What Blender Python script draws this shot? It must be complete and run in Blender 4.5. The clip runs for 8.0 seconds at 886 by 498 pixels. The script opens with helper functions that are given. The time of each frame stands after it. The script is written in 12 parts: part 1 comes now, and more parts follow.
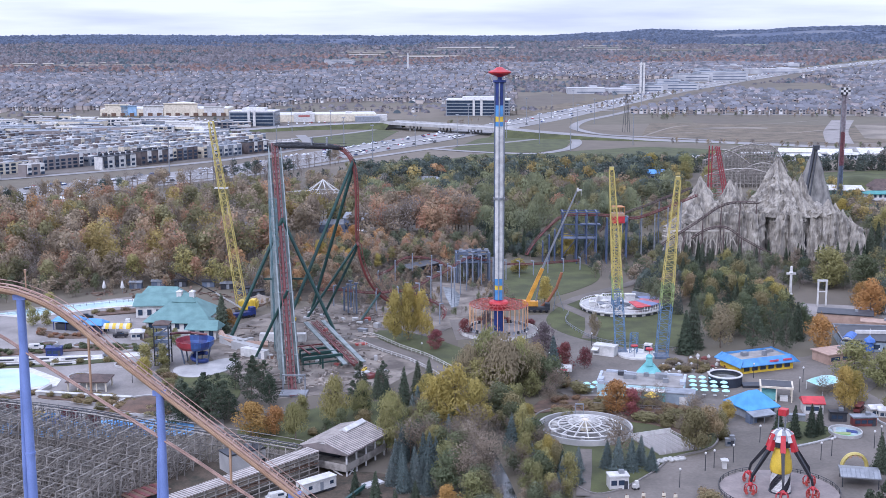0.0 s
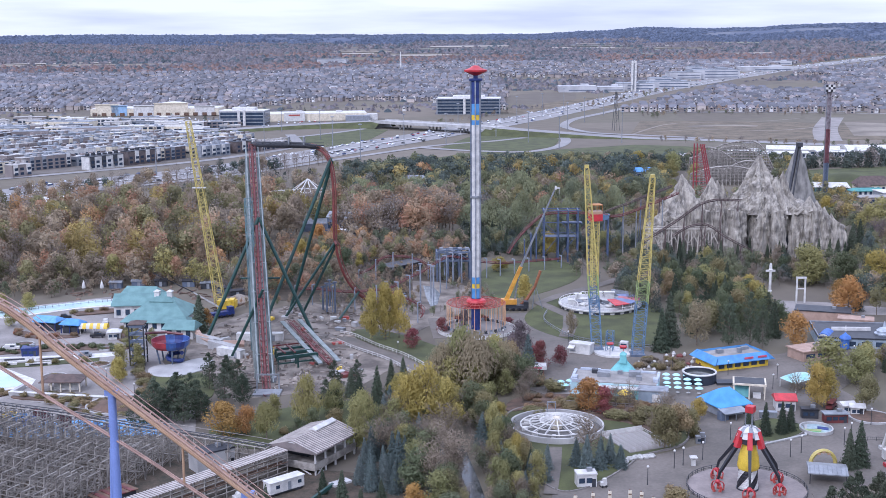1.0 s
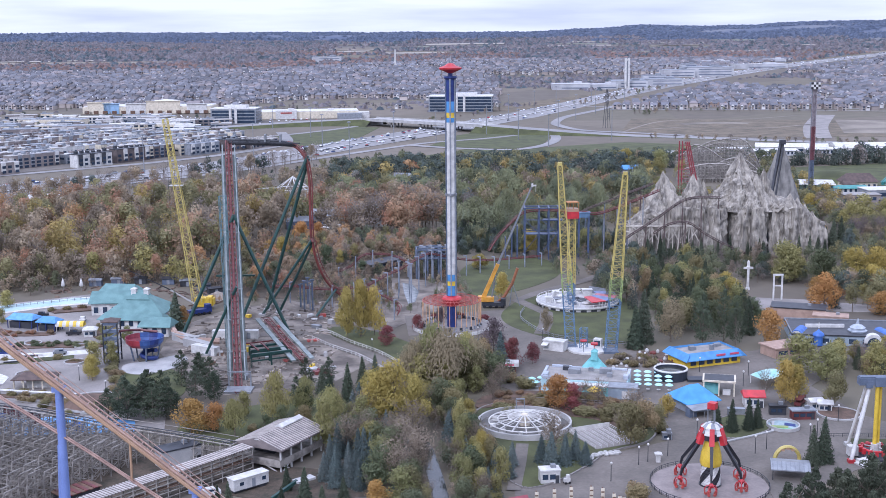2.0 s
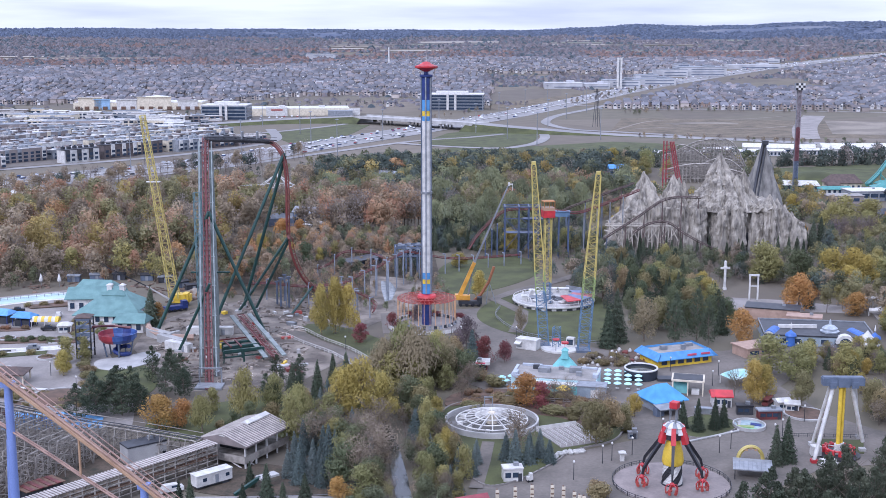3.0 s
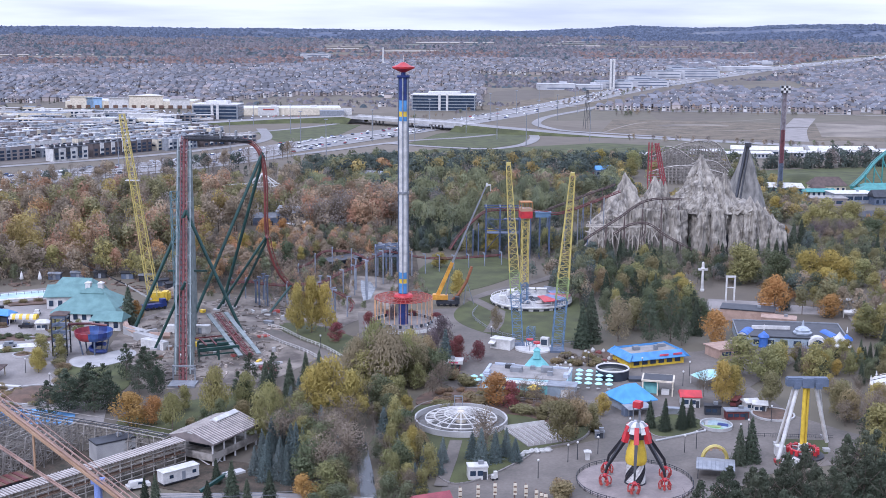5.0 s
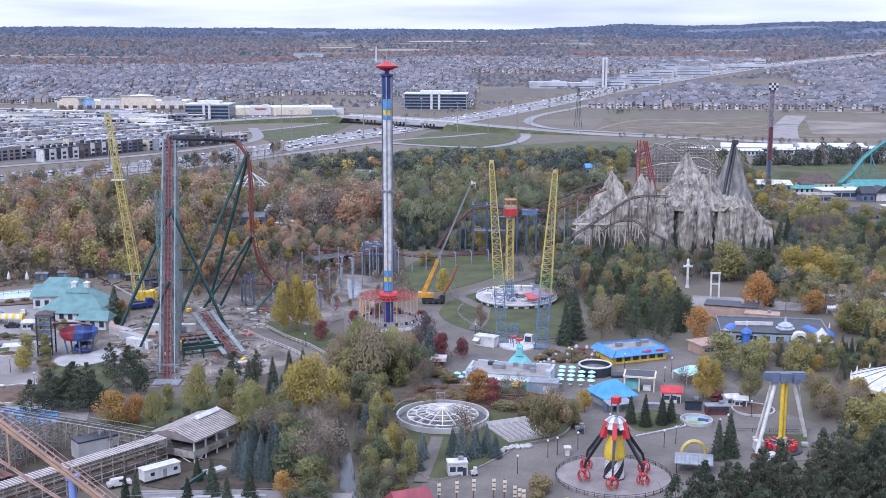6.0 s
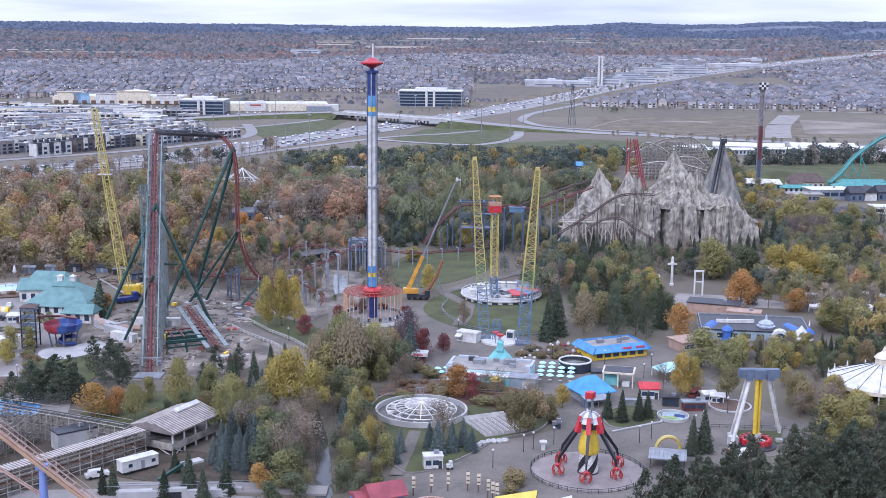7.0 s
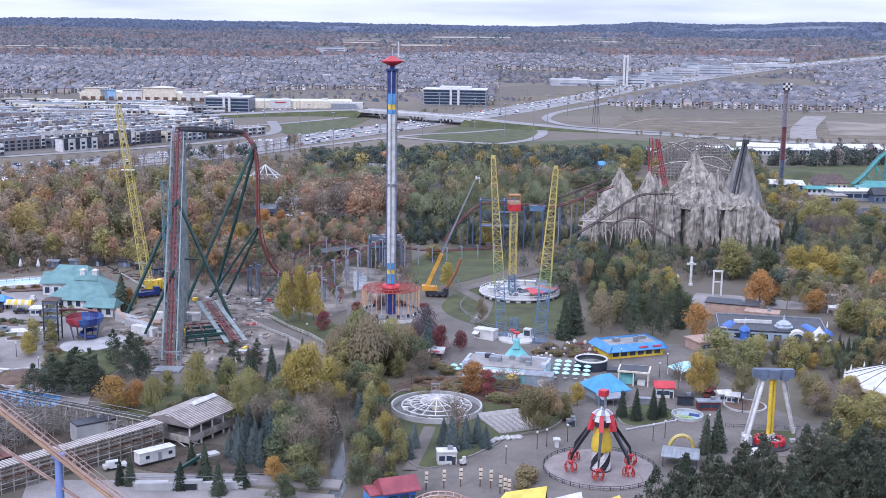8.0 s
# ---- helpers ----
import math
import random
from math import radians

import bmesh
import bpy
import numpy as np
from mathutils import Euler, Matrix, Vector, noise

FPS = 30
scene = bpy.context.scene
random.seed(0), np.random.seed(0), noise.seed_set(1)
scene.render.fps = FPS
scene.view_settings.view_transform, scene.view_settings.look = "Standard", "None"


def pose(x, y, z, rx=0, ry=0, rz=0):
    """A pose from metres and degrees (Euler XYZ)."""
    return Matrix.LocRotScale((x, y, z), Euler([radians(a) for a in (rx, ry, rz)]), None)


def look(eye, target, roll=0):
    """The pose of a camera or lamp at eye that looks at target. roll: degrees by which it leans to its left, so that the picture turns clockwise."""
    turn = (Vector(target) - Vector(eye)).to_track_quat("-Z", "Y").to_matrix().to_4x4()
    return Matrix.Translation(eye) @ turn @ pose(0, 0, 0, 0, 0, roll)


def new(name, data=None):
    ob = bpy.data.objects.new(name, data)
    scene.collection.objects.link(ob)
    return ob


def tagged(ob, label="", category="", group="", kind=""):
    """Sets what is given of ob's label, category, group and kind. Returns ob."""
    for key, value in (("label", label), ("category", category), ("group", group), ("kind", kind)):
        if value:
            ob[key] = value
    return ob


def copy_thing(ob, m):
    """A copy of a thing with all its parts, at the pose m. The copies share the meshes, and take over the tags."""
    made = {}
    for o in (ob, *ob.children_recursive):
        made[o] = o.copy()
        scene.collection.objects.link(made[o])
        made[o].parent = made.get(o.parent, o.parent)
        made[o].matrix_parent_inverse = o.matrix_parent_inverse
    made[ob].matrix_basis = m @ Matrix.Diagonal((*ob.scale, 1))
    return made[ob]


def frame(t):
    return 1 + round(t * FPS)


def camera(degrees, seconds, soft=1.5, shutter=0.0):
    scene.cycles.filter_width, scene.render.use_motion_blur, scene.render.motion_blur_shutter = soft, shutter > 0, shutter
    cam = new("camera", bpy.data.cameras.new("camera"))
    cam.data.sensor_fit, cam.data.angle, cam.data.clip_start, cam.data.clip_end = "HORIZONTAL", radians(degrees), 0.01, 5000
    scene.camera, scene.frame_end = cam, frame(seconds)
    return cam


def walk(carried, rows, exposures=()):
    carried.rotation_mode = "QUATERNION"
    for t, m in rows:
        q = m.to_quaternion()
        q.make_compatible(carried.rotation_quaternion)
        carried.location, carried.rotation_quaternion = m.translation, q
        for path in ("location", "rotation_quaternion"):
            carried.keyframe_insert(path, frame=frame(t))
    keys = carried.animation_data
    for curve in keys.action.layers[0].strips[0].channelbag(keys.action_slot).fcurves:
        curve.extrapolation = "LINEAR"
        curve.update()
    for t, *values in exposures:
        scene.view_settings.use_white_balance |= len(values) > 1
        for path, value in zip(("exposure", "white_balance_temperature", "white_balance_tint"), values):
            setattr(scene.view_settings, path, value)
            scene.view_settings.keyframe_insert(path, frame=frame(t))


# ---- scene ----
cam = camera(40.4, 8.0, soft=0.85)
PATH = [
    (0, (-4.011, 0.035, 103.684), (-4.062, 2.004, 103.337), -0.2),
    (0.5, (-0.831, 0.115, 103.711), (-0.879, 2.084, 103.363), -0.3),
    (1, (2.804, 0.242, 103.572), (2.759, 2.211, 103.223), -0.4),
    (1.5, (6.787, -0.056, 103.53), (6.743, 1.913, 103.179), -0.5),
    (3, (18.114, -1.042, 103.718), (18.079, 0.926, 103.362), 0.0),
    (3.5, (20.6, -1.49, 103.807), (20.568, 0.478, 103.449), 0.3),
    (4, (22.332, -2.034, 103.88), (22.303, -0.067, 103.521), 0.5),
    (5.5, (26.916, -3.815, 104.006), (26.89, -1.847, 103.652), 0.2),
    (6, (29.201, -4.746, 103.905), (29.179, -2.778, 103.548), 0.1),
    (6.5, (31.876, -6.067, 103.87), (31.855, -4.1, 103.51), 0.3),
    (7, (34.101, -7.177, 103.883), (34.083, -5.21, 103.522), 0.5),
    (7.5, (35.489, -8.257, 103.876), (35.462, -6.29, 103.514), 0.7),
    (8, (36.384, -9.222, 103.989), (36.325, -7.256, 103.625), 0.8),
]
walk(cam, [(t, look(eye, target, roll)) for t, eye, target, roll in PATH], [(0, 0.38, 5330, 22), (8, 0.43, 5330, 22)])

# ---- sky and sun: a bright overcast autumn afternoon ----
world = bpy.data.worlds.new("overcast_sky")
scene.world = world
world.use_nodes = True
wn, wl = world.node_tree.nodes, world.node_tree.links
wn.clear()
w_out = wn.new("ShaderNodeOutputWorld")
w_bg = wn.new("ShaderNodeBackground")
w_sky = wn.new("ShaderNodeTexSky")
w_sky.sky_type, w_sky.sun_disc = "NISHITA", False
w_sky.sun_elevation, w_sky.sun_rotation = radians(32), radians(215)
w_gain = wn.new("ShaderNodeVectorMath")
w_gain.operation = "SCALE"
w_gain.inputs["Scale"].default_value = 0.1
w_co = wn.new("ShaderNodeTexCoord")
w_map = wn.new("ShaderNodeMapping")
w_map.inputs["Scale"].default_value = (2.4, 2.4, 24.0)
w_noise = wn.new("ShaderNodeTexNoise")
w_noise.inputs["Scale"].default_value = 1.6
w_noise.inputs["Detail"].default_value = 6.0
w_ramp = wn.new("ShaderNodeValToRGB")
w_ramp.color_ramp.elements[0].position, w_ramp.color_ramp.elements[0].color = 0.36, (0.59, 0.62, 0.68, 1)
w_ramp.color_ramp.elements[1].position, w_ramp.color_ramp.elements[1].color = 0.58, (0.87, 0.88, 0.90, 1)
w_mix = wn.new("ShaderNodeMixRGB")
w_mix.inputs["Fac"].default_value = 0.88
wl.new(w_co.outputs["Generated"], w_map.inputs["Vector"])
wl.new(w_map.outputs["Vector"], w_noise.inputs["Vector"])
wl.new(w_noise.outputs["Fac"], w_ramp.inputs["Fac"])
wl.new(w_sky.outputs["Color"], w_gain.inputs[0])
wl.new(w_gain.outputs["Vector"], w_mix.inputs["Color1"])
wl.new(w_ramp.outputs["Color"], w_mix.inputs["Color2"])
w_sep = wn.new("ShaderNodeSeparateXYZ")
wl.new(w_co.outputs["Generated"], w_sep.inputs["Vector"])
w_zen = wn.new("ShaderNodeMath")
w_zen.operation = "MULTIPLY_ADD"
w_zen.use_clamp = False
w_zen.inputs[1].default_value, w_zen.inputs[2].default_value = 1.0, 0.92
wl.new(w_sep.outputs["Z"], w_zen.inputs[0])
w_floor = wn.new("ShaderNodeMath")
w_floor.operation = "MAXIMUM"
w_floor.inputs[1].default_value = 0.5
wl.new(w_zen.outputs[0], w_floor.inputs[0])
wl.new(w_mix.outputs["Color"], w_bg.inputs["Color"])
wl.new(w_floor.outputs[0], w_bg.inputs["Strength"])
wl.new(w_bg.outputs["Background"], w_out.inputs["Surface"])
sun_data = bpy.data.lights.new("sun", "SUN")
sun_data.energy, sun_data.angle, sun_data.color = 1.3, radians(14), (1.0, 0.95, 0.88)
sun = new("sun", sun_data)
sun.matrix_world = look((-300, -500, 460), (0, 0, 0))


# ---- mesh helpers ----
def lin(r, g, b):
    """Linear colour from 0-255 display values."""
    return tuple(((v / 255) / 12.92 if v <= 10 else ((v / 255 + 0.055) / 1.055) ** 2.4) for v in (r, g, b))


class Shape:
    """Collects vertices and faces of one mesh."""

    def __init__(self):
        self.v, self.f, self.m, self.now = [], [], [], 0

    def add(self, vs, fs):
        o = len(self.v)
        self.v.extend(vs)
        for f in fs:
            self.f.append(tuple(o + i for i in f))
            self.m.append(self.now)
        return self

    def box(self, x, y, z, a, b, c, turn=0.0, top=1.0):
        """Box of size a, b, c on the centre of its base; top scales the upper face."""
        k, s = math.cos(radians(turn)), math.sin(radians(turn))
        vs = []
        for h, t in ((0, 1.0), (c, top)):
            for u, w in ((-1, -1), (1, -1), (1, 1), (-1, 1)):
                p, q = u * a / 2 * t, w * b / 2 * t
                vs.append((x + p * k - q * s, y + p * s + q * k, z + h))
        return self.add(vs, [(3, 2, 1, 0), (4, 5, 6, 7), (0, 1, 5, 4), (1, 2, 6, 5), (2, 3, 7, 6), (3, 0, 4, 7)])

    def beam(self, p, q, r, n=4, r2=None):
        """Straight bar with n sides from p to q."""
        p, q = Vector(p), Vector(q)
        d = q - p
        if d.length < 1e-6:
            return self
        d.normalize()
        a = d.cross(Vector((0, 0, 1)))
        if a.length < 1e-3:
            a = Vector((1, 0, 0))
        a.normalize()
        b = d.cross(a)
        r2 = r if r2 is None else r2
        vs = []
        for c, rr in ((p, r), (q, r2)):
            for i in range(n):
                t = 2 * math.pi * (i + 0.5) / n
                vs.append(tuple(c + a * (rr * math.cos(t)) + b * (rr * math.sin(t))))
        fs = [(i, (i + 1) % n, n + (i + 1) % n, n + i) for i in range(n)]
        fs += [tuple(range(n - 1, -1, -1)), tuple(range(n, 2 * n))]
        return self.add(vs, fs)

    def tube(self, pts, r, n=6):
        """Round bar swept along a line of points."""
        pts = [Vector(p) for p in pts]
        vs = []
        for i, p in enumerate(pts):
            d = (pts[min(i + 1, len(pts) - 1)] - pts[max(i - 1, 0)]).normalized()
            a = d.cross(Vector((0, 0, 1)))
            if a.length < 1e-2:
                a = Vector((1, 0, 0))
            a.normalize()
            b = d.cross(a)
            rr = r[i] if isinstance(r, (list, tuple)) else r
            for k in range(n):
                t = 2 * math.pi * k / n
                vs.append(tuple(p + a * (rr * math.cos(t)) + b * (rr * math.sin(t))))
        fs = []
        for i in range(len(pts) - 1):
            for k in range(n):
                fs.append((i * n + k, i * n + (k + 1) % n, (i + 1) * n + (k + 1) % n, (i + 1) * n + k))
        fs += [tuple(range(n - 1, -1, -1)), tuple(range((len(pts) - 1) * n, len(pts) * n))]
        return self.add(vs, fs)

    def lathe(self, prof, n=20, x=0.0, y=0.0, arc=(0, 360)):
        """Turned body from (radius, height) pairs."""
        full = arc[1] - arc[0] >= 360
        m = n if full else n + 1
        vs = []
        for r, z in prof:
            for k in range(m):
                t = radians(arc[0] + (arc[1] - arc[0]) * k / n)
                vs.append((x + r * math.cos(t), y + r * math.sin(t), z))
        fs = []
        for i in range(len(prof) - 1):
            for k in range(n):
                j = (k + 1) % m
                fs.append((i * m + k, i * m + j, (i + 1) * m + j, (i + 1) * m + k))
        if full:
            fs += [tuple(range(m - 1, -1, -1)), tuple(range((len(prof) - 1) * m, len(prof) * m))]
        return self.add(vs, fs)

    def prism(self, outline, z0, z1):
        """Upright prism over a plan outline."""
        n = len(outline)
        area = sum(outline[i][0] * outline[(i + 1) % n][1] - outline[(i + 1) % n][0] * outline[i][1] for i in range(n))
        pts = list(outline) if area > 0 else list(outline)[::-1]
        vs = [(x, y, z0) for x, y in pts] + [(x, y, z1) for x, y in pts]
        return self.add(vs, [tuple(range(n - 1, -1, -1)), tuple(range(n, 2 * n))] + [(i, (i + 1) % n, n + (i + 1) % n, n + i) for i in range(n)])

    def roof(self, x, y, z, a, b, h, turn=0.0, hip=0.0, thick=0.25):
        """Pitched roof, ridge along the a side; hip pulls the ridge ends in."""
        k, s = math.cos(radians(turn)), math.sin(radians(turn))

        def at(p, q, w):
            return (x + p * k - q * s, y + p * s + q * k, z + w)
        A, B, R = a / 2, b / 2, a / 2 - hip
        lo = [at(-A, -B, 0), at(A, -B, 0), at(A, B, 0), at(-A, B, 0)]
        up = [at(-A, -B, thick), at(A, -B, thick), at(A, B, thick), at(-A, B, thick), at(-R, 0, h), at(R, 0, h)]
        return self.add(lo + up, [(3, 2, 1, 0), (0, 1, 5, 4), (1, 2, 6, 5), (2, 3, 7, 6), (3, 0, 4, 7),
                                  (4, 5, 9, 8), (6, 7, 8, 9), (5, 6, 9), (7, 4, 8)])

    def mesh(self, name, smooth=0):
        me = bpy.data.meshes.new(name)
        me.from_pydata(self.v, [], self.f)
        if max(self.m, default=0):
            me.polygons.foreach_set("material_index", self.m)
        if smooth:
            me.polygons.foreach_set("use_smooth", [True] * len(me.polygons))
            me.set_sharp_from_angle(angle=radians(smooth))
        me.update()
        return me


def thing(name, x, y, z=0.0, turn=0.0, label="", category="", group="", kind=""):
    """An Empty at the base of a thing; its parts hang under it."""
    ob = new(name)
    ob.empty_display_size = 0.5
    ob.matrix_basis = pose(x, y, z, 0, 0, turn)
    return tagged(ob, label, category, group, kind)


def part(name, shape, material, parent, label="", smooth=0):
    me = shape.mesh(name, smooth) if isinstance(shape, Shape) else shape
    for m in material if isinstance(material, (list, tuple)) else (material,):
        if m.name not in me.materials:
            me.materials.append(m)
    ob = new(name, me)
    ob.parent = parent
    return tagged(ob, label)


def solid(name, shape, material, label="", category="", group="", kind="", smooth=0):
    """A top-level mesh in world coordinates."""
    ob = part(name, shape, material, None, "", smooth)
    return tagged(ob, label, category, group, kind)


def spline(pts, step):
    """Smooth line through points, cut in about equal steps."""
    pts = [Vector(p) for p in pts]
    out = []
    for i in range(len(pts) - 1):
        a, b, c, d = pts[max(i - 1, 0)], pts[i], pts[i + 1], pts[min(i + 2, len(pts) - 1)]
        n = max(1, int((c - b).length / step))
        for k in range(n):
            t = k / n
            out.append(0.5 * (2 * b + (c - a) * t + (2 * a - 5 * b + 4 * c - d) * t * t + (3 * b - a - 3 * c + d) * t ** 3))
    out.append(pts[-1])
    return out


def inside(x, y, poly):
    hit, n = False, len(poly)
    for i in range(n):
        (x1, y1), (x2, y2) = poly[i], poly[(i + 1) % n]
        if (y1 > y) != (y2 > y) and x < (x2 - x1) * (y - y1) / (y2 - y1) + x1:
            hit = not hit
    return hit


# ---- materials ----
def surface(name, rgb, rgb2=None, scale=0.5, rough=0.7, metal=0.0, fine=6.0, bump=0.0, by_object=0.0, by_island=0.0, world_space=False, stretch=1.0, coarse=0.5):
    """Paint, stone or metal with coarse stains and fine grain."""
    ma = bpy.data.materials.new(name)
    ma.use_nodes = True
    nt = ma.node_tree
    N, L = nt.nodes, nt.links
    bs = N["Principled BSDF"]
    bs.inputs["Roughness"].default_value, bs.inputs["Metallic"].default_value = rough, metal
    rgb2 = rgb2 or tuple(c * 0.72 for c in rgb)
    if world_space:
        co = N.new("ShaderNodeNewGeometry").outputs["Position"]
    else:
        co = N.new("ShaderNodeTexCoord").outputs["Object"]
    if stretch != 1.0:
        mp = N.new("ShaderNodeMapping")
        mp.inputs["Scale"].default_value = (1, 1, stretch)
        L.new(co, mp.inputs["Vector"])
        co = mp.outputs["Vector"]
    n1 = N.new("ShaderNodeTexNoise")
    n1.inputs["Scale"].default_value, n1.inputs["Detail"].default_value = scale, 5.0
    n1.inputs["Roughness"].default_value = coarse
    n2 = N.new("ShaderNodeTexNoise")
    n2.inputs["Scale"].default_value, n2.inputs["Detail"].default_value = fine, 3.0
    L.new(co, n1.inputs["Vector"])
    L.new(co, n2.inputs["Vector"])
    ramp = N.new("ShaderNodeValToRGB")
    ramp.color_ramp.elements[0].position, ramp.color_ramp.elements[0].color = 0.36, (*rgb2, 1)
    ramp.color_ramp.elements[1].position, ramp.color_ramp.elements[1].color = 0.62, (*rgb, 1)
    L.new(n1.outputs["Fac"], ramp.inputs["Fac"])
    hs = N.new("ShaderNodeHueSaturation")
    L.new(ramp.outputs["Color"], hs.inputs["Color"])
    val = N.new("ShaderNodeMath")
    val.operation = "MULTIPLY_ADD"
    val.inputs[1].default_value, val.inputs[2].default_value = 0.5, 0.75
    L.new(n2.outputs["Fac"], val.inputs[0])
    last = val.outputs[0]
    for amount, out in ((by_object, "o"), (by_island, "i")):
        if amount:
            src = N.new("ShaderNodeObjectInfo").outputs["Random"] if out == "o" else N.new("ShaderNodeNewGeometry").outputs["Random Per Island"]
            m2 = N.new("ShaderNodeMath")
            m2.operation = "MULTIPLY_ADD"
            m2.inputs[1].default_value, m2.inputs[2].default_value = amount, 1 - amount / 2
            L.new(src, m2.inputs[0])
            m3 = N.new("ShaderNodeMath")
            m3.operation = "MULTIPLY"
            L.new(last, m3.inputs[0])
            L.new(m2.outputs[0], m3.inputs[1])
            last = m3.outputs[0]
    L.new(last, hs.inputs["Value"])
    L.new(hs.outputs["Color"], bs.inputs["Base Color"])
    if bump:
        bp = N.new("ShaderNodeBump")
        bp.inputs["Strength"].default_value, bp.inputs["Distance"].default_value = 0.6, bump
        L.new(n2.outputs["Fac"], bp.inputs["Height"])
        L.new(bp.outputs["Normal"], bs.inputs["Normal"])
    return ma


def leaves(name, tones, spread=0.5, near=False):
    """Foliage: tones picked leaf clump by leaf clump, tree by tree and along the wood."""
    ma = bpy.data.materials.new(name)
    ma.use_nodes = True
    nt = ma.node_tree
    N, L = nt.nodes, nt.links
    bs = N["Principled BSDF"]
    bs.inputs["Roughness"].default_value = 0.75
    bs.inputs["Specular IOR Level"].default_value = 0.2
    geo = N.new("ShaderNodeNewGeometry")
    noi = N.new("ShaderNodeTexNoise")
    noi.inputs["Scale"].default_value, noi.inputs["Detail"].default_value = 0.11, 2.0
    flat = N.new("ShaderNodeMapping")
    flat.inputs["Scale"].default_value = (1, 1, 0.15)
    L.new(geo.outputs["Position"], flat.inputs["Vector"])
    L.new(flat.outputs["Vector"], noi.inputs["Vector"])
    mix = N.new("ShaderNodeMath")
    mix.operation = "MULTIPLY_ADD"
    mix.inputs[1].default_value = 0.12
    L.new(geo.outputs["Random Per Island"], mix.inputs[0])
    st = N.new("ShaderNodeMath")
    st.operation = "MULTIPLY_ADD"
    st.inputs[1].default_value, st.inputs[2].default_value = 2.6, -0.88
    L.new(noi.outputs["Fac"], st.inputs[0])
    if near:
        oi = N.new("ShaderNodeObjectInfo")
        ad = N.new("ShaderNodeMath")
        ad.operation = "MULTIPLY_ADD"
        ad.inputs[1].default_value, ad.inputs[2].default_value = 0.75, 0.05
        L.new(oi.outputs["Random"], ad.inputs[0])
        L.new(ad.outputs[0], mix.inputs[2])
    else:
        L.new(st.outputs[0], mix.inputs[2])
    ramp = N.new("ShaderNodeValToRGB")
    els = ramp.color_ramp.elements
    while len(els) < len(tones):
        els.new(0.5)
    for i, tone in enumerate(tones):
        els[i].position, els[i].color = i / (len(tones) - 1), (*tone, 1)
    L.new(mix.outputs[0], ramp.inputs["Fac"])
    hs = N.new("ShaderNodeHueSaturation")
    L.new(ramp.outputs["Color"], hs.inputs["Color"])
    va = N.new("ShaderNodeMath")
    va.operation = "MULTIPLY_ADD"
    va.inputs[1].default_value, va.inputs[2].default_value = spread, 1 - spread / 2
    L.new(geo.outputs["Random Per Island"], va.inputs[0])
    tone = N.new("ShaderNodeMapRange")
    if near:
        shift = N.new("ShaderNodeMath")
        shift.operation = "PINGPONG"
        shift.inputs[1].default_value = 0.13
        L.new(oi.outputs["Random"], shift.inputs[0])
        L.new(shift.outputs[0], tone.inputs["Value"])
        lo, hi = (0.0, 0.13), (0.78, 1.2)
    else:
        big = N.new("ShaderNodeTexNoise")
        big.inputs["Scale"].default_value, big.inputs["Detail"].default_value = 0.085, 1.0
        L.new(flat.outputs["Vector"], big.inputs["Vector"])
        L.new(big.outputs["Fac"], tone.inputs["Value"])
        lo, hi = (0.32, 0.68), (0.66, 1.3)
    tone.inputs["From Min"].default_value, tone.inputs["From Max"].default_value = lo
    tone.inputs["To Min"].default_value, tone.inputs["To Max"].default_value = hi
    both_tones = N.new("ShaderNodeMath")
    both_tones.operation = "MULTIPLY"
    L.new(va.outputs[0], both_tones.inputs[0])
    L.new(tone.outputs[0], both_tones.inputs[1])
    L.new(both_tones.outputs[0], hs.inputs["Value"])
    L.new(hs.outputs["Color"], bs.inputs["Base Color"])
    tl = N.new("ShaderNodeBsdfTranslucent")
    L.new(hs.outputs["Color"], tl.inputs["Color"])
    both = N.new("ShaderNodeMixShader")
    both.inputs["Fac"].default_value = 0.38
    L.new(bs.outputs["BSDF"], both.inputs[1])
    L.new(tl.outputs["BSDF"], both.inputs[2])
    L.new(both.outputs["Shader"], N["Material Output"].inputs["Surface"])
    return ma


M_steel = surface("galvanised_steel", lin(150, 153, 158), rough=0.45, metal=0.5)
M_white = surface("white_paint", lin(206, 204, 200), lin(180, 178, 175), rough=0.5)
M_cream = surface("cream_stucco", lin(214, 204, 184), lin(190, 180, 160))
M_grey = surface("grey_panel", lin(140, 144, 150), lin(118, 122, 128))
M_dark = surface("dark_metal", lin(58, 60, 66), lin(42, 44, 50), rough=0.5)
M_black = surface("black_steel", lin(36, 36, 42), rough=0.5)
M_red = surface("red_paint", lin(190, 52, 58), lin(158, 44, 50), rough=0.45)
M_maroon = surface("maroon_track_paint", lin(112, 58, 56), lin(88, 46, 46), rough=0.45)
M_orange_red = surface("orange_red_steel", lin(168, 78, 68), lin(142, 64, 58), rough=0.5)
M_yellow = surface("yellow_paint", lin(222, 190, 62), lin(196, 164, 50), rough=0.5)
M_lemon = surface("pale_yellow_steel", lin(190, 174, 100), lin(170, 154, 86), rough=0.5)
M_blue = surface("blue_paint", lin(72, 112, 184), lin(58, 94, 160), rough=0.5)
M_navy = surface("navy_steel", lin(40, 58, 118), lin(32, 46, 98), rough=0.45)
M_sky = surface("sky_blue_paint", lin(88, 144, 198), lin(76, 128, 180), rough=0.5)
M_peri = surface("periwinkle_blue_steel", lin(124, 142, 196), lin(110, 128, 180), rough=0.4, scale=0.2)
M_steelblue = surface("faded_blue_steel", lin(98, 108, 126), lin(82, 92, 108), rough=0.5)
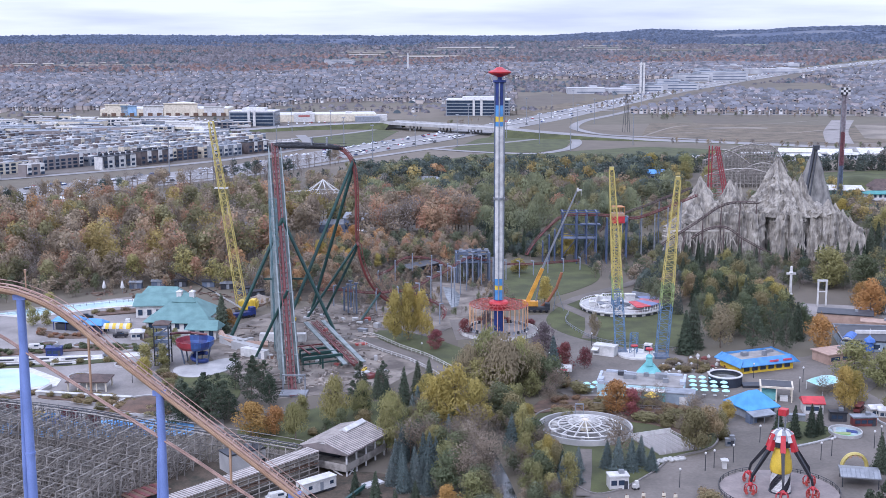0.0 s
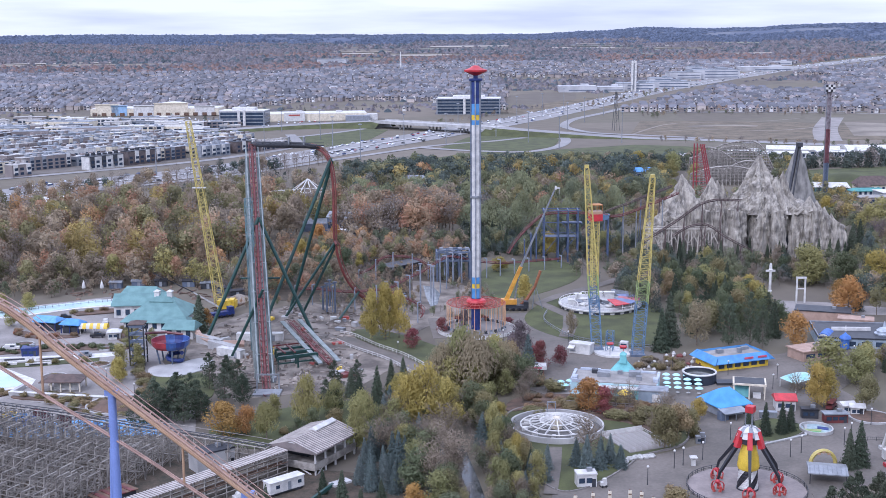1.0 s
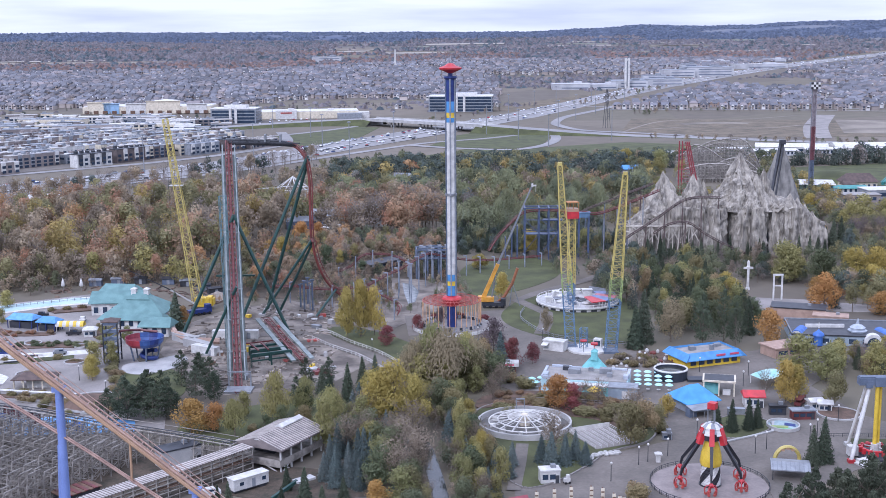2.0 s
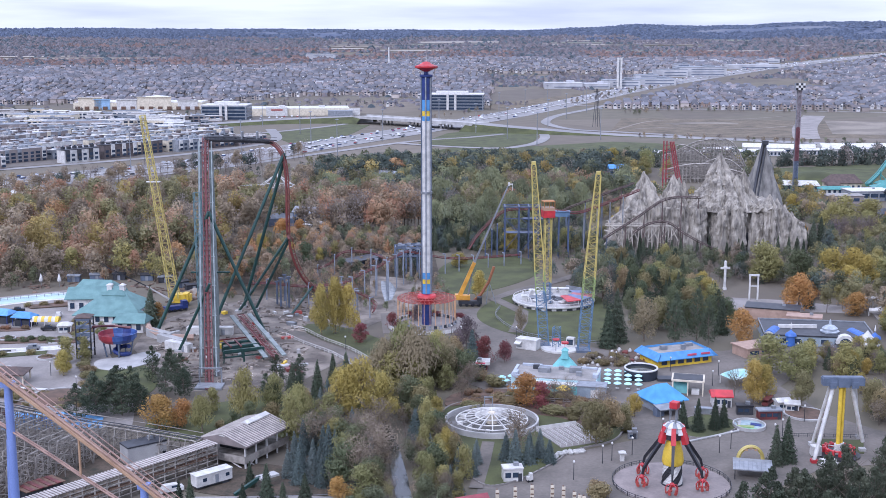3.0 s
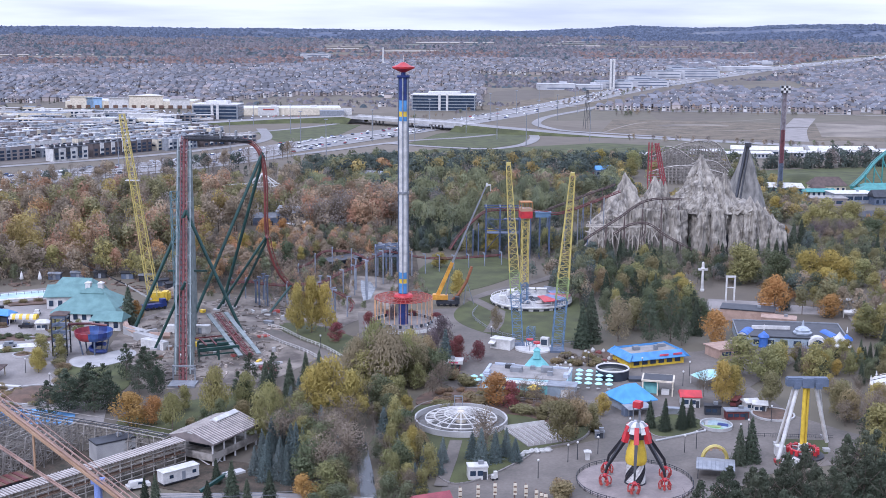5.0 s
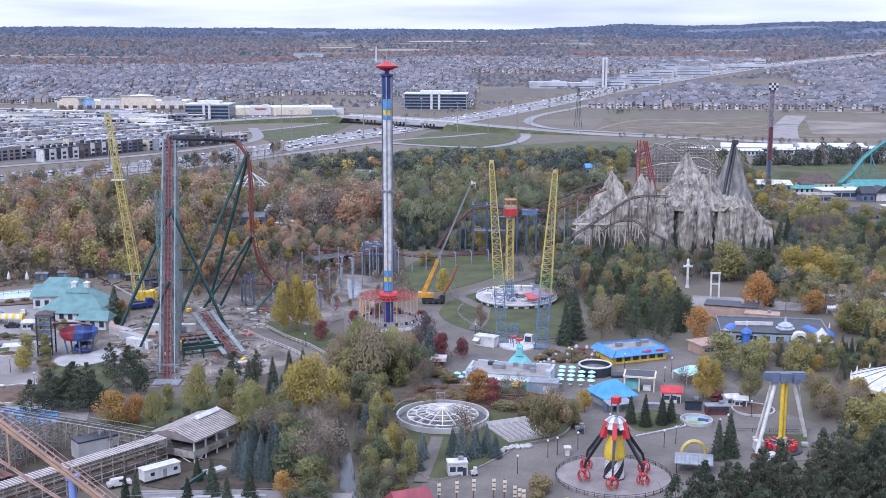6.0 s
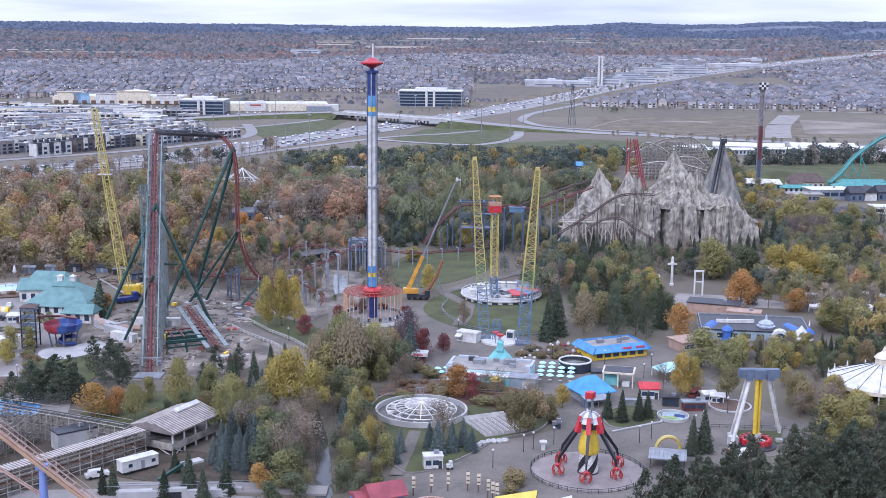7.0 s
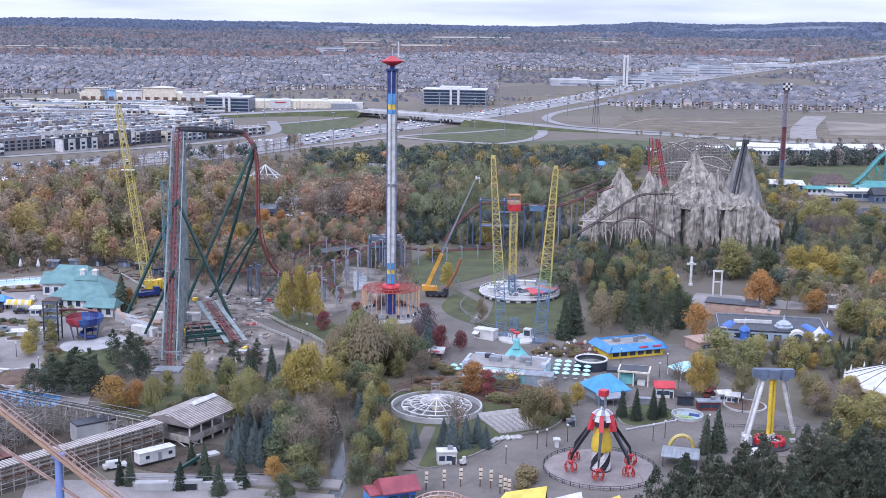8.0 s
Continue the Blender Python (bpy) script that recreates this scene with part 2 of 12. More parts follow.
M_teal = surface("teal_roof_metal", lin(106, 140, 138), lin(90, 122, 121), rough=0.6, scale=0.3)
M_aqua = surface("aqua_paint", lin(124, 186, 186), lin(106, 168, 170))
M_green = surface("dark_green_steel", lin(38, 72, 66), lin(30, 58, 54), rough=0.45)
M_orange = surface("orange_track_paint", lin(176, 146, 118), lin(156, 126, 102), rough=0.45, scale=0.3)
M_rail = surface("worn_rail_paint", lin(172, 142, 128), lin(148, 120, 108), rough=0.4)
M_pink = surface("pink_paint", lin(206, 92, 112), lin(180, 76, 96))
M_wood = surface("weathered_grey_timber", lin(158, 152, 144), lin(112, 106, 100), scale=0.5, fine=9, by_object=0.2)
M_brownwood = surface("brown_timber", lin(110, 84, 68), lin(86, 66, 54), scale=0.8)
M_concrete = surface("concrete", lin(176, 174, 172), lin(150, 149, 148), scale=0.15, rough=0.85)
M_trunk = surface("bark", lin(118, 106, 94), lin(88, 78, 70), scale=2.0, rough=0.9)
M_glass = surface("dark_window_glass", lin(52, 66, 84), lin(40, 52, 68), rough=0.12, scale=0.1)
M_rock = surface("sculpted_grey_rock", lin(172, 165, 153), lin(108, 103, 97), scale=0.4, fine=1.8, rough=0.9, bump=0.3, stretch=0.3, coarse=0.68)
M_pave = surface("grey_asphalt_paving", lin(113, 106, 99), lin(90, 85, 79), scale=0.05, fine=1.2, rough=0.9, world_space=True, coarse=0.7)
M_road = surface("motorway_asphalt", lin(140, 137, 136), lin(124, 122, 121), scale=0.02, fine=0.5, rough=0.85, world_space=True)
M_path = surface("light_concrete_walk", lin(142, 136, 132), lin(120, 115, 111), scale=0.08, fine=1.5, rough=0.85, world_space=True)
M_gravel = surface("construction_gravel", lin(136, 127, 117), lin(84, 77, 71), scale=0.12, fine=1.0, rough=0.95, world_space=True, bump=0.1)
M_grass = surface("lawn", lin(80, 84, 50), lin(62, 65, 40), scale=0.10, fine=2.0, rough=0.95, world_space=True)
M_palestone = surface("pale_garden_stone", lin(200, 198, 194), lin(168, 164, 160), scale=0.8, fine=4, rough=0.85)
M_mulch = surface("mulch_bed", lin(104, 84, 72), lin(78, 66, 56), scale=0.3, fine=3, rough=0.95, world_space=True)
M_darkearth = surface("dark_leafy_earth", lin(86, 74, 62), lin(52, 50, 40), scale=0.25, fine=2.0, rough=0.95, world_space=True, coarse=0.7)
M_field = surface("dry_field", lin(116, 104, 86), lin(74, 68, 56), scale=0.05, fine=0.9, rough=0.95, world_space=True, coarse=0.8)
M_sand = surface("bare_site_sand", lin(134, 125, 113), lin(100, 93, 83), scale=0.02, fine=0.2, rough=0.95, world_space=True)
M_pool = surface("drained_pool_paint", lin(186, 208, 210), lin(160, 186, 190), scale=0.1, rough=0.4, world_space=True)
M_water = surface("dull_stream_water", lin(70, 72, 70), lin(54, 56, 54), scale=0.3, rough=0.08, world_space=True)
L_rust = leaves("rust_oak_leaves", [lin(148, 132, 112), lin(156, 138, 114), lin(164, 142, 116), lin(162, 134, 108), lin(166, 126, 104), lin(154, 136, 116)], 0.3)
L_brown = leaves("brown_thinning_leaves", [lin(144, 132, 118), lin(152, 138, 120), lin(158, 144, 120), lin(148, 136, 122)], 0.25)
L_olive = leaves("olive_leaves", [lin(120, 118, 92), lin(132, 128, 96), lin(142, 136, 98), lin(134, 130, 100)], 0.25)
L_gold = leaves("gold_leaves", [lin(150, 138, 94), lin(160, 146, 96), lin(166, 148, 96), lin(156, 136, 92)], 0.25)
L_orange = leaves("orange_leaves", [lin(168, 134, 104), lin(174, 142, 106), lin(180, 148, 108), lin(180, 130, 104)], 0.25)
L_dark = leaves("dark_conifer_needles", [lin(68, 76, 72), lin(78, 86, 80), lin(88, 94, 82), lin(92, 100, 94)], 0.25)
L_darkleaf = leaves("dark_pine_crowns", [lin(82, 92, 88), lin(92, 101, 94), lin(100, 108, 98), lin(94, 104, 102)], 0.25)
L_green = leaves("faded_green_leaves", [lin(100, 106, 88), lin(112, 117, 94), lin(122, 124, 96), lin(114, 120, 100)], 0.25)
L_willow = leaves("willow_leaves", [lin(122, 128, 104), lin(132, 136, 106), lin(140, 142, 108), lin(126, 132, 110)], 0.25)
L_yellow = leaves("yellow_willow_leaves", [lin(134, 132, 92), lin(148, 142, 94), lin(158, 148, 96), lin(142, 138, 98)], 0.25)
L_grey = leaves("bare_grey_twigs", [lin(132, 124, 118), lin(142, 133, 125), lin(148, 137, 127)], 0.25)
# far foliage: tones paled toward blue-grey and mauve, haze painted in
L_mauve = leaves("hazed_bare_wood", [lin(116, 116, 124), lin(124, 122, 128), lin(134, 124, 124), lin(120, 120, 126), lin(128, 124, 124)], 0.2)
L_hill_haze = leaves("hazed_hill_wood", [lin(96, 106, 126), lin(102, 112, 131), lin(108, 116, 132)], 0.1)
L_rustfar = leaves("hazed_rust_wood", [lin(136, 116, 112), lin(142, 120, 112), lin(130, 118, 118)], 0.2)
L_fardark = leaves("hazed_conifer_wood", [lin(92, 102, 110), lin(98, 108, 114), lin(106, 112, 116)], 0.2)
N_gold = leaves("gold_tree_leaves", [lin(154, 146, 88), lin(168, 154, 90), lin(178, 160, 90), lin(172, 146, 84)], 0.28, near=True)
N_olive = leaves("olive_tree_leaves", [lin(130, 132, 92), lin(146, 144, 98), lin(158, 150, 98), lin(148, 144, 100)], 0.28, near=True)
N_orange = leaves("orange_tree_leaves", [lin(168, 136, 84), lin(176, 144, 86), lin(174, 132, 84), lin(168, 116, 84)], 0.28, near=True)
N_rust = leaves("rust_tree_leaves", [lin(138, 122, 100), lin(148, 126, 100), lin(154, 124, 98), lin(160, 112, 92)], 0.35, near=True)
N_red = leaves("red_tree_leaves", [lin(126, 78, 80), lin(136, 82, 84), lin(146, 94, 84)], near=True)
N_purple = leaves("purple_tree_leaves", [lin(110, 98, 102), lin(120, 108, 110), lin(130, 114, 112)], 0.35, near=True)
N_dark = leaves("dark_needles", [lin(66, 76, 62), lin(76, 86, 70), lin(88, 96, 78), lin(98, 105, 90)], near=True)
N_green = leaves("dull_green_leaves", [lin(88, 98, 76), lin(100, 108, 82), lin(114, 118, 88), lin(104, 110, 90)], 0.28, near=True)
N_tan = leaves("tan_willow_leaves", [lin(142, 132, 106), lin(152, 140, 112), lin(146, 134, 110)], 0.25, near=True)
N_pine = leaves("pine_needles", [lin(72, 80, 66), lin(82, 89, 73), lin(92, 97, 80), lin(98, 100, 84)], 0.35, near=True)
N_spruce = leaves("blue_spruce_needles", [lin(92, 104, 102), lin(104, 116, 113), lin(118, 127, 124)], near=True)
N_mixed = leaves("turning_leaves", [lin(122, 120, 88), lin(138, 130, 94), lin(148, 134, 100), lin(142, 122, 98)], 0.28, near=True)
N_grey = leaves("bare_twigs", [lin(134, 124, 108), lin(144, 132, 116), lin(150, 136, 118)], 0.25, near=True)


# ---- ground ----
RIDGE = [(-60, 6), (-24, 9), (-16, 10), (-8, 7), (-2, 4), (3, 2), (5.5, 12), (8.4, 25), (10.5, 20), (12.9, 21), (15.2, 33), (20, 35), (26, 32), (60, 6)]


def hill(x, y):
    """Height of the land: flat park, rising to a ridge at the horizon."""
    r, az = math.hypot(x, y), math.degrees(math.atan2(x, y))
    z = 104 * max(0.0, (r - 1500) / 3200) ** 1.3
    far = min(1.0, max(0.0, (r - 3950) / 650))
    if far > 0:
        rise = 6.0
        for (a0, r0), (a1, r1) in zip(RIDGE, RIDGE[1:]):
            if a0 <= az <= a1:
                t = (az - a0) / (a1 - a0)
                rise = r0 + (r1 - r0) * t * t * (3 - 2 * t)
        far = far * far * (3 - 2 * far)
        z = z * (1 - far) + far * (100 + rise + 2.6 * noise.noise((az * 0.6, 3.1, 0.4)) + 1.6 * noise.noise((az * 1.9, 9.1, r * 0.002)))
    return z


def make_ground():
    radii = [0.0] + [60 * 1.07 ** i for i in range(60)] + [3900.0 + 80 * i for i in range(12)]
    radii = sorted(r for r in radii if r < 3480 or r >= 3900) + [3560.0, 3680.0, 3800.0]
    radii.sort()
    radii = [r for r in radii if r < 4850] + [4880.0]
    n = 360
    vs, fs = [(0, 0, 0)], []
    for r in radii[1:]:
        for k in range(n):
            t = 2 * math.pi * k / n
            x, y = r * math.sin(t), r * math.cos(t)
            vs.append((x, y, hill(x, y)))
    for k in range(n):
        fs.append((0, 1 + (k + 1) % n, 1 + k))
    for i in range(len(radii) - 2):
        for k in range(n):
            a, b = 1 + i * n + k, 1 + i * n + (k + 1) % n
            fs.append((a, b, b + n, a + n))
    s = Shape()
    s.add(vs, fs)
    ma = bpy.data.materials.new("park_and_farm_ground")
    ma.use_nodes = True
    N, L = ma.node_tree.nodes, ma.node_tree.links
    bs = N["Principled BSDF"]
    bs.inputs["Roughness"].default_value = 0.95
    geo = N.new("ShaderNodeNewGeometry")
    v = N.new("ShaderNodeTexVoronoi")
    v.inputs["Scale"].default_value = 0.006
    L.new(geo.outputs["Position"], v.inputs["Vector"])
    r1 = N.new("ShaderNodeValToRGB")
    r1.color_ramp.elements[0].color, r1.color_ramp.elements[1].color = (*lin(112, 104, 92), 1), (*lin(98, 92, 86), 1)
    for p, c in ((0.35, lin(104, 100, 84)), (0.6, lin(128, 118, 106)), (0.8, lin(94, 88, 78))):
        e = r1.color_ramp.elements.new(p)
        e.color = (*c, 1)
    sep = N.new("ShaderNodeSeparateColor")
    L.new(v.outputs["Color"], sep.inputs["Color"])
    L.new(sep.outputs[0], r1.inputs["Fac"])
    n2 = N.new("ShaderNodeTexNoise")
    n2.inputs["Scale"].default_value, n2.inputs["Detail"].default_value = 0.06, 7
    L.new(geo.outputs["Position"], n2.inputs["Vector"])
    r2 = N.new("ShaderNodeValToRGB")
    r2.color_ramp.elements[0].position, r2.color_ramp.elements[0].color = 0.3, (*lin(78, 70, 60), 1)
    r2.color_ramp.elements[1].position, r2.color_ramp.elements[1].color = 0.7, (*lin(100, 92, 78), 1)
    L.new(n2.outputs["Fac"], r2.inputs["Fac"])
    mx = N.new("ShaderNodeMixRGB")
    mx.inputs["Fac"].default_value = 0.55
    L.new(r1.outputs["Color"], mx.inputs["Color1"])
    L.new(r2.outputs["Color"], mx.inputs["Color2"])
    # blend to blue-grey with distance: aerial haze painted into the ground colour
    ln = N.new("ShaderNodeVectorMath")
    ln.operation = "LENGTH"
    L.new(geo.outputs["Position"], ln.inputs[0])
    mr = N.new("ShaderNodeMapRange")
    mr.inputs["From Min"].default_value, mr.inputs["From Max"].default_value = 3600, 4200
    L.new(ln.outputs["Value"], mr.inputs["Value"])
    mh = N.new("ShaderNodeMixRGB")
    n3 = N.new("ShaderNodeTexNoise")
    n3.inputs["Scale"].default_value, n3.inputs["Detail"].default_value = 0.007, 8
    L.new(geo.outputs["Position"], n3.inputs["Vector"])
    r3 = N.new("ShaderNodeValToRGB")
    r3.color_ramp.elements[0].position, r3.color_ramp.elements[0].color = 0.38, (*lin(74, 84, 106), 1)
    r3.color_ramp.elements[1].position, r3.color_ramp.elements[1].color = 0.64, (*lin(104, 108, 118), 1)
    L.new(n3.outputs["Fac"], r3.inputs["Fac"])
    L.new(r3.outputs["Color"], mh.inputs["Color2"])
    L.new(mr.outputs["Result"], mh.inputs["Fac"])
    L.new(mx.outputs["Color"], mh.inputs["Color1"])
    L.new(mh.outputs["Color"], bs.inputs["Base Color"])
    solid("ground", s, ma, "autumn grass, earth and farm land rising to wooded hills tinted blue for haze", "ground", kind="structure", smooth=60)


make_ground()


def ribbon(name, pts, width, lift, material, label, category="road", kind="structure", deck=None, span=None):
    """A road laid along a line; deck gives its height where it climbs an embankment, span tells where a bridge carries it."""
    line = spline([(x, y, 0) for x, y in pts], 14)
    s, vs, fs, m, banks = Shape(), [], [], 3, Shape()
    for i, p in enumerate(line):
        d = line[min(i + 1, len(line) - 1)] - line[max(i - 1, 0)]
        side = Vector((d.y, -d.x, 0)).normalized()
        for k in range(m):
            q = p + side * width * (k / (m - 1) - 0.5)
            z = hill(q.x, q.y) + lift
            if deck:
                z = max(z, deck(p.x, p.y))
            vs.append((q.x, q.y, z))
    for i in range(len(line) - 1):
        if span and span(line[i].x, line[i].y) and span(line[i + 1].x, line[i + 1].y):
            continue
        for k in range(m - 1):
            fs.append((i * m + k, (i + 1) * m + k, (i + 1) * m + k + 1, i * m + k + 1)[::-1])
        if deck:
            for e, mid in ((0, 1), (m - 1, m - 2)):
                quad = []
                for j in (i, i + 1):
                    a, c = Vector(vs[j * m + e]), Vector(vs[j * m + mid])
                    out = (a - c).normalized()
                    rise = max(0.05, a.z - hill(a.x, a.y))
                    g = a + Vector((out.x, out.y, 0)) * rise * 2.0
                    quad += [tuple(a - Vector((0, 0, 0.06))), (g.x, g.y, hill(g.x, g.y) - 0.1)]
                banks.add(quad, [(0, 2, 3, 1) if e else (0, 1, 3, 2)])
    s.add(vs, fs)
    if banks.v:
        solid(name + "_bank", banks, M_grass, "grassed embankment under the street", "bank", kind="structure")
    return solid(name, s, material, label, category, kind=kind)


def soften(poly, rounds=3):
    """Corner-cut outline of a lawn or bed."""
    for _ in range(rounds):
        poly = [q for (x1, y1), (x2, y2) in zip(poly, poly[1:] + poly[:1]) for q in ((x1 * .75 + x2 * .25, y1 * .75 + y2 * .25), (x1 * .25 + x2 * .75, y1 * .25 + y2 * .75))]
    return poly


def slab(name, outline, z, material, label, category="pavement", kind="structure", thick=0.3, base=0.0):
    s = Shape().prism(outline, base + z - thick, base + z)
    return solid(name, s, material, label, category, kind=kind)


# park paving, lawns and beds
slab("pavement_main", [(17, 236), (20.3, 248.4), (21.5, 263), (44.2, 285.5), (61.6, 296.2), (64.2, 327), (27.3, 336.8), (14.5, 351.3), (26.3, 382.1), (21.6, 413.3),
      (-10, 406), (-13, 436), (24.9, 446), (33.7, 413), (39.7, 401.8), (58.8, 391), (71, 380), (104, 385), (122, 398), (132, 372), (112, 345),
      (118, 318), (127, 306), (138, 296), (138, 284), (104, 276), (88.6, 262), (88, 236), (60, 226)], 0.10, M_pave, "grey asphalt plaza and walks of the park")
slab("lawn_ring", soften([(12, 296), (20.9, 263), (28.9, 264), (42, 281.2), (44.3, 287.6), (61, 297.1), (60.1, 326), (27.4, 331.1), (11.3, 325)]), 0.18, M_grass, "mown lawn round the dismantled wheel basin", "lawn")
slab("bed_cafe", soften([(26, 318), (28, 330.4), (46, 328.4), (59.4, 325), (59.6, 308), (52, 302), (46, 314), (36, 317)]), 0.24, M_mulch, "red-brown mulch bed before the cafe", "bed")
slab("creek_bank", [(-100, 470), (-84, 470), (-62, 466), (-40, 462), (-22, 452), (-16, 436), (2, 440), (8, 500), (4, 560), (0, 604), (-60, 604), (-90, 560)], 0.05, M_darkearth, "dark leaf-strewn earth along the creek", "ground")
slab("bed_conifers", soften([(76.4, 295.3), (90.1, 303.5), (92.3, 312), (86, 318), (80.2, 316), (74.3, 309.3)]), 0.3, M_grass, "raised lawn bed with small conifers", "lawn")
slab("lawn_round_ride", soften([(24, 450), (22, 424), (39.7, 399), (64.6, 391.2), (76, 424), (75, 470), (45.2, 489)]), 0.14, M_grass, "round mown lawn below the coin ride deck", "lawn")
slab("lawn_back", soften([(8.3, 462), (4.7, 540), (42, 564), (56, 520), (33.5, 480)]), 0.12, M_grass, "long open lawn behind the tower", "lawn")
slab("ground_works", [(-95, 416), (-80, 452), (-46.8, 458), (-20, 470), (-5, 440), (-18, 412), (-36, 410), (-39.5, 396), (-20, 373), (-31.5, 346.3), (-65.7, 335), (-91.6, 384.4)], 0.08, M_gravel, "rutted gravel construction yard under the coaster", "ground")
def kerb(outline):
    """Raised pale kerb round a lawn or bed."""
    s = Shape()
    for (x1, y1), (x2, y2) in zip(outline, outline[1:] + outline[:1]):
        s.box((x1 + x2) / 2, (y1 + y2) / 2, 0.0, math.hypot(x2 - x1, y2 - y1) + 0.3, 0.45, 0.42, math.degrees(math.atan2(y2 - y1, x2 - x1)))
    solid("kerb", s, M_path, "pale concrete kerb round a lawn", "kerb", kind="structure")


for edge in ([(12, 296), (20.9, 263), (28.9, 264), (42, 281.2), (44.3, 287.6), (61, 297.1), (60.1, 326), (27.4, 331.1), (11.3, 325)],
             [(76.4, 295.3), (90.1, 303.5), (92.3, 312), (86, 318), (80.2, 316), (74.3, 309.3)]):
    kerb(soften(edge))
slab("lawn_gold_trees", [(-40, 419), (-37.5, 408), (-29, 396), (-18.6, 384.5), (-11, 369), (-4, 372), (-6, 392), (-16, 406), (-30, 420)], 0.16, M_grass, "small lawn under the gold trees", "lawn")
ribbon("path_curved", [(-62, 408), (-47, 409.5), (-40, 405), (-32.5, 393), (-21.6, 379.7), (-12.4, 363), (-5, 345), (-6, 330)], 6.5, 0.2, M_pave, "curving grey service path with white kerb", "path")
slab("pavement_water_park", [(-240, 425), (-183.4, 450.6), (-142.4, 476), (-120, 470), (-100, 412), (-97.4, 377.1), (-85, 352), (-73.5, 320), (-70.5, 306), (-150, 305), (-240, 330)], 0.07, M_path, "pale concrete deck of the water park")
slab("yard_pavement_front", [(-60, 225), (-66, 250), (-40, 252), (5, 246), (7, 236), (-20, 228)], 0.1, M_path, "pale service yard by the wooden coaster")
slab("ground_under_coaster", [(-172, 250), (-172, 326), (-120, 306), (-60, 280), (-47, 272), (-80, 230), (-120, 225)], 0.06, M_darkearth, "dark leaf-strewn earth under the timber coaster", "ground")
# brown earth whose dark tone also paints the shade around the trailer
slab("lawn_trailer", soften([(-52, 266), (-40, 276), (-26, 278), (-10, 262), (-12, 256), (-40, 256)]), 0.13, M_darkearth, "rough ground round the site trailer, darkened for shade", "ground")
slab("lawn_slide", soften([(-100, 362), (-88, 372), (-74, 352), (-72, 330), (-90, 332)]), 0.16, M_grass, "sloping lawn under the bowl slide", "lawn")
slab("bed_orange_tree", soften([(-66, 296), (-68, 318), (-20, 342), (-16, 300), (-40, 290)]), 0.12, M_grass, "rough lawn beside the station", "lawn")
ribbon("stream", [(4, 225), (5.5, 250), (3, 270), (0, 290), (-6, 320), (-4, 360)], 3.6, 0.06, M_water, "narrow dull stream between trees", "stream")
ribbon("path_ring", [(24.5, 294), (23.2, 280), (21, 262)], 3.2, 0.26, M_pave, "straight grey walk to the wheel basin", "path")
ribbon("path_woods", [(36, 408), (40, 440), (30, 462), (60, 500), (74, 520), (80, 560)], 5, 0.22, M_pave, "grey walk along the lawn", "path")

# motorway, interchange and streets
FWY = [(-640, 430), (-420, 650), (-317, 783), (-265, 860), (-188, 954), (-126, 1086), (-50, 1244), (37, 1436), (165, 1719), (346, 2090), (664, 2582), (990, 2965), (1500, 3500)]


def offset(line, d):
    pts = [Vector((x, y, 0)) for x, y in line]
    out = []
    for i, p in enumerate(pts):
        t = pts[min(i + 1, len(pts) - 1)] - pts[max(i - 1, 0)]
        q = p + Vector((t.y, -t.x, 0)).normalized() * d
        out.append((q.x, q.y))
    return out


def bridge_height(x, y):
    d = abs((x + 34) * 0.77 - (y - 1335) * 0.63)
    return 7.5 * max(0.0, 1 - max(0.0, d - 85) / 170) ** 1.2


def on_bridge(x, y):
    return abs((x + 34) * 0.777 - (y - 1335) * 0.629) < 84


CROSS = [(-760, 1180), (-490, 1240), (-300, 1310), (-190, 1385), (-94, 1385), (27, 1286), (110, 1245), (226, 1200), (376, 1119), (560, 1040)]
ribbon("motorway_north", offset(FWY, -17), 24, 0.30, M_road, "pale grey multi-lane motorway carriageway")
ribbon("motorway_south", offset(FWY, 15), 24, 0.30, M_road, "pale grey multi-lane motorway carriageway")
ribbon("motorway_median", offset(FWY, -1), 5, 0.5, M_concrete, "concrete median of the motorway", "median")
ribbon("slip_road", [(-420, 600), (-280, 790), (-180, 905), (-100, 1040), (-30, 1150), (25, 1195), (60, 1235)], 9, 0.34, M_road, "single-lane slip road beside the motorway")
ribbon("loop_ramp", [(3, 1310), (30, 1326), (64, 1334), (90, 1297), (99, 1210), (85, 1130), (55, 1082), (24, 1086), (-11, 1104), (-45, 1130)], 10, 0.4, M_road, "curving loop ramp on a grass island")
ribbon("east_ramp", [(237, 1216), (184, 1256), (136, 1290), (115, 1352), (113, 1411), (134, 1506), (182, 1606), (225, 1700)], 11, 0.4, M_road, "curving ramp rising to the motorway")
ribbon("slip_road_far", [(-560, 1090), (-300, 1160), (-210, 1220), (-150, 1300), (-110, 1380)], 9, 0.36, M_road, "slip road climbing a grass bank")
ribbon("street_parallel", [(-700, 560), (-480, 760), (-360, 880), (-250, 985), (-190, 1075), (-165, 1160), (-190, 1290)], 11, 0.32, M_road, "town street beside the row houses")
ribbon("cross_street", CROSS, 24, 0.42, M_road, "wide arterial street crossing the motorway on a bridge", deck=bridge_height, span=on_bridge)
ribbon("field_street", [(130, 1700), (250, 1640), (420, 1585), (640, 1520)], 9, 0.3, M_path, "residential street before a row of houses")
ribbon("site_road", [(352, 1180), (392, 1330), (450, 1500)], 26, 0.3, M_path, "broad unpaved site road")
slab("grass_island", [(-25, 1125), (20, 1096), (54, 1092), (82, 1136), (93, 1210), (84, 1290), (40, 1310), (0, 1240)], 0.17, M_grass, "grass island inside the loop ramp", "lawn")
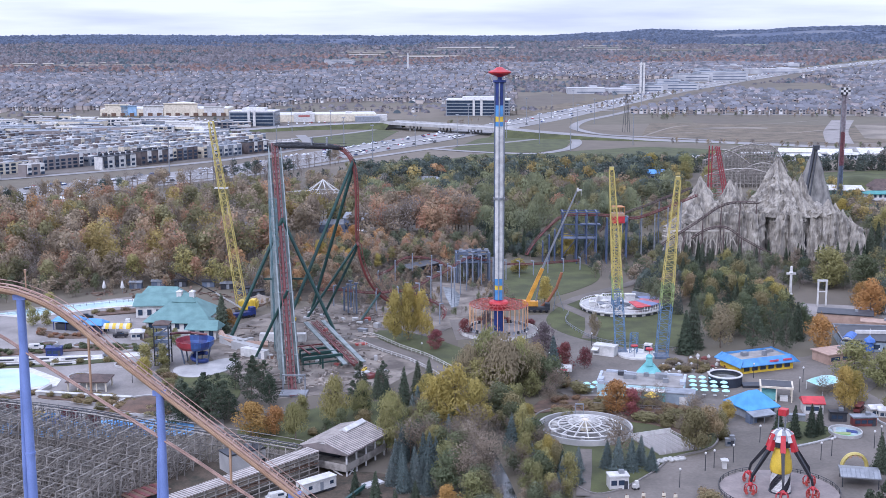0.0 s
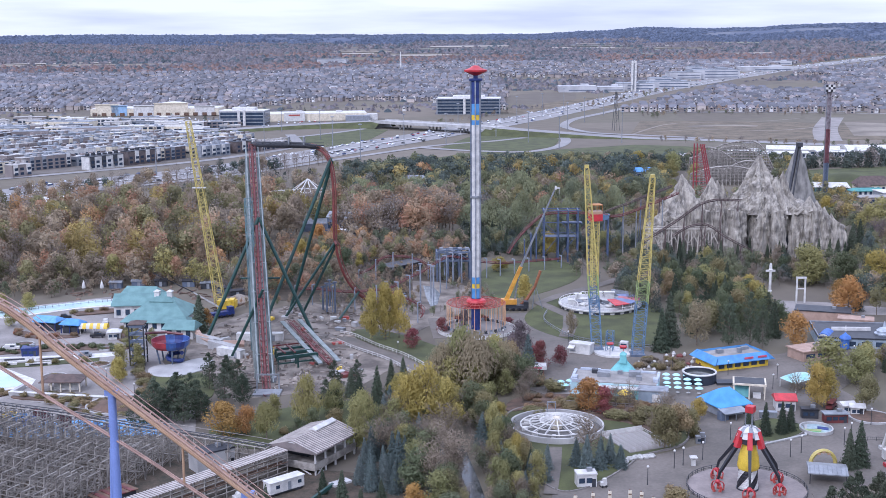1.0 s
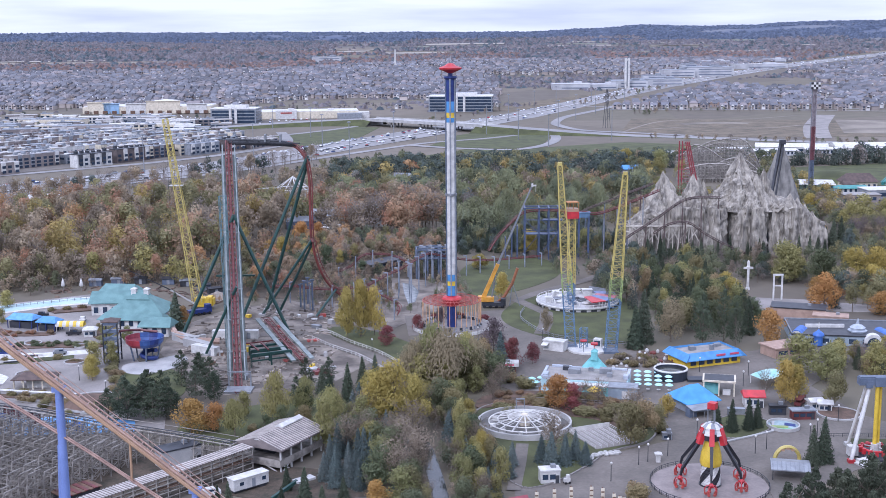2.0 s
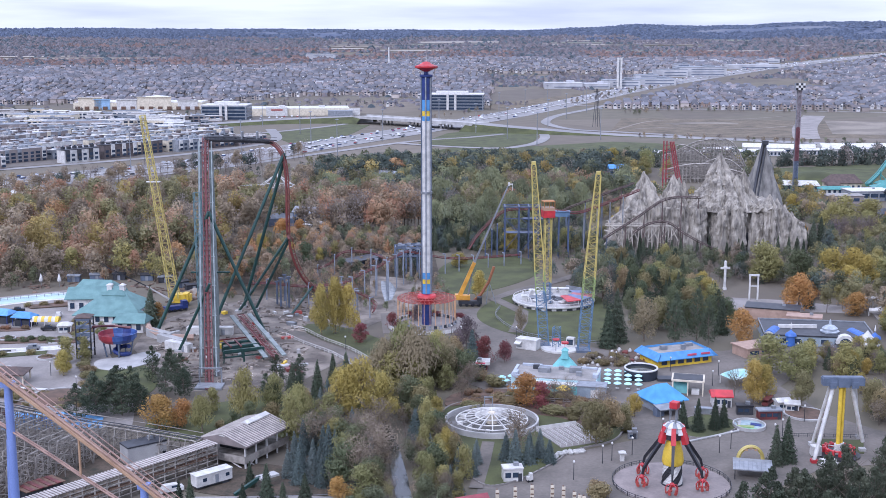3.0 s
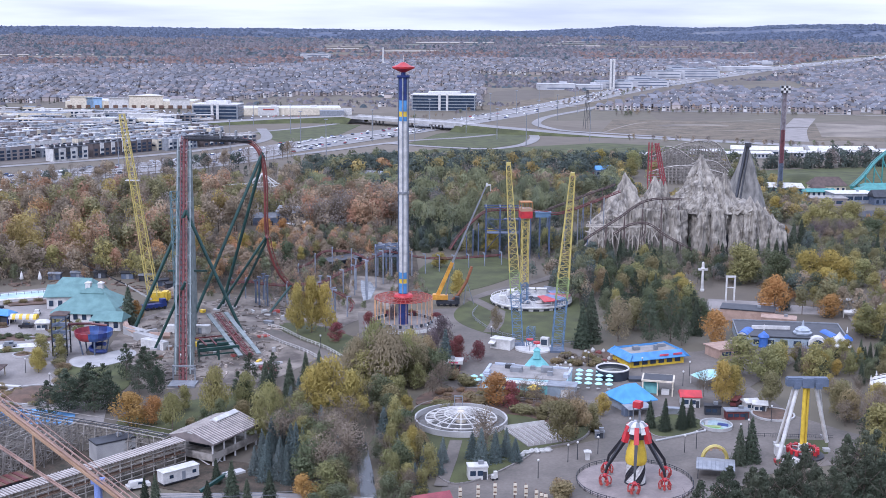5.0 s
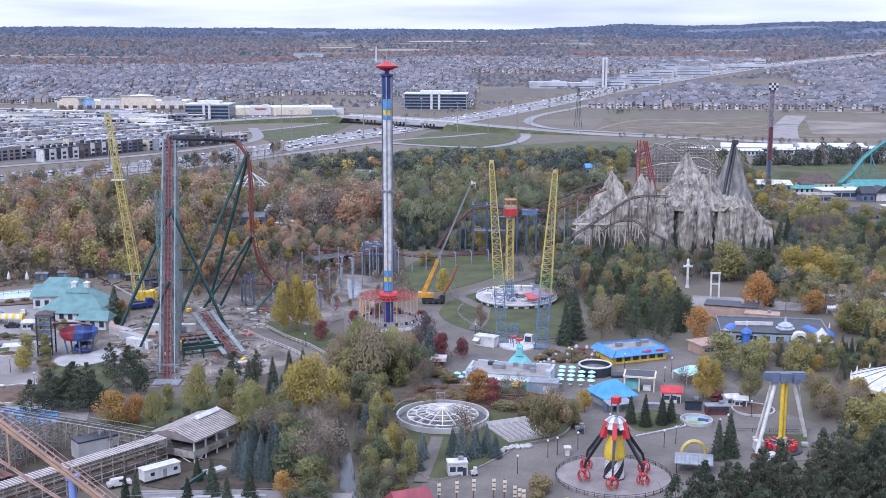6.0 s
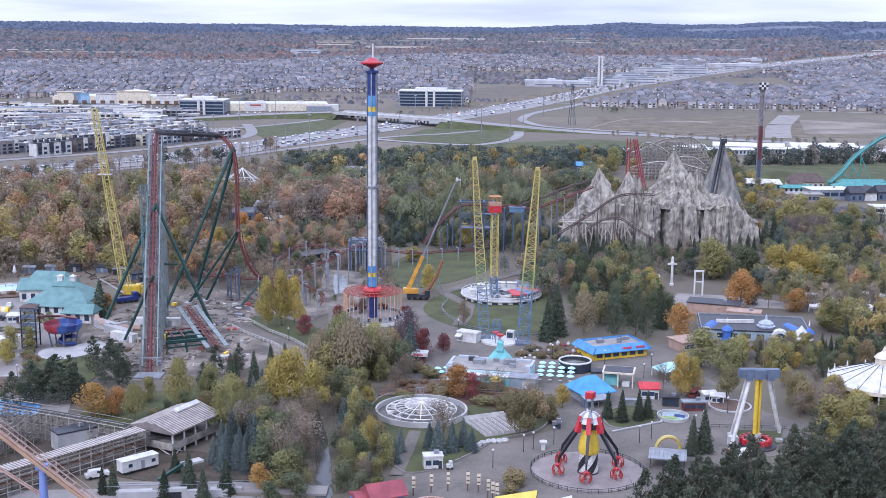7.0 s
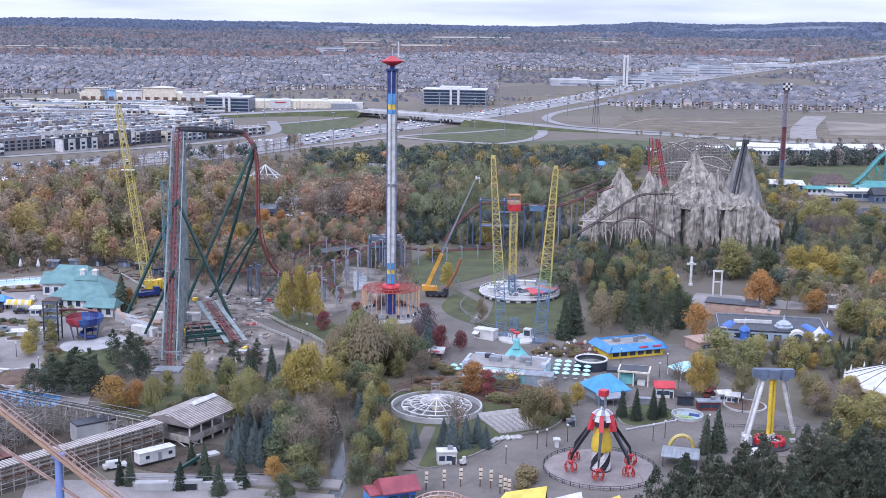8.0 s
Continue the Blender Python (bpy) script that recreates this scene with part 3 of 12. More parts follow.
slab("grass_bank", [(-188, 1240), (-118, 1372), (-88, 1350), (-98, 1230), (-135, 1100)], 0.15, M_grass, "mown motorway bank", "lawn")
slab("grass_verge", [(-90, 920), (-40, 1010), (10, 1090), (60, 1090), (160, 1150), (300, 1085), (240, 1030), (20, 985)], 0.13, M_grass, "grass verge along the park edge", "lawn")
slab("field_east", [(166, 1240), (215, 1500), (285, 1560), (470, 1530), (450, 1190), (300, 1200)], 0.16, M_field, "brown rough field with tracks", "field")
ribbon("field_track", [(200, 1300), (260, 1330), (330, 1310), (400, 1360), (440, 1350)], 4, 0.3, M_sand, "pale dirt track across the field", "track")
ribbon("field_track_north", [(170, 1260), (240, 1420), (330, 1440), (420, 1500)], 3.4, 0.3, M_sand, "pale dirt track across the field", "track")
ribbon("field_scrape", [(250, 1370), (290, 1390), (330, 1380)], 22, 0.26, M_sand, "scraped bare soil in the field", "ground")
slab("site_east", [(395, 1240), (455, 1480), (640, 1400), (640, 1190)], 0.2, M_sand, "bare pale building site", "ground")
ribbon("field_office", [(70, 1600), (130, 1700), (190, 1790), (262, 1880)], 120, 0.2, M_field, "tan stubble field by the motorway", "field")
slab("car_park_mall", [(-620, 1180), (-640, 1560), (-320, 1600), (-150, 1500), (-130, 1420), (-230, 1330), (-330, 1260)], 0.18, M_pave, "wide asphalt car park of the shopping centre", "car park")
slab("yard_town", [(-700, 800), (-480, 1120), (-330, 1210), (-210, 1200), (-185, 1080), (-350, 900), (-560, 690)], 0.16, M_pave, "paved yards between rows of town houses", "pavement")
slab("mound_ground_east", [(225, 770), (240, 920), (420, 980), (420, 760)], 0.1, M_grass, "rough grass at the park edge", "lawn")

bridge = thing("motorway_bridge", -34, 1335, 0, -39, "concrete motorway overpass with pale parapets", "bridge")
part("deck", Shape().box(0, 0, 5.6, 176, 28, 1.9), M_concrete, bridge)
for side in (-1, 1):
    part("parapet", Shape().box(0, side * 13.6, 7.5, 180, 0.6, 1.3), M_concrete, bridge)
for px in (-46, -2, 42):
    pier = Shape()
    for py in (-9, -3, 3, 9):
        pier.lathe([(0.9, 0), (0.9, 4.8)], 8, px, py)
    pier.box(px, 0, 4.6, 2.2, 24, 1.1)
    part("pier", pier, M_concrete, bridge)
for side in (-1, 1):
    part("abutment", Shape().box(side * 88, 0, 0, 14, 30, 5.6, 0, 0.9), M_concrete, bridge)

# ---- trees ----
rng = np.random.default_rng(7)


def leaf_quads(centres, size, outward=None, droop=0.0, rs=rng):
    """Small three-cornered leaf sprays at the given points: (3n, 3) vertices."""
    n = len(centres)
    a = rs.normal(size=(n, 3))
    if centres.shape[1] == 6:
        face = centres[:, 3:] + rs.normal(size=(n, 3)) * 0.34
        face /= np.linalg.norm(face, axis=1, keepdims=True)
        a -= face * (a * face).sum(axis=1, keepdims=True)
        centres = centres[:, :3]
    else:
        face = rs.normal(size=(n, 3))
    a /= np.linalg.norm(a, axis=1, keepdims=True)
    b = np.cross(a, face)
    b /= np.linalg.norm(b, axis=1, keepdims=True) + 1e-6
    s = size * rs.uniform(0.55, 1.35, (n, 1))
    k = rs.uniform(0.55, 1.0, (n, 1))
    v = np.empty((n, 3, 3))
    v[:, 0] = centres - a * s * 0.8 - b * s * k * 0.6
    v[:, 1] = centres - a * s * 0.6 + b * s * k * 0.8
    v[:, 2] = centres + a * s
    v[:, :, 2] += rs.uniform(-0.2, 0.2, (n, 3)) * s
    if droop:
        v[:, 2, 2] -= droop * s[:, 0]
    return v.reshape(-1, 3)


def blob_points(blobs, n, rs=rng):
    """Points in the outer shells of ellipsoids (x, y, z, rx, ry, rz), with the way out."""
    pick = rs.integers(0, len(blobs), n)
    B = np.array(blobs)[pick]
    d = rs.normal(size=(n, 3))
    d /= np.linalg.norm(d, axis=1, keepdims=True)
    rad = rs.uniform(0.55, 1.08, (n, 1)) ** 0.6
    rad = np.where(rs.uniform(size=(n, 1)) < 0.13, rs.uniform(1.0, 1.36, (n, 1)), rad)
    return np.concatenate([B[:, :3] + d * rad * B[:, 3:], d], axis=1)


def crown_blobs(rs, h, w, low=0.25, count=9, upright=1.0):
    """Ellipsoids that make an uneven crown of height h and width w."""
    out = []
    for i in range(count):
        t = rs.uniform(0, 1)
        z = h * (low + (0.86 - low) * t)
        spread = w * 0.5 * math.sin(math.pi * min(1, 0.25 + 0.75 * t)) ** 0.7
        g = rs.uniform(0, 6.283)
        q = spread * rs.uniform(0.25, 0.72)
        r = w * rs.uniform(0.16, 0.27)
        out.append((q * math.cos(g), q * math.sin(g), z, r, r, r * upright * rs.uniform(0.75, 1.1)))
    out.append((0, 0, h * 0.84, w * 0.2, w * 0.2, h * 0.15))
    return out


def willow_strands(pts, size, rs=rng):
    """Long narrow sprays hanging from the outside of a willow's crown: (3n, 3) vertices."""
    n = len(pts)
    out = np.empty((n, 3, 3))
    g = np.arctan2(pts[:, 4], pts[:, 3]) + math.pi / 2 + rs.normal(0, 0.35, n)
    wide = size * rs.uniform(0.4, 0.75, (n, 1))
    side = np.stack([np.cos(g), np.sin(g), np.zeros(n)], axis=1) * wide
    long_ = size * rs.uniform(1.0, 2.4, n)
    lean = pts[:, 3:] * (size * 0.8)
    out[:, 0] = pts[:, :3] - side
    out[:, 1] = pts[:, :3] + side
    out[:, 2] = pts[:, :3] + lean
    out[:, 2, 2] = pts[:, 2] - long_
    out[:, 2, 2] = np.maximum(out[:, 2, 2], 0.03)
    return out.reshape(-1, 3)


def quad_mesh(name, verts, material, k=3):
    n = len(verts) // k
    me = bpy.data.meshes.new(name)
    me.from_pydata(verts.tolist(), [], [tuple(range(k * i, k * i + k)) for i in range(n)])
    me.materials.append(material)
    return me


def limbs(rs, h, w, low, n=7, r=0.03, twigs=0):
    s = Shape()
    s.tube([(0, 0, -0.3), (0, 0, h * low), (rs.uniform(-.3, .3), rs.uniform(-.3, .3), h * 0.6), (0, 0, h * 0.9)], [h * r, h * r * 0.75, h * r * 0.4, h * r * 0.12], 5)
    for i in range(n):
        g, z = rs.uniform(0, 6.283), h * rs.uniform(low, 0.62)
        q = w * rs.uniform(0.25, 0.45)
        e = (q * math.cos(g), q * math.sin(g), z + h * rs.uniform(0.14, 0.3))
        m = (e[0] * 0.5, e[1] * 0.5, z + (e[2] - z) * 0.4)
        s.tube([(0, 0, z), m, e], [h * r * 0.45, h * r * 0.3, h * r * 0.1], 3)
        for j in range(twigs):
            g2 = g + rs.uniform(-1, 1)
            t = rs.uniform(0.3, 1)
            b = tuple(m[k] + (e[k] - m[k]) * t for k in range(3))
            q2 = w * rs.uniform(0.12, 0.28)
            s.beam(b, (b[0] + q2 * math.cos(g2), b[1] + q2 * math.sin(g2), b[2] + h * rs.uniform(0.06, 0.2)), h * r * 0.09, 3, h * r * 0.03)
    return s


def spruce_points(rs, h, w, n):
    """Points over a ragged cone of drooping boughs, with the way out."""
    t = 1 - np.sqrt(rs.uniform(0.0, 1.0, n))
    g = rs.uniform(0, 6.283, n)
    tier = 0.82 + 0.18 * np.sin(t * 62 + 2.0 * np.sin(2 * g + 1.0))
    bough = 0.86 + 0.16 * np.sin(g * 7 + np.floor(t * 10) * 2.4)
    q = (w * 0.5 * (1 - t) ** 0.92 * tier * bough + 0.08) * rs.uniform(0.62, 1.06, n)
    z = h * (0.05 + 0.94 * t) - 0.25 * q
    d = np.stack([np.cos(g), np.sin(g), np.full(n, 0.55)], axis=1)
    d /= np.linalg.norm(d, axis=1, keepdims=True)
    return np.concatenate([np.stack([q * np.cos(g), q * np.sin(g), z], axis=1), d], axis=1)


def pine_clumps(rs, h, w):
    """Shaggy pine: flat needle clumps at the ends of uneven boughs, whorl over whorl."""
    out = []
    for i in range(11):
        t = i / 10
        z = h * (0.16 + 0.76 * t)
        reach = w * 0.5 * (1 - t) ** 0.55 * (0.6 + 0.4 * min(1, t * 4)) + 0.1
        for j in range(6 if t < 0.7 else 4):
            g = rs.uniform(0, 6.283)
            q = reach * rs.uniform(0.35, 0.9)
            r = w * rs.uniform(0.09, 0.15) * (1 - 0.4 * t)
            out.append((q * math.cos(g), q * math.sin(g), z + h * rs.uniform(-0.04, 0.05), r, r, r * rs.uniform(0.45, 0.8)))
    out.append((0, 0, h * 0.95, w * 0.05, w * 0.05, h * 0.05))
    return out


def tree_template(kind, seed, material, h, w, n=800, size=0.36):
    """One tree, h high and w wide: trunk and crown under an Empty."""
    n = int(n * 3.2)
    size *= 0.68
    rs = np.random.default_rng(seed)
    top = thing(kind, 0, 0, 0)
    if kind == "spruce_tree":
        part("trunk", Shape().tube([(0, 0, -0.2), (0, 0, h * 0.5), (0, 0, h * 0.97)], [0.2, 0.13, 0.03], 5), M_trunk, top)
        part("crown", quad_mesh("crown", leaf_quads(spruce_points(rs, h, w, 2600), 0.24, droop=0.5, rs=rs), material), material, top)
    elif kind == "pine_tree":
        part("trunk", limbs(rs, h, w, 0.2, 8, 0.018), M_trunk, top)
        part("crown", quad_mesh("crown", leaf_quads(blob_points(pine_clumps(rs, h, w), 3000, rs), 0.2, rs=rs), material), material, top)
    elif kind == "bare_tree":
        part("trunk", limbs(rs, h, w, 0.22, 18, 0.018, 9), M_trunk, top)
        pts = blob_points(crown_blobs(rs, h, w, 0.26, 12), int(n * 0.6), rs)
        part("crown", quad_mesh("crown", leaf_quads(pts, size * 0.62, rs=rs), material), material, top)
    elif kind == "shrub":
        part("stem", limbs(rs, h, w, 0.1, 5, 0.02), M_trunk, top)
        pts = blob_points([(rs.uniform(-.3, .3) * w, rs.uniform(-.3, .3) * w, h * rs.uniform(.3, .6), w * .25, w * .25, h * .35) for i in range(7)], n // 2, rs)
        part("crown", quad_mesh("crown", leaf_quads(pts, size * 2.6, rs=rs), material), material, top)
    else:
        part("trunk", limbs(rs, h, w, 0.25, 9, 0.02), M_trunk, top)
        hang = kind == "willow_tree"
        pts = blob_points(crown_blobs(rs, h, w, 0.26 if hang else 0.2, 14 if hang else 16, 1.2 if hang else 1.0), n, rs)
        part("crown", quad_mesh("crown", willow_strands(pts, size * 0.85, rs) if hang else leaf_quads(pts, size, droop=0.2, rs=rs), material), material, top)
    return top


placed = {}


def plant(kind, seed, material, spots, label, category="tree", group="", n=800, size=0.36):
    """Trees of one kind at (x, y, height, width)."""
    key = (kind, material.name)
    if key not in placed:
        placed[key] = [tree_template(kind, seed + i, material, 10.0, 8.0 if kind not in ("spruce_tree",) else 5.2, n, size) for i in range(2)]
    base_w = 5.2 if kind == "spruce_tree" else 8.0
    for i, (x, y, h, w) in enumerate(spots):
        src = placed[key][i % 2]
        m = pose(x, y, 0.0, 0, 0, (i * 137.5 + seed * 31) % 360)
        if src.get("used"):
            ob = copy_thing(src, m)
        else:
            ob = src
            ob["used"] = 1
            ob.matrix_basis = m
        ob.scale = (w / base_w, w / base_w, h / 10.0)
        tagged(ob, label, category, group)


SPRUCE_PARK = [(-22.7, 276.4, 9, 5), (-21.7, 284.4, 9.5, 5.4), (-19.5, 288.7, 9, 5), (-16.2, 279.8, 9.6, 5.2), (-14.0, 284.7, 8.6, 5), (-10.7, 280.7, 8, 4.6), (21.3, 277.8, 7, 4.2), (30.7, 276.8, 9.7, 5.8), (34.2, 278.9, 8.6, 5.2), (39.1, 279.1, 6.4, 4.8), (28.5, 280.8, 7.5, 4.8), (37, 283.1, 7.9, 4.5), (20.5, 270, 6.5, 4.2),
               (-23.3, 268.6, 7.5, 4.4), (-20.2, 264.6, 9.2, 5.6), (-17.2, 265.8, 8.8, 5.4), (-14.6, 263, 8, 5), (-15.9, 270.1, 7.2, 4.2), (-21.0, 273.9, 8.4, 4.8), (-18.1, 274.8, 7.8, 4.4)]
plant("spruce_tree", 11, N_spruce, SPRUCE_PARK, "blue-grey spruce on the lawn", group="blue spruces")
SPRUCE_DARK = [(97.2, 281.1, 11.8, 6.6), (93.9, 278.9, 10.6, 5.4), (76.2, 306, 8, 4.8), (79.7, 303.3, 9.6, 4.9), (84.5, 304.9, 9.3, 4.8), (87.2, 307, 8.2, 4.5),
               (-93.8, 416.6, 14.5, 9.1), (-20.5, 341.9, 10.8, 5.8), (-23.9, 331.9, 11.4, 6), (-28.7, 328.2, 10, 6), (-17.4, 350, 9.2, 5), (-32, 338, 9, 6)]
plant("spruce_tree", 21, N_dark, SPRUCE_DARK, "dark green spruce with drooping boughs", group="dark spruces")
SPRUCE_FRONT = [(-44.4, 248.9, 7, 3.4), (-42, 248.9, 7.8, 4), (-31.2, 262.5, 6.4, 3.6), (-25.7, 252.6, 9.8, 5.4), (-16.7, 249.5, 8.6, 5.6), (-20.8, 244.5, 8.6, 5), (-30, 247, 7, 4.6), (14, 262, 7, 4.4), (17, 272, 8, 5),
                (66.2, 389.3, 15.5, 8.5), (69.9, 396.7, 19, 10), (107.7, 408, 14, 7.5)]
plant("spruce_tree", 23, N_dark, SPRUCE_FRONT, "dark green spruce standing in grass", group="dark spruces")
PINES = [(-79.1, 318.5, 12, 11), (-75.4, 314, 11, 11), (-85, 320, 11, 11), (-80, 326, 11, 10), (-71.1, 315.5, 9, 9), (-73, 321, 10, 9), (-68, 333, 10, 9), (-66, 343, 10, 9), (-62, 330, 9, 8), (-82.4, 313.5, 11.7, 11), (-78.6, 318.9, 12.3, 9), (-76.4, 327.1, 10.5, 8.6), (-75.1, 345.6, 11.5, 8.2), (-69.9, 345.8, 10.5, 8), (-86, 308, 11, 9.8),
         (-37.5, 344, 9.5, 7.5), (-31, 346.4, 9, 7), (-38.2, 328.6, 8.2, 6.7), (-64, 338, 7, 6), (-71, 352, 9, 7)]
plant("pine_tree", 31, N_dark, PINES, "dark shaggy pine with spreading boughs", group="pines", n=1500, size=0.38)
OLIVE = [(0, 347, 18.5, 12), (10.2, 352.1, 15.5, 11), (-25.8, 305.7, 11.5, 8.5), (-41.1, 312.5, 14.4, 9.5), (-50.4, 300, 10, 7.5), (-35, 322, 10, 7.6), (9, 343, 15, 11), (65.7, 567, 12, 8)]
plant("willow_tree", 41, N_olive, OLIVE, "olive-green willow with thinning drooping leaves", group="willows", n=1500, size=0.36)
GOLD = [(-8.9, 306.3, 19.5, 13), (-14, 310, 15, 11), (-3.5, 304, 16, 10), (24, 466, 11, 8.5), (39.4, 560.4, 12.7, 10), (16.1, 526.5, 7, 9), (-31, 402, 19, 9), (-26.5, 405, 21, 9.5), (-22, 407, 18, 8.5), (-16.9, 329.4, 10, 9), (100.2, 328.4, 13, 9), (104, 331, 11, 7), (10.5, 314.5, 6, 5),
        (64.8, 315.5, 7, 5.2), (13.8, 278.2, 9.6, 5.5), (-104, 352, 8.5, 6.5), (-105.5, 356, 7, 5.5)]
plant("autumn_tree", 51, N_gold, GOLD, "yellow-gold autumn tree with a full crown", group="golden trees", n=1350, size=0.36)
GOLD_EAST = [(130.6, 288.4, 13, 13), (140, 296, 11, 11), (111.9, 358.4, 12.5, 14), (118, 350, 11, 11), (124, 360, 10, 10), (133, 352, 12, 10), (150, 300, 9, 9), (126, 278, 10, 9)]
plant("autumn_tree", 53, N_olive, GOLD_EAST, "olive-yellow autumn tree beside the plaza", group="golden trees", n=820, size=0.44)
ORANGE = [(-62.6, 302.9, 9.6, 10.5), (-57, 305, 8, 8), (111.3, 393.1, 12.5, 11), (143.5, 441.3, 15.5, 13), (163.4, 435.8, 9, 11), (-9.6, 253.1, 6.4, 6.5), (35.6, 323.2, 10, 10.5), (-92, 420, 8, 6)]
plant("autumn_tree", 61, N_orange, ORANGE, "orange-brown autumn tree with a rounded crown", group="orange trees", n=820, size=0.44)
RED = [(24.8, 368, 9.4, 7.5), (31.1, 369.6, 7.4, 6), (-16.7, 393.8, 7.0, 7), (-7.2, 414.3, 6, 5.6), (39.6, 321.5, 8.4, 7.5), (23, 374, 6, 6)]
plant("autumn_tree", 71, N_red, RED, "deep red maple with dense leaves", group="red maples", n=1000, size=0.36)
PURPLE = [(19, 385.5, 12, 8.4), (16, 380, 9, 7), (0.7, 424, 6.5, 5)]
plant("autumn_tree", 73, N_purple, PURPLE, "purple-grey tree with small fine leaves", group="purple trees", n=900, size=0.38)
plant("autumn_tree", 55, N_tan, [(79.2, 397, 16.5, 11.2), (37.8, 408.3, 10, 5)], "tan thinning tree beside the round lawn", group="golden trees")
plant("pine_tree", 33, N_dark, [(89.1, 392.4, 18, 11), (97.2, 397.5, 18.5, 10), (100.2, 392.7, 15, 8)], "tall dark pine beside the round lawn", group="pines")
TAN = [(3.9, 338, 19.5, 17), (-5, 343, 15, 12), (12, 345, 15, 12)]
plant("willow_tree", 45, N_tan, TAN, "broad tan willow with fine thinning leaves", group="willows", n=1500, size=0.36)
BARE = [(-1, 270, 13, 12), (32, 284.5, 13, 9.5), (-5.1, 277.6, 13.5, 11), (-3.7, 294.7, 12, 10), (-6.2, 262.5, 13, 9), (47, 324.4, 8.8, 6.5), (43.9, 329.7, 6.8, 5), (17.5, 330.7, 8, 6.6), (-8, 285, 12, 9), (96, 334, 9, 5), (20, 340, 9, 8)]
plant("bare_tree", 81, N_grey, BARE, "nearly bare grey-brown tree with fine twigs", group="bare trees", n=820, size=0.44)
MIXED = [(51.8, 292.2, 12, 9), (55.7, 296.9, 11, 8.5), (60.8, 304, 7.4, 5.6), (111.9, 322.4, 11.4, 8.4), (-3.7, 315.9, 11, 9)]
plant("autumn_tree", 91, N_mixed, MIXED, "green and rust turning tree", group="turning trees", n=820, size=0.44)
plant("autumn_tree", 97, N_olive, [(18.1, 266.8, 9, 5.4), (12.7, 268, 9.5, 5.4), (10.5, 259.1, 9.4, 5), (8.7, 277.9, 10, 6), (9.6, 286.4, 10.5, 6), (8.5, 297, 11, 6), (16.7, 255.4, 7, 4.6), (-26, 290.7, 13.5, 8)], "upright olive-green tree by the stream", group="stream trees")
MIXED_STREAM = [(9.5, 251, 8, 6), (14, 246.2, 7.4, 6), (-1, 248.6, 6, 7.5), (-6, 240, 7, 7), (-12, 282, 10, 8), (7, 306, 9, 7), (3, 318, 11, 9), (-14, 294, 10, 8), (-2, 262, 8, 6)]
plant("autumn_tree", 93, N_green, MIXED_STREAM, "dull green tree by the stream", group="stream trees", n=820, size=0.44)
BUSH = [(49.1, 256, 4.4, 5.9), (48.3, 315.9, 4.4, 6.3), (27.2, 342.6, 4, 6.8), (21.1, 322.7, 2.6, 6.5), (30.8, 325.7, 2.6, 6.5), (61.5, 302.1, 3.6, 3.7), (43, 318, 3, 7), (36, 328, 3, 7), (52, 320, 3, 6),
        (47, 252, 3, 4), (49, 261, 3, 4), (56, 318, 3, 5), (23, 350, 3.4, 5), (29, 330, 2.4, 6), (33, 333, 2.6, 6), (41, 333, 2.4, 6), (47, 331, 2.6, 6), (50, 327, 2.4, 5)]
plant("shrub", 95, N_mixed, BUSH, "rusty brown shrub in a planted bed", "shrub", group="bed shrubs", n=900, size=0.3)


# ---- woods: many trees joined wood by wood ----
def scatter(poly, spacing, seed, clear=()):
    rs = np.random.default_rng(seed)
    xs, ys = [p[0] for p in poly], [p[1] for p in poly]
    out, x = [], min(xs)
    while x < max(xs):
        y = min(ys)
        while y < max(ys):
            px, py = x + rs.uniform(-.5, .5) * spacing, y + rs.uniform(-.5, .5) * spacing
            if inside(px, py, poly) and not any(inside(px, py, c) for c in clear):
                out.append((px, py))
            y += spacing
        x += spacing
    rs.shuffle(out)
    return [tuple(p) for p in out]


def low_tree(kind, seed):
    rs = np.random.default_rng(seed)
    if kind == "conifer":
        return leaf_quads(spruce_points(rs, 1.0, 0.46, 620), 0.032, droop=0.5, rs=rs)
    if kind == "far_conifer":
        return leaf_quads(spruce_points(rs, 1.0, 0.5, 130), 0.07, droop=0.5, rs=rs)
    if kind == "far_leafy":
        return leaf_quads(blob_points(crown_blobs(rs, 1.0, 0.9, 0.3, 9), 270, rs), 0.058, droop=0.2, rs=rs)
    if kind == "willow":
        pts = blob_points([(0, 0, 0.6, 0.36, 0.36, 0.38)] + crown_blobs(rs, 0.98, 1.0, 0.4, 6, 1.1), 900, rs)
        return willow_strands(pts, 0.045, rs)
    n, size, low, blobs = {"leafy": (840, 0.036, 0.34, 11), "sparse": (340, 0.02, 0.36, 9), "bush": (280, 0.058, 0.24, 9), "twigs": (160, 0.034, 0.26, 8)}[kind]
    return leaf_quads(blob_points(crown_blobs(rs, 1.0, 0.74, low, blobs), n, rs), size, droop=0.25, rs=rs)


LOW = {k: [low_tree(k, 300 + 7 * i + len(k)) for i in range(4)] for k in ("leafy", "sparse", "bush", "twigs", "conifer", "willow", "far_leafy", "far_conifer")}


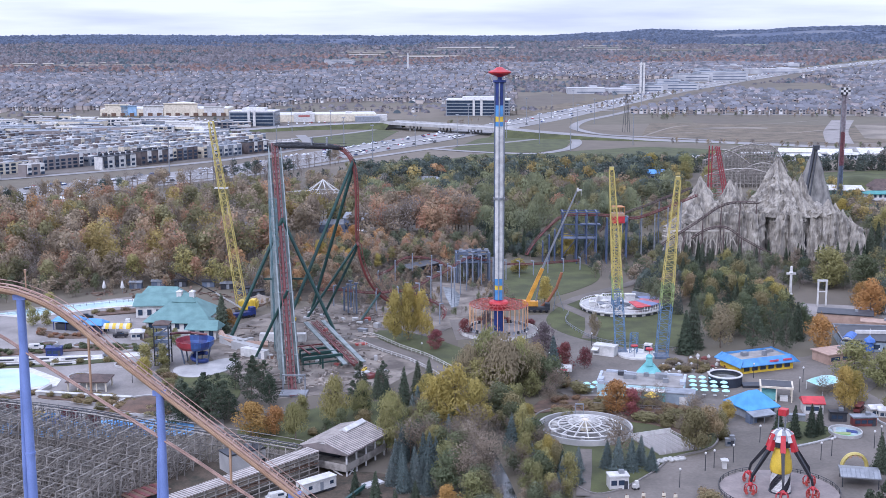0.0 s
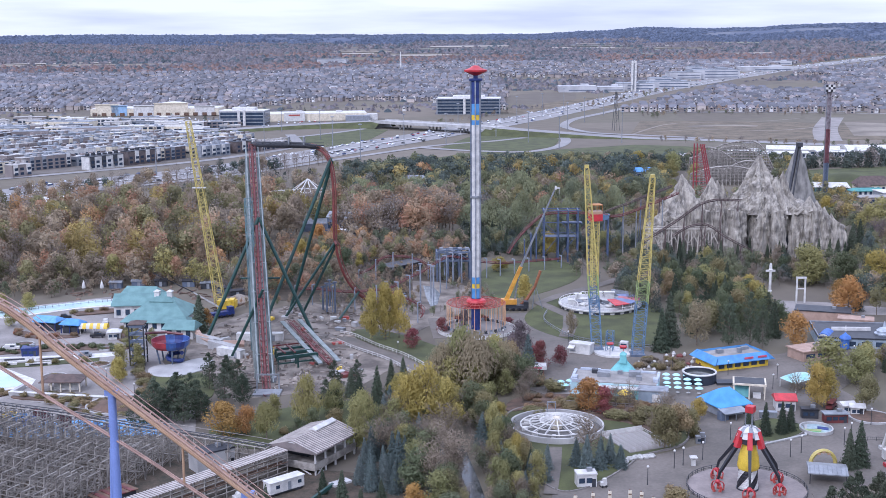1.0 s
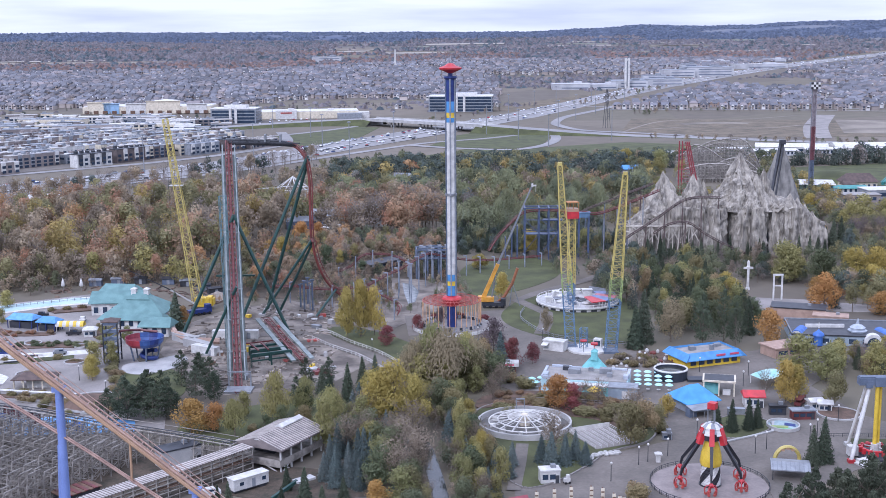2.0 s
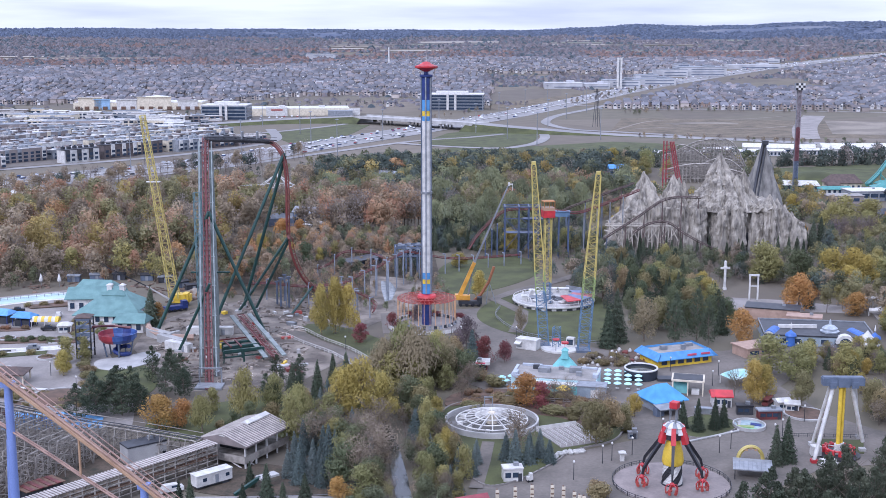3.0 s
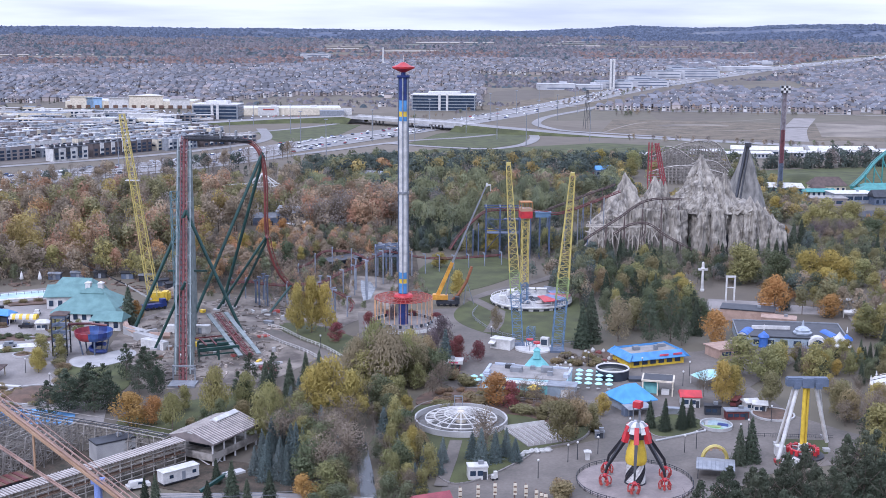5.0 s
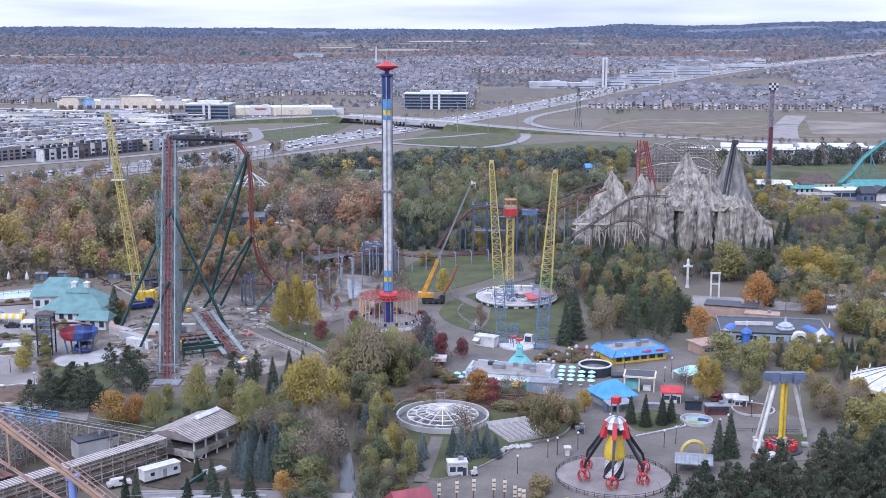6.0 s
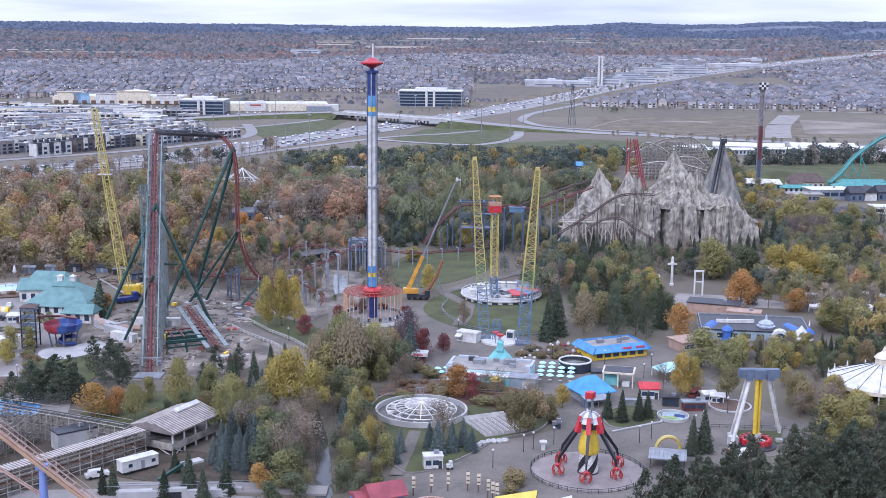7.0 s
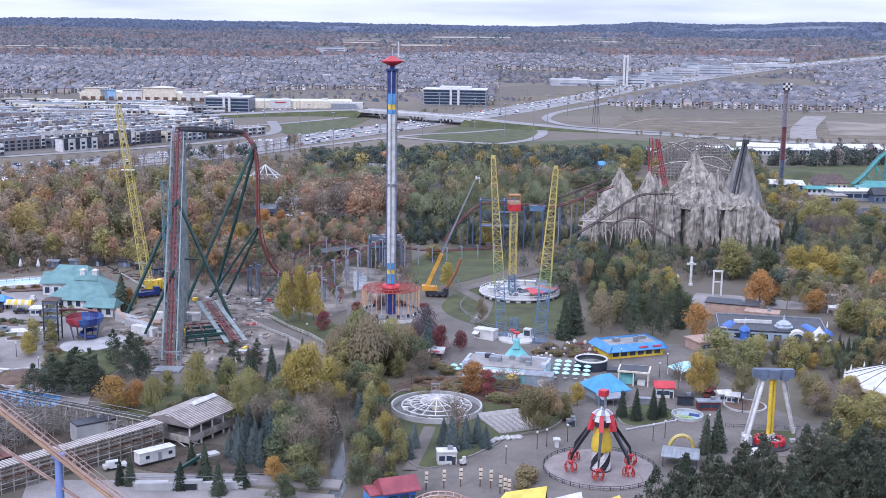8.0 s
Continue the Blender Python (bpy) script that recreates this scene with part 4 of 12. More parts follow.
def wood(name, spots, mix, heights, label, seed):
    """Woods as joined leaf meshes, one object for each kind of foliage in the mix."""
    rs = np.random.default_rng(seed)
    total = sum(w for _, _, w in mix)
    kinds = rs.choice(len(mix), len(spots), p=[w / total for _, _, w in mix])
    for i, (form, material, _) in enumerate(mix):
        mine = [s for s, k in zip(spots, kinds) if k == i]
        if not mine:
            continue
        verts, trunks = [], Shape()
        for x, y in mine:
            h = rs.uniform(*heights) * (0.85 if "conifer" in form else 0.95)
            g, c = rs.uniform(0, 6.283), rs.uniform(0.85, 1.25)
            v = LOW[form][rs.integers(0, 4)]
            R = np.array([[math.cos(g) * c, -math.sin(g) * c, 0], [math.sin(g) * c, math.cos(g) * c, 0], [0, 0, 1]])
            z = hill(x, y)
            verts.append(v @ R.T * h + np.array([x, y, z]))
            trunks.beam((x, y, z), (x, y, z + h * 0.8), h * 0.016, 3, h * 0.006)
            for b in range({"sparse": 8, "leafy": 3}.get(form, 0)):
                q, g2, zb = h * rs.uniform(0.1, 0.26), rs.uniform(0, 6.283), z + h * rs.uniform(0.3, 0.6)
                trunks.beam((x, y, zb), (x + q * math.cos(g2), y + q * math.sin(g2), zb + h * rs.uniform(0.18, 0.36)), h * 0.008, 3, h * 0.002)
        verts = np.concatenate(verts)
        k = 3
        n = len(verts) // k
        me = bpy.data.meshes.new(name)
        faces = [tuple(range(k * j, k * j + k)) for j in range(n)]
        o = len(verts)
        me.from_pydata(verts.tolist() + trunks.v, [], faces + [tuple(o + q for q in f) for f in trunks.f])
        me.polygons.foreach_set("material_index", [0] * n + [1] * len(trunks.f))
        me.materials.append(material)
        me.materials.append(M_trunk)
        tagged(new(name, me), label, "woods", kind="stuff")


CLEAR_MOUNTAIN = [(80, 560), (84, 700), (205, 700), (200, 560), (140, 548)]
CLEAR_GAZEBO = [(-114, 682), (-114, 750), (-76, 750), (-76, 682)]
wood("oak_wood", scatter([(-420, 510), (-200, 505), (-140, 514), (-112, 522), (-99, 560), (-76, 640), (-66, 655), (-60, 700), (-84, 708), (-123, 735), (-157, 730), (-180, 698), (-215, 700), (-240, 672), (-330, 620), (-430, 590)], 11.0, 1, (CLEAR_GAZEBO,)),
     [("leafy", L_rust, 3.4), ("leafy", L_brown, 3.6), ("sparse", L_grey, 1.6), ("leafy", L_olive, 3.0), ("leafy", L_gold, 1.0), ("leafy", L_orange, 0.3)], (17, 24), "dense autumn wood of rust, brown and olive trees", 2)
PARK_CLEAR = (CLEAR_MOUNTAIN, [(130, 750), (130, 940), (240, 940), (240, 750)], [(108, 800), (118, 890), (140, 890), (134, 800)])
wood("park_wood", scatter([(-60, 660), (-70, 760), (-80, 800), (130, 800), (130, 745), (84, 705), (70, 660), (0, 664), (-10, 690)], 10.6, 3, PARK_CLEAR),
     [("willow", L_willow, 3.6), ("leafy", L_green, 2.4), ("conifer", L_dark, 1.2), ("leafy", L_darkleaf, 1.8), ("leafy", L_olive, 2.4), ("sparse", L_grey, 1.6), ("leafy", L_brown, 1.0), ("leafy", L_gold, 0.6), ("leafy", L_rust, 0.5)], (14, 19), "mixed park wood of willows and fading trees", 4)
CLEAR_SPIRE = [(166, 650), (202, 650), (202, 686), (166, 686)]
wood("mountain_back_wood", scatter([(82, 642), (196, 636), (234, 690), (236, 752), (130, 752), (84, 705)], 9.5, 141, (CLEAR_SPIRE, [(138, 716), (162, 716), (162, 734), (138, 734)])),
     [("far_leafy", L_gold, 2), ("far_leafy", L_olive, 2.4), ("far_leafy", L_green, 2), ("far_leafy", L_brown, 1.4), ("far_conifer", L_dark, 1)], (8, 13), "low autumn trees behind the rock", 142)
wood("east_edge_wood", scatter([(205, 750), (236, 752), (250, 930), (216, 930)], 11, 143) + scatter([(120, 752), (140, 752), (150, 930), (130, 930)], 10, 144), [("far_leafy", L_gold, 1.5), ("far_leafy", L_olive, 2), ("far_leafy", L_green, 2), ("far_conifer", L_dark, 1)], (8, 13), "autumn trees round the far timber coaster", 145)
wood("willow_understorey", scatter([(0, 606), (0, 664), (70, 660), (92, 640), (78, 612), (40, 618)], 9.5, 43, PARK_CLEAR), [("leafy", L_darkleaf, 3), ("conifer", L_dark, 2), ("leafy", L_green, 1)], (7, 11), "dark undergrowth below the willows", 44)
WILLOWS = [(13.9, 619, 20.5, 23), (3, 626, 17, 15), (27, 628, 18, 15), (42.8, 633, 20.5, 17), (55, 640, 18, 14), (49.6, 679, 22, 15), (67.3, 654, 21, 16), (83, 668, 21.5, 16), (60.4, 682, 22, 14), (74, 690, 20, 14), (32, 664, 19, 15)]
plant("willow_tree", 47, L_willow, WILLOWS, "broad grey-green weeping willow with a domed crown", group="park willows", n=1500, size=0.36)
wood("north_wood", scatter([(-80, 800), (-90, 850), (-40, 895), (100, 906), (130, 906), (130, 800)], 9.8, 45, PARK_CLEAR),
     [("far_conifer", L_dark, 3), ("far_leafy", L_darkleaf, 5), ("far_leafy", L_green, 2), ("far_leafy", L_olive, 1.6), ("sparse", L_grey, 1.4), ("far_leafy", L_gold, 0.6), ("far_leafy", L_orange, 0.25)], (15, 20), "dark conifers and fading trees at the back of the park", 46)
wood("orange_wood", scatter([(-62, 600), (-62, 660), (-10, 690), (-4, 640), (-8, 606), (-36, 602)], 9.0, 5),
     [("leafy", L_rust, 3), ("leafy", L_brown, 3), ("sparse", L_grey, 2)], (20, 25), "tall rusty brown wood by the creek", 6)
CLEAR_TRACK = [(-58, 440), (-54, 530), (-20, 546), (4, 530), (6, 500), (2, 440)]
wood("creek_thicket", scatter([(-100, 480), (-86, 556), (-60, 600), (-6, 602), (0, 566), (-4, 524), (-20, 506), (-40, 492), (-62, 474)], 6.2, 15, (CLEAR_TRACK,)),
     [("sparse", L_grey, 2.4), ("leafy", L_brown, 2.6), ("leafy", L_orange, 1.4), ("leafy", L_green, 1.2), ("leafy", L_rust, 2.2), ("conifer", L_dark, 0.6), ("leafy", L_olive, 1)], (7, 12.5), "low thicket of grey and orange scrub along the creek", 16)
wood("creek_scrub", scatter([(-60, 462), (-22, 506), (6, 506), (14, 470), (-2, 440), (-14, 432), (-36, 456)], 4.6, 171, ([(-15, 450), (-21, 508), (-11, 506), (-3, 482), (-6, 452)],)) + scatter([(-96, 458), (-84, 470), (-62, 474), (-60, 462), (-80, 454)], 5.0, 172), [("bush", L_brown, 2), ("twigs", L_grey, 2.4), ("bush", L_green, 1.4), ("bush", L_rust, 1)], (2.0, 4.6), "low brown scrub round the drained pond", 173)
wood("creek_bank_scrub", scatter([(-56, 466), (-52, 526), (-22, 542), (2, 528), (-2, 512), (-24, 506), (-26, 470)], 3.1, 175), [("twigs", L_rust, 2.4), ("twigs", L_grey, 2), ("bush", L_brown, 2), ("bush", L_green, 1)], (2.4, 6.0), "low maroon and brown scrub under the creek coaster", 176)
wood("yard_edge_scrub", scatter([(-50, 440), (-50, 464), (-24, 472), (-16, 452), (-20, 438), (-34, 432)], 3.4, 179), [("twigs", L_grey, 2), ("bush", L_brown, 2), ("twigs", L_rust, 1.4), ("bush", L_green, 1)], (1.4, 3.6), "low brown scrub at the edge of the works", 180)
wood("lawn_back_wood", scatter([(0, 562), (36, 558), (70, 558), (88, 568), (90, 604), (46, 606), (0, 592)], 6.6, 177), [("leafy", L_darkleaf, 3), ("conifer", L_dark, 2), ("leafy", L_green, 2), ("leafy", L_olive, 1)], (6.5, 11), "dark green trees behind the open lawn", 178)
wood("lawn_edge_scrub", scatter([(47, 500), (58, 498), (72, 540), (82, 600), (60, 612), (48, 566)], 7.0, 77) + scatter([(-20, 500), (-6, 500), (3, 540), (2, 566), (-8, 566)], 6.0, 78), [("bush", L_darkleaf, 3), ("bush", L_green, 2), ("bush", L_brown, 1), ("twigs", L_grey, 1)], (5, 9), "dark scrub round the open lawn", 79)
wood("stream_thicket", scatter([(-4, 246), (3.4, 252), (1.2, 272), (-2, 292), (-8, 326), (-15, 322), (-8, 290), (-6, 268)], 3.6, 81) + scatter([(7.6, 250), (12, 256), (8.5, 276), (5, 296), (2, 330), (-3, 330), (2, 296), (5, 274)], 3.6, 82), [("leafy", L_green, 2), ("leafy", L_olive, 2), ("sparse", L_grey, 3), ("leafy", L_brown, 2)], (3.5, 6.5), "dense brown and green brush along the stream", 83)
wood("verge_scrub", scatter([(-66, 720), (-84, 724), (-124, 750), (-160, 746), (-220, 714), (-330, 640), (-340, 660), (-222, 790), (-150, 860), (-90, 900), (-60, 860)], 11, 55, (CLEAR_GAZEBO,)),
     [("sparse", L_grey, 3), ("far_leafy", L_brown, 1), ("far_leafy", L_olive, 0.6), ("far_conifer", L_dark, 0.6)], (9, 15), "thin bare scrub between the wood and the motorway", 56)
wood("wood_undergrowth", scatter([(-240, 483), (-167, 479), (-136, 493), (-117, 494), (-98, 484), (-78, 548), (-66, 600), (-80, 620), (-108, 530), (-240, 520)], 6.0, 57),
     [("bush", L_brown, 2), ("twigs", L_grey, 2), ("bush", L_rust, 1), ("bush", L_green, 1)], (4, 7.5), "brown undergrowth at the foot of the wood", 58)
def grove(poly, spacing, seed, mix, heights, clear=()):
    """Single trees over a stretch of ground: mix of (kind, material, width by height, share, label, group, leaves)."""
    rs = np.random.default_rng(seed)
    spots = scatter(poly, spacing, seed, clear)
    total = sum(m[3] for m in mix)
    kinds = rs.choice(len(mix), len(spots), p=[m[3] / total for m in mix])
    for i, (kind, material, wide, share, label, group, n) in enumerate(mix):
        mine = []
        for (x, y), k in zip(spots, kinds):
            if k == i:
                h = rs.uniform(*heights)
                if kind == "shrub":
                    h *= 0.35
                mine.append((x, y, h, h * wide * rs.uniform(0.85, 1.2)))
        plant(kind, seed + i, material, mine, label, "shrub" if kind == "shrub" else "tree", group, n=n, size=0.34)


HALL_TREES = [("spruce_tree", N_dark, 0.5, 3, "dark spruce before the vaulted hall", "hall trees", 0), ("autumn_tree", N_olive, 0.85, 3, "olive tree before the vaulted hall", "hall trees", 820), ("bare_tree", N_purple, 0.8, 1.2, "mauve bare tree before the vaulted hall", "hall trees", 820), ("autumn_tree", N_gold, 0.85, 1.6, "yellow-green tree before the vaulted hall", "hall trees", 820)]
DENSE_WOOD = [("conifer", L_dark, 2.6), ("leafy", L_green, 4), ("leafy", L_darkleaf, 1.8), ("leafy", L_olive, 1.6), ("leafy", L_brown, 1.2), ("sparse", L_grey, 1)]
DENSE = [("spruce_tree", N_dark, 0.5, 2.6, "dark spruce in the park grove", "grove spruces", 0), ("autumn_tree", N_green, 0.72, 4, "dull green tree in the park grove", "grove trees", 820),
         ("pine_tree", N_dark, 0.7, 1.8, "dark pine in the park grove", "grove pines", 820), ("autumn_tree", N_olive, 0.8, 1.6, "olive tree in the park grove", "grove trees", 820), ("autumn_tree", N_mixed, 0.75, 1.5, "turning tree in the park grove", "grove trees", 820), ("bare_tree", N_grey, 0.7, 1, "bare grey tree in the park grove", "grove trees", 820)]
wood("oak_edge_wood", scatter([(-240, 484), (-167, 482), (-136, 497), (-117, 498), (-99, 488), (-82, 546), (-92, 556), (-108, 516), (-140, 514), (-240, 506)], 9.0, 51), [("leafy", L_rust, 3), ("leafy", L_olive, 2), ("leafy", L_brown, 2), ("sparse", L_grey, 2), ("leafy", L_gold, 0.8), ("leafy", L_orange, 1), ("leafy", L_yellow, 1)], (12, 18), "rusty and olive oaks along the edge of the wood", 52)
wood("creek_trees", scatter([(-84, 500), (-72, 560), (-56, 584), (-40, 590), (-12, 590), (-10, 556), (-44, 540), (-58, 520), (-64, 492)], 9.0, 75, (CLEAR_TRACK,)), [("leafy", L_orange, 2), ("leafy", L_yellow, 1.6), ("sparse", L_grey, 2.6), ("leafy", L_olive, 1.4), ("leafy", L_green, 1), ("conifer", L_dark, 0.6), ("leafy", L_gold, 1)], (6, 10), "low orange, yellow and bare trees by the creek", 76)
CREEK_SALMON = [(-79.4, 534.8, 12, 9), (-70, 517.3, 9, 7), (-72.5, 590.8, 12, 11), (-64.4, 596.8, 11, 9), (-90, 520, 10, 8)]
plant("autumn_tree", 231, N_orange, CREEK_SALMON, "salmon-orange tree by the coaster drop", group="orange trees")
plant("autumn_tree", 233, N_gold, [(-73.8, 535, 14, 8.5), (-61.6, 544.9, 8, 6), (-47.6, 536, 7.5, 5)], "pale yellow tree by the coaster drop", group="golden trees")
plant("autumn_tree", 235, N_red, [(-86.5, 563.6, 10, 6)], "dull crimson tree by the coaster drop", group="red maples")
plant("autumn_tree", 237, N_green, [(-53.7, 531.2, 11, 9), (-63.7, 549.6, 9, 8), (-36, 519, 6, 6)], "dark green tree by the creek coaster", group="grove trees")
SPRUCE_ROW = [("spruce_tree", N_dark, 0.5, 3, "dark spruce in the hedge by the lawn", "hedge spruces", 0)]
grove([(-2, 566), (0, 610), (34, 612), (46, 580), (20, 560)], 6.4, 52, SPRUCE_ROW, (7, 12))
wood("east_bank_wood", scatter([(142, 450), (152, 444), (178, 480), (198, 556), (214, 690), (206, 690), (200, 600), (178, 549), (168, 505), (150, 472)], 8.0, 53), DENSE_WOOD, (9, 13), "mixed dark and olive trees east of the rock", 553)
wood("lawn_side_wood", scatter([(66, 452), (62, 500), (68, 526), (82, 546), (92, 544), (84, 516), (80, 470), (76, 440)], 6.8, 54), DENSE_WOOD, (9, 13), "mixed dark and olive trees along the lawn", 554)
grove([(78, 408), (80, 470), (84, 516), (108, 520), (112, 478), (112, 440), (114, 412), (100, 408)], 7.4, 7, DENSE, (9, 13))
wood("rock_front_wood", scatter([(86, 520), (92, 540), (150, 540), (172, 534), (168, 505), (150, 492), (128, 492), (112, 500)], 6.8, 8), DENSE_WOOD, (7, 10.5), "mixed dark and olive trees before the rock", 508)
grove([(118, 362), (124, 376), (150, 378), (172, 382), (184, 366), (180, 352), (160, 352), (142, 344)], 6.4, 12, DENSE, (4.5, 7.5))
grove([(128, 300), (128, 326), (134, 342), (143, 342), (143, 316), (148, 302), (140, 294)], 6.2, 32, [("autumn_tree", N_gold, 0.85, 3, "golden tree beside the carousel", "golden trees", 820), ("bare_tree", N_grey, 0.8, 2, "bare grey tree beside the carousel", "grove trees", 820), ("autumn_tree", N_mixed, 0.8, 2, "turning tree beside the carousel", "grove trees", 820), ("pine_tree", N_dark, 0.7, 1.4, "dark pine beside the carousel", "grove pines", 820)], (6.5, 10))
grove([(117, 358), (120, 372), (134, 378), (150, 384), (166, 380), (166, 360), (146, 356), (132, 360)], 6.2, 61, HALL_TREES, (5.0, 8.0))
grove([(166, 396), (164, 426), (184, 414), (200, 408), (200, 380)], 7.0, 62, HALL_TREES, (9, 13))
grove([(86, 528), (92, 550), (120, 549), (150, 551), (178, 549), (172, 538), (150, 540), (110, 538)], 5.6, 73, [("spruce_tree", N_dark, 0.45, 4, "dark spruce at the foot of the rock", "rock spruces", 0)], (7, 12))
grove([(-6, 428), (-2, 436), (12, 436), (17, 428), (16, 424), (4, 430)], 5.0, 63, [("shrub", N_red, 1.4, 1, "red shrub behind the tower base", "tower shrubs", 900), ("shrub", N_mixed, 1.4, 1, "brown shrub behind the tower base", "tower shrubs", 900)], (6, 9))
grove([(160, 352), (172, 352), (190, 366), (196, 400), (176, 400), (164, 386)], 6.4, 33, DENSE, (8, 12))
grove([(72, 229), (84, 240), (98, 247), (118, 261), (150, 272), (176, 266), (164, 214), (78, 207)], 5.8, 14, [("pine_tree", N_pine, 0.72, 3, "dark shaggy pine in the front grove", "front pines", 820), ("spruce_tree", N_pine, 0.5, 0.7, "dark pointed spruce in the front grove", "front pines", 0)], (13.5, 17.5), ([(112, 226), (112, 233), (140, 233), (140, 226)],))
STREAMSIDE = [("autumn_tree", N_mixed, 0.8, 1.8, "turning tree by the stream", "stream trees", 820), ("bare_tree", N_grey, 0.8, 1.4, "bare grey tree by the stream", "stream trees", 820), ("autumn_tree", N_olive, 0.8, 3, "olive tree by the stream", "stream trees", 820),
              ("spruce_tree", N_spruce, 0.58, 2.8, "small blue-grey spruce by the stream", "stream spruces", 0), ("autumn_tree", N_green, 0.8, 2.6, "dull green tree by the stream", "stream trees", 820), ("shrub", N_mixed, 1.6, 1.2, "low shrub by the stream", "stream shrubs", 900)]
grove([(8, 250), (19, 258), (18, 275), (11, 296), (10, 326), (3, 330), (5, 300), (8, 272)], 4.6, 25, STREAMSIDE, (6.5, 10))
grove([(-20, 250), (0, 254), (-1, 275), (-4, 300), (-9, 330), (-22, 322), (-20, 300), (-20, 280), (-26, 268)], 5.0, 26, STREAMSIDE, (7, 11), ([(-30, 246), (-30, 276), (-10, 276), (-10, 246)],))
grove([(-10, 332), (-8, 356), (16, 376), (24, 360), (20, 340), (10, 332)], 5.6, 27, STREAMSIDE, (8, 13))
grove([(-66, 312), (-58, 322), (-30, 330), (-24, 312), (-44, 300), (-56, 312)], 9.0, 28, STREAMSIDE, (5, 8))
grove([(146, 288), (150, 310), (176, 318), (196, 300), (186, 280)], 6.0, 29, DENSE, (8, 12))
grove([(46, 318), (50, 326), (60, 322), (58, 300), (50, 300)], 5.0, 30, [("shrub", N_mixed, 1.6, 2, "rusty shrub in the cafe bed", "bed shrubs", 900), ("bare_tree", N_grey, 0.8, 1, "bare grey tree in the cafe bed", "stream trees", 820)], (5, 8))
wood("east_wood", scatter([(152, 440), (178, 480), (200, 560), (210, 655), (330, 655), (280, 480), (240, 420), (180, 420)], 8.4, 9, ([(240, 600), (240, 640), (330, 640), (330, 600)], [(140, 470), (140, 505), (186, 500), (186, 470)])),
     [("leafy", L_yellow, 2.2), ("leafy", L_olive, 2.4), ("leafy", L_green, 2), ("conifer", L_dark, 3.4), ("sparse", L_grey, 1.6), ("leafy", L_brown, 1.4), ("leafy", L_orange, 0.5)], (9, 13.5), "mixed autumn trees in the east of the park", 10)
COLUMN_TREES = [("autumn_tree", N_olive, 0.85, 3, "olive tree behind the white column", "grove trees", 820), ("autumn_tree", N_gold, 0.85, 1.6, "gold tree behind the white column", "grove trees", 820), ("autumn_tree", N_green, 0.8, 2, "dull green tree behind the white column", "grove trees", 820), ("spruce_tree", N_dark, 0.5, 2, "dark spruce behind the white column", "grove spruces", 0)]
grove([(96, 432), (98, 470), (112, 476), (116, 452), (110, 430)], 7.0, 183, COLUMN_TREES, (8, 12))
EAST_OLIVE = [(143.6, 496.3, 17.5, 17), (148.5, 500, 14, 12), (193.1, 491.5, 12, 13), (218.9, 631.4, 18.5, 19), (232.2, 632.3, 17, 19), (211.8, 631, 15, 13), (226, 618, 13, 13), (243, 620, 15, 15), (204, 482, 11, 12)]
plant("autumn_tree", 211, N_olive, EAST_OLIVE, "broad olive-yellow tree in the east of the park", group="grove trees")
EAST_GOLD = [(168.5, 484, 17.5, 15), (176, 482, 18, 15), (182.5, 484, 14.5, 12), (205.2, 683, 13, 12), (172, 474, 12, 11), (210, 677, 11, 9)]
plant("autumn_tree", 213, N_gold, EAST_GOLD, "large yellow-gold tree in the east of the park", group="golden trees")
EAST_GREEN = [(156.1, 489.4, 16, 14), (160.5, 494, 13, 11), (228.7, 592.2, 15, 13), (136, 506, 11, 9), (240, 585, 14, 13)]
plant("autumn_tree", 215, N_green, EAST_GREEN, "dark green broad tree in the east of the park", group="grove trees")
plant("autumn_tree", 217, N_orange, [(148, 464.1, 9.2, 10.4), (154.8, 464.4, 7.2, 7.6), (191.8, 611.9, 7, 6)], "orange-brown tree by the white frame", group="orange trees")
plant("bare_tree", 219, N_purple, [(214.4, 591.3, 15, 12.5), (202, 590.5, 15, 11.5), (208, 596, 13, 10), (221, 596, 14, 11)], "maroon thinning tree in the east of the park", group="purple trees")
plant("spruce_tree", 221, N_dark, [(186.2, 573.9, 14.8, 9), (191.4, 579.3, 16, 8), (181.5, 570, 12, 7), (196, 576, 13, 7.5), (216.7, 556.2, 10, 6.5), (222, 560, 11, 6.5), (195.4, 719.5, 13, 9), (183, 560, 10, 6)], "dark blue-green spruce beside the rock", group="rock spruces")
NORTH_TAN = [(155, 905, 17, 17), (148, 868, 15, 14), (162, 850, 14, 13), (139, 806, 8, 10), (128, 815, 6, 8)]
plant("autumn_tree", 223, N_olive, NORTH_TAN, "round tan-olive tree at the back of the park", group="grove trees")
plant("autumn_tree", 225, N_gold, [(132, 925, 16, 16), (170, 880, 14, 13)], "round gold tree at the back of the park", group="golden trees")
plant("autumn_tree", 227, N_red, [(114.6, 838.5, 9, 10)], "deep red maple at the back of the park", group="red maples")
grove([(55, 366), (56, 378), (72, 378), (73, 366)], 3.4, 241, [("shrub", N_mixed, 1.8, 2, "low brown shrub in the stone garden", "garden shrubs", 900), ("shrub", N_grey, 1.6, 2, "bare grey shrub in the stone garden", "garden shrubs", 900), ("bare_tree", N_grey, 0.9, 0.4, "small bare tree in the stone garden", "stream trees", 820)], (4, 6.5))
rs = np.random.default_rng(77)
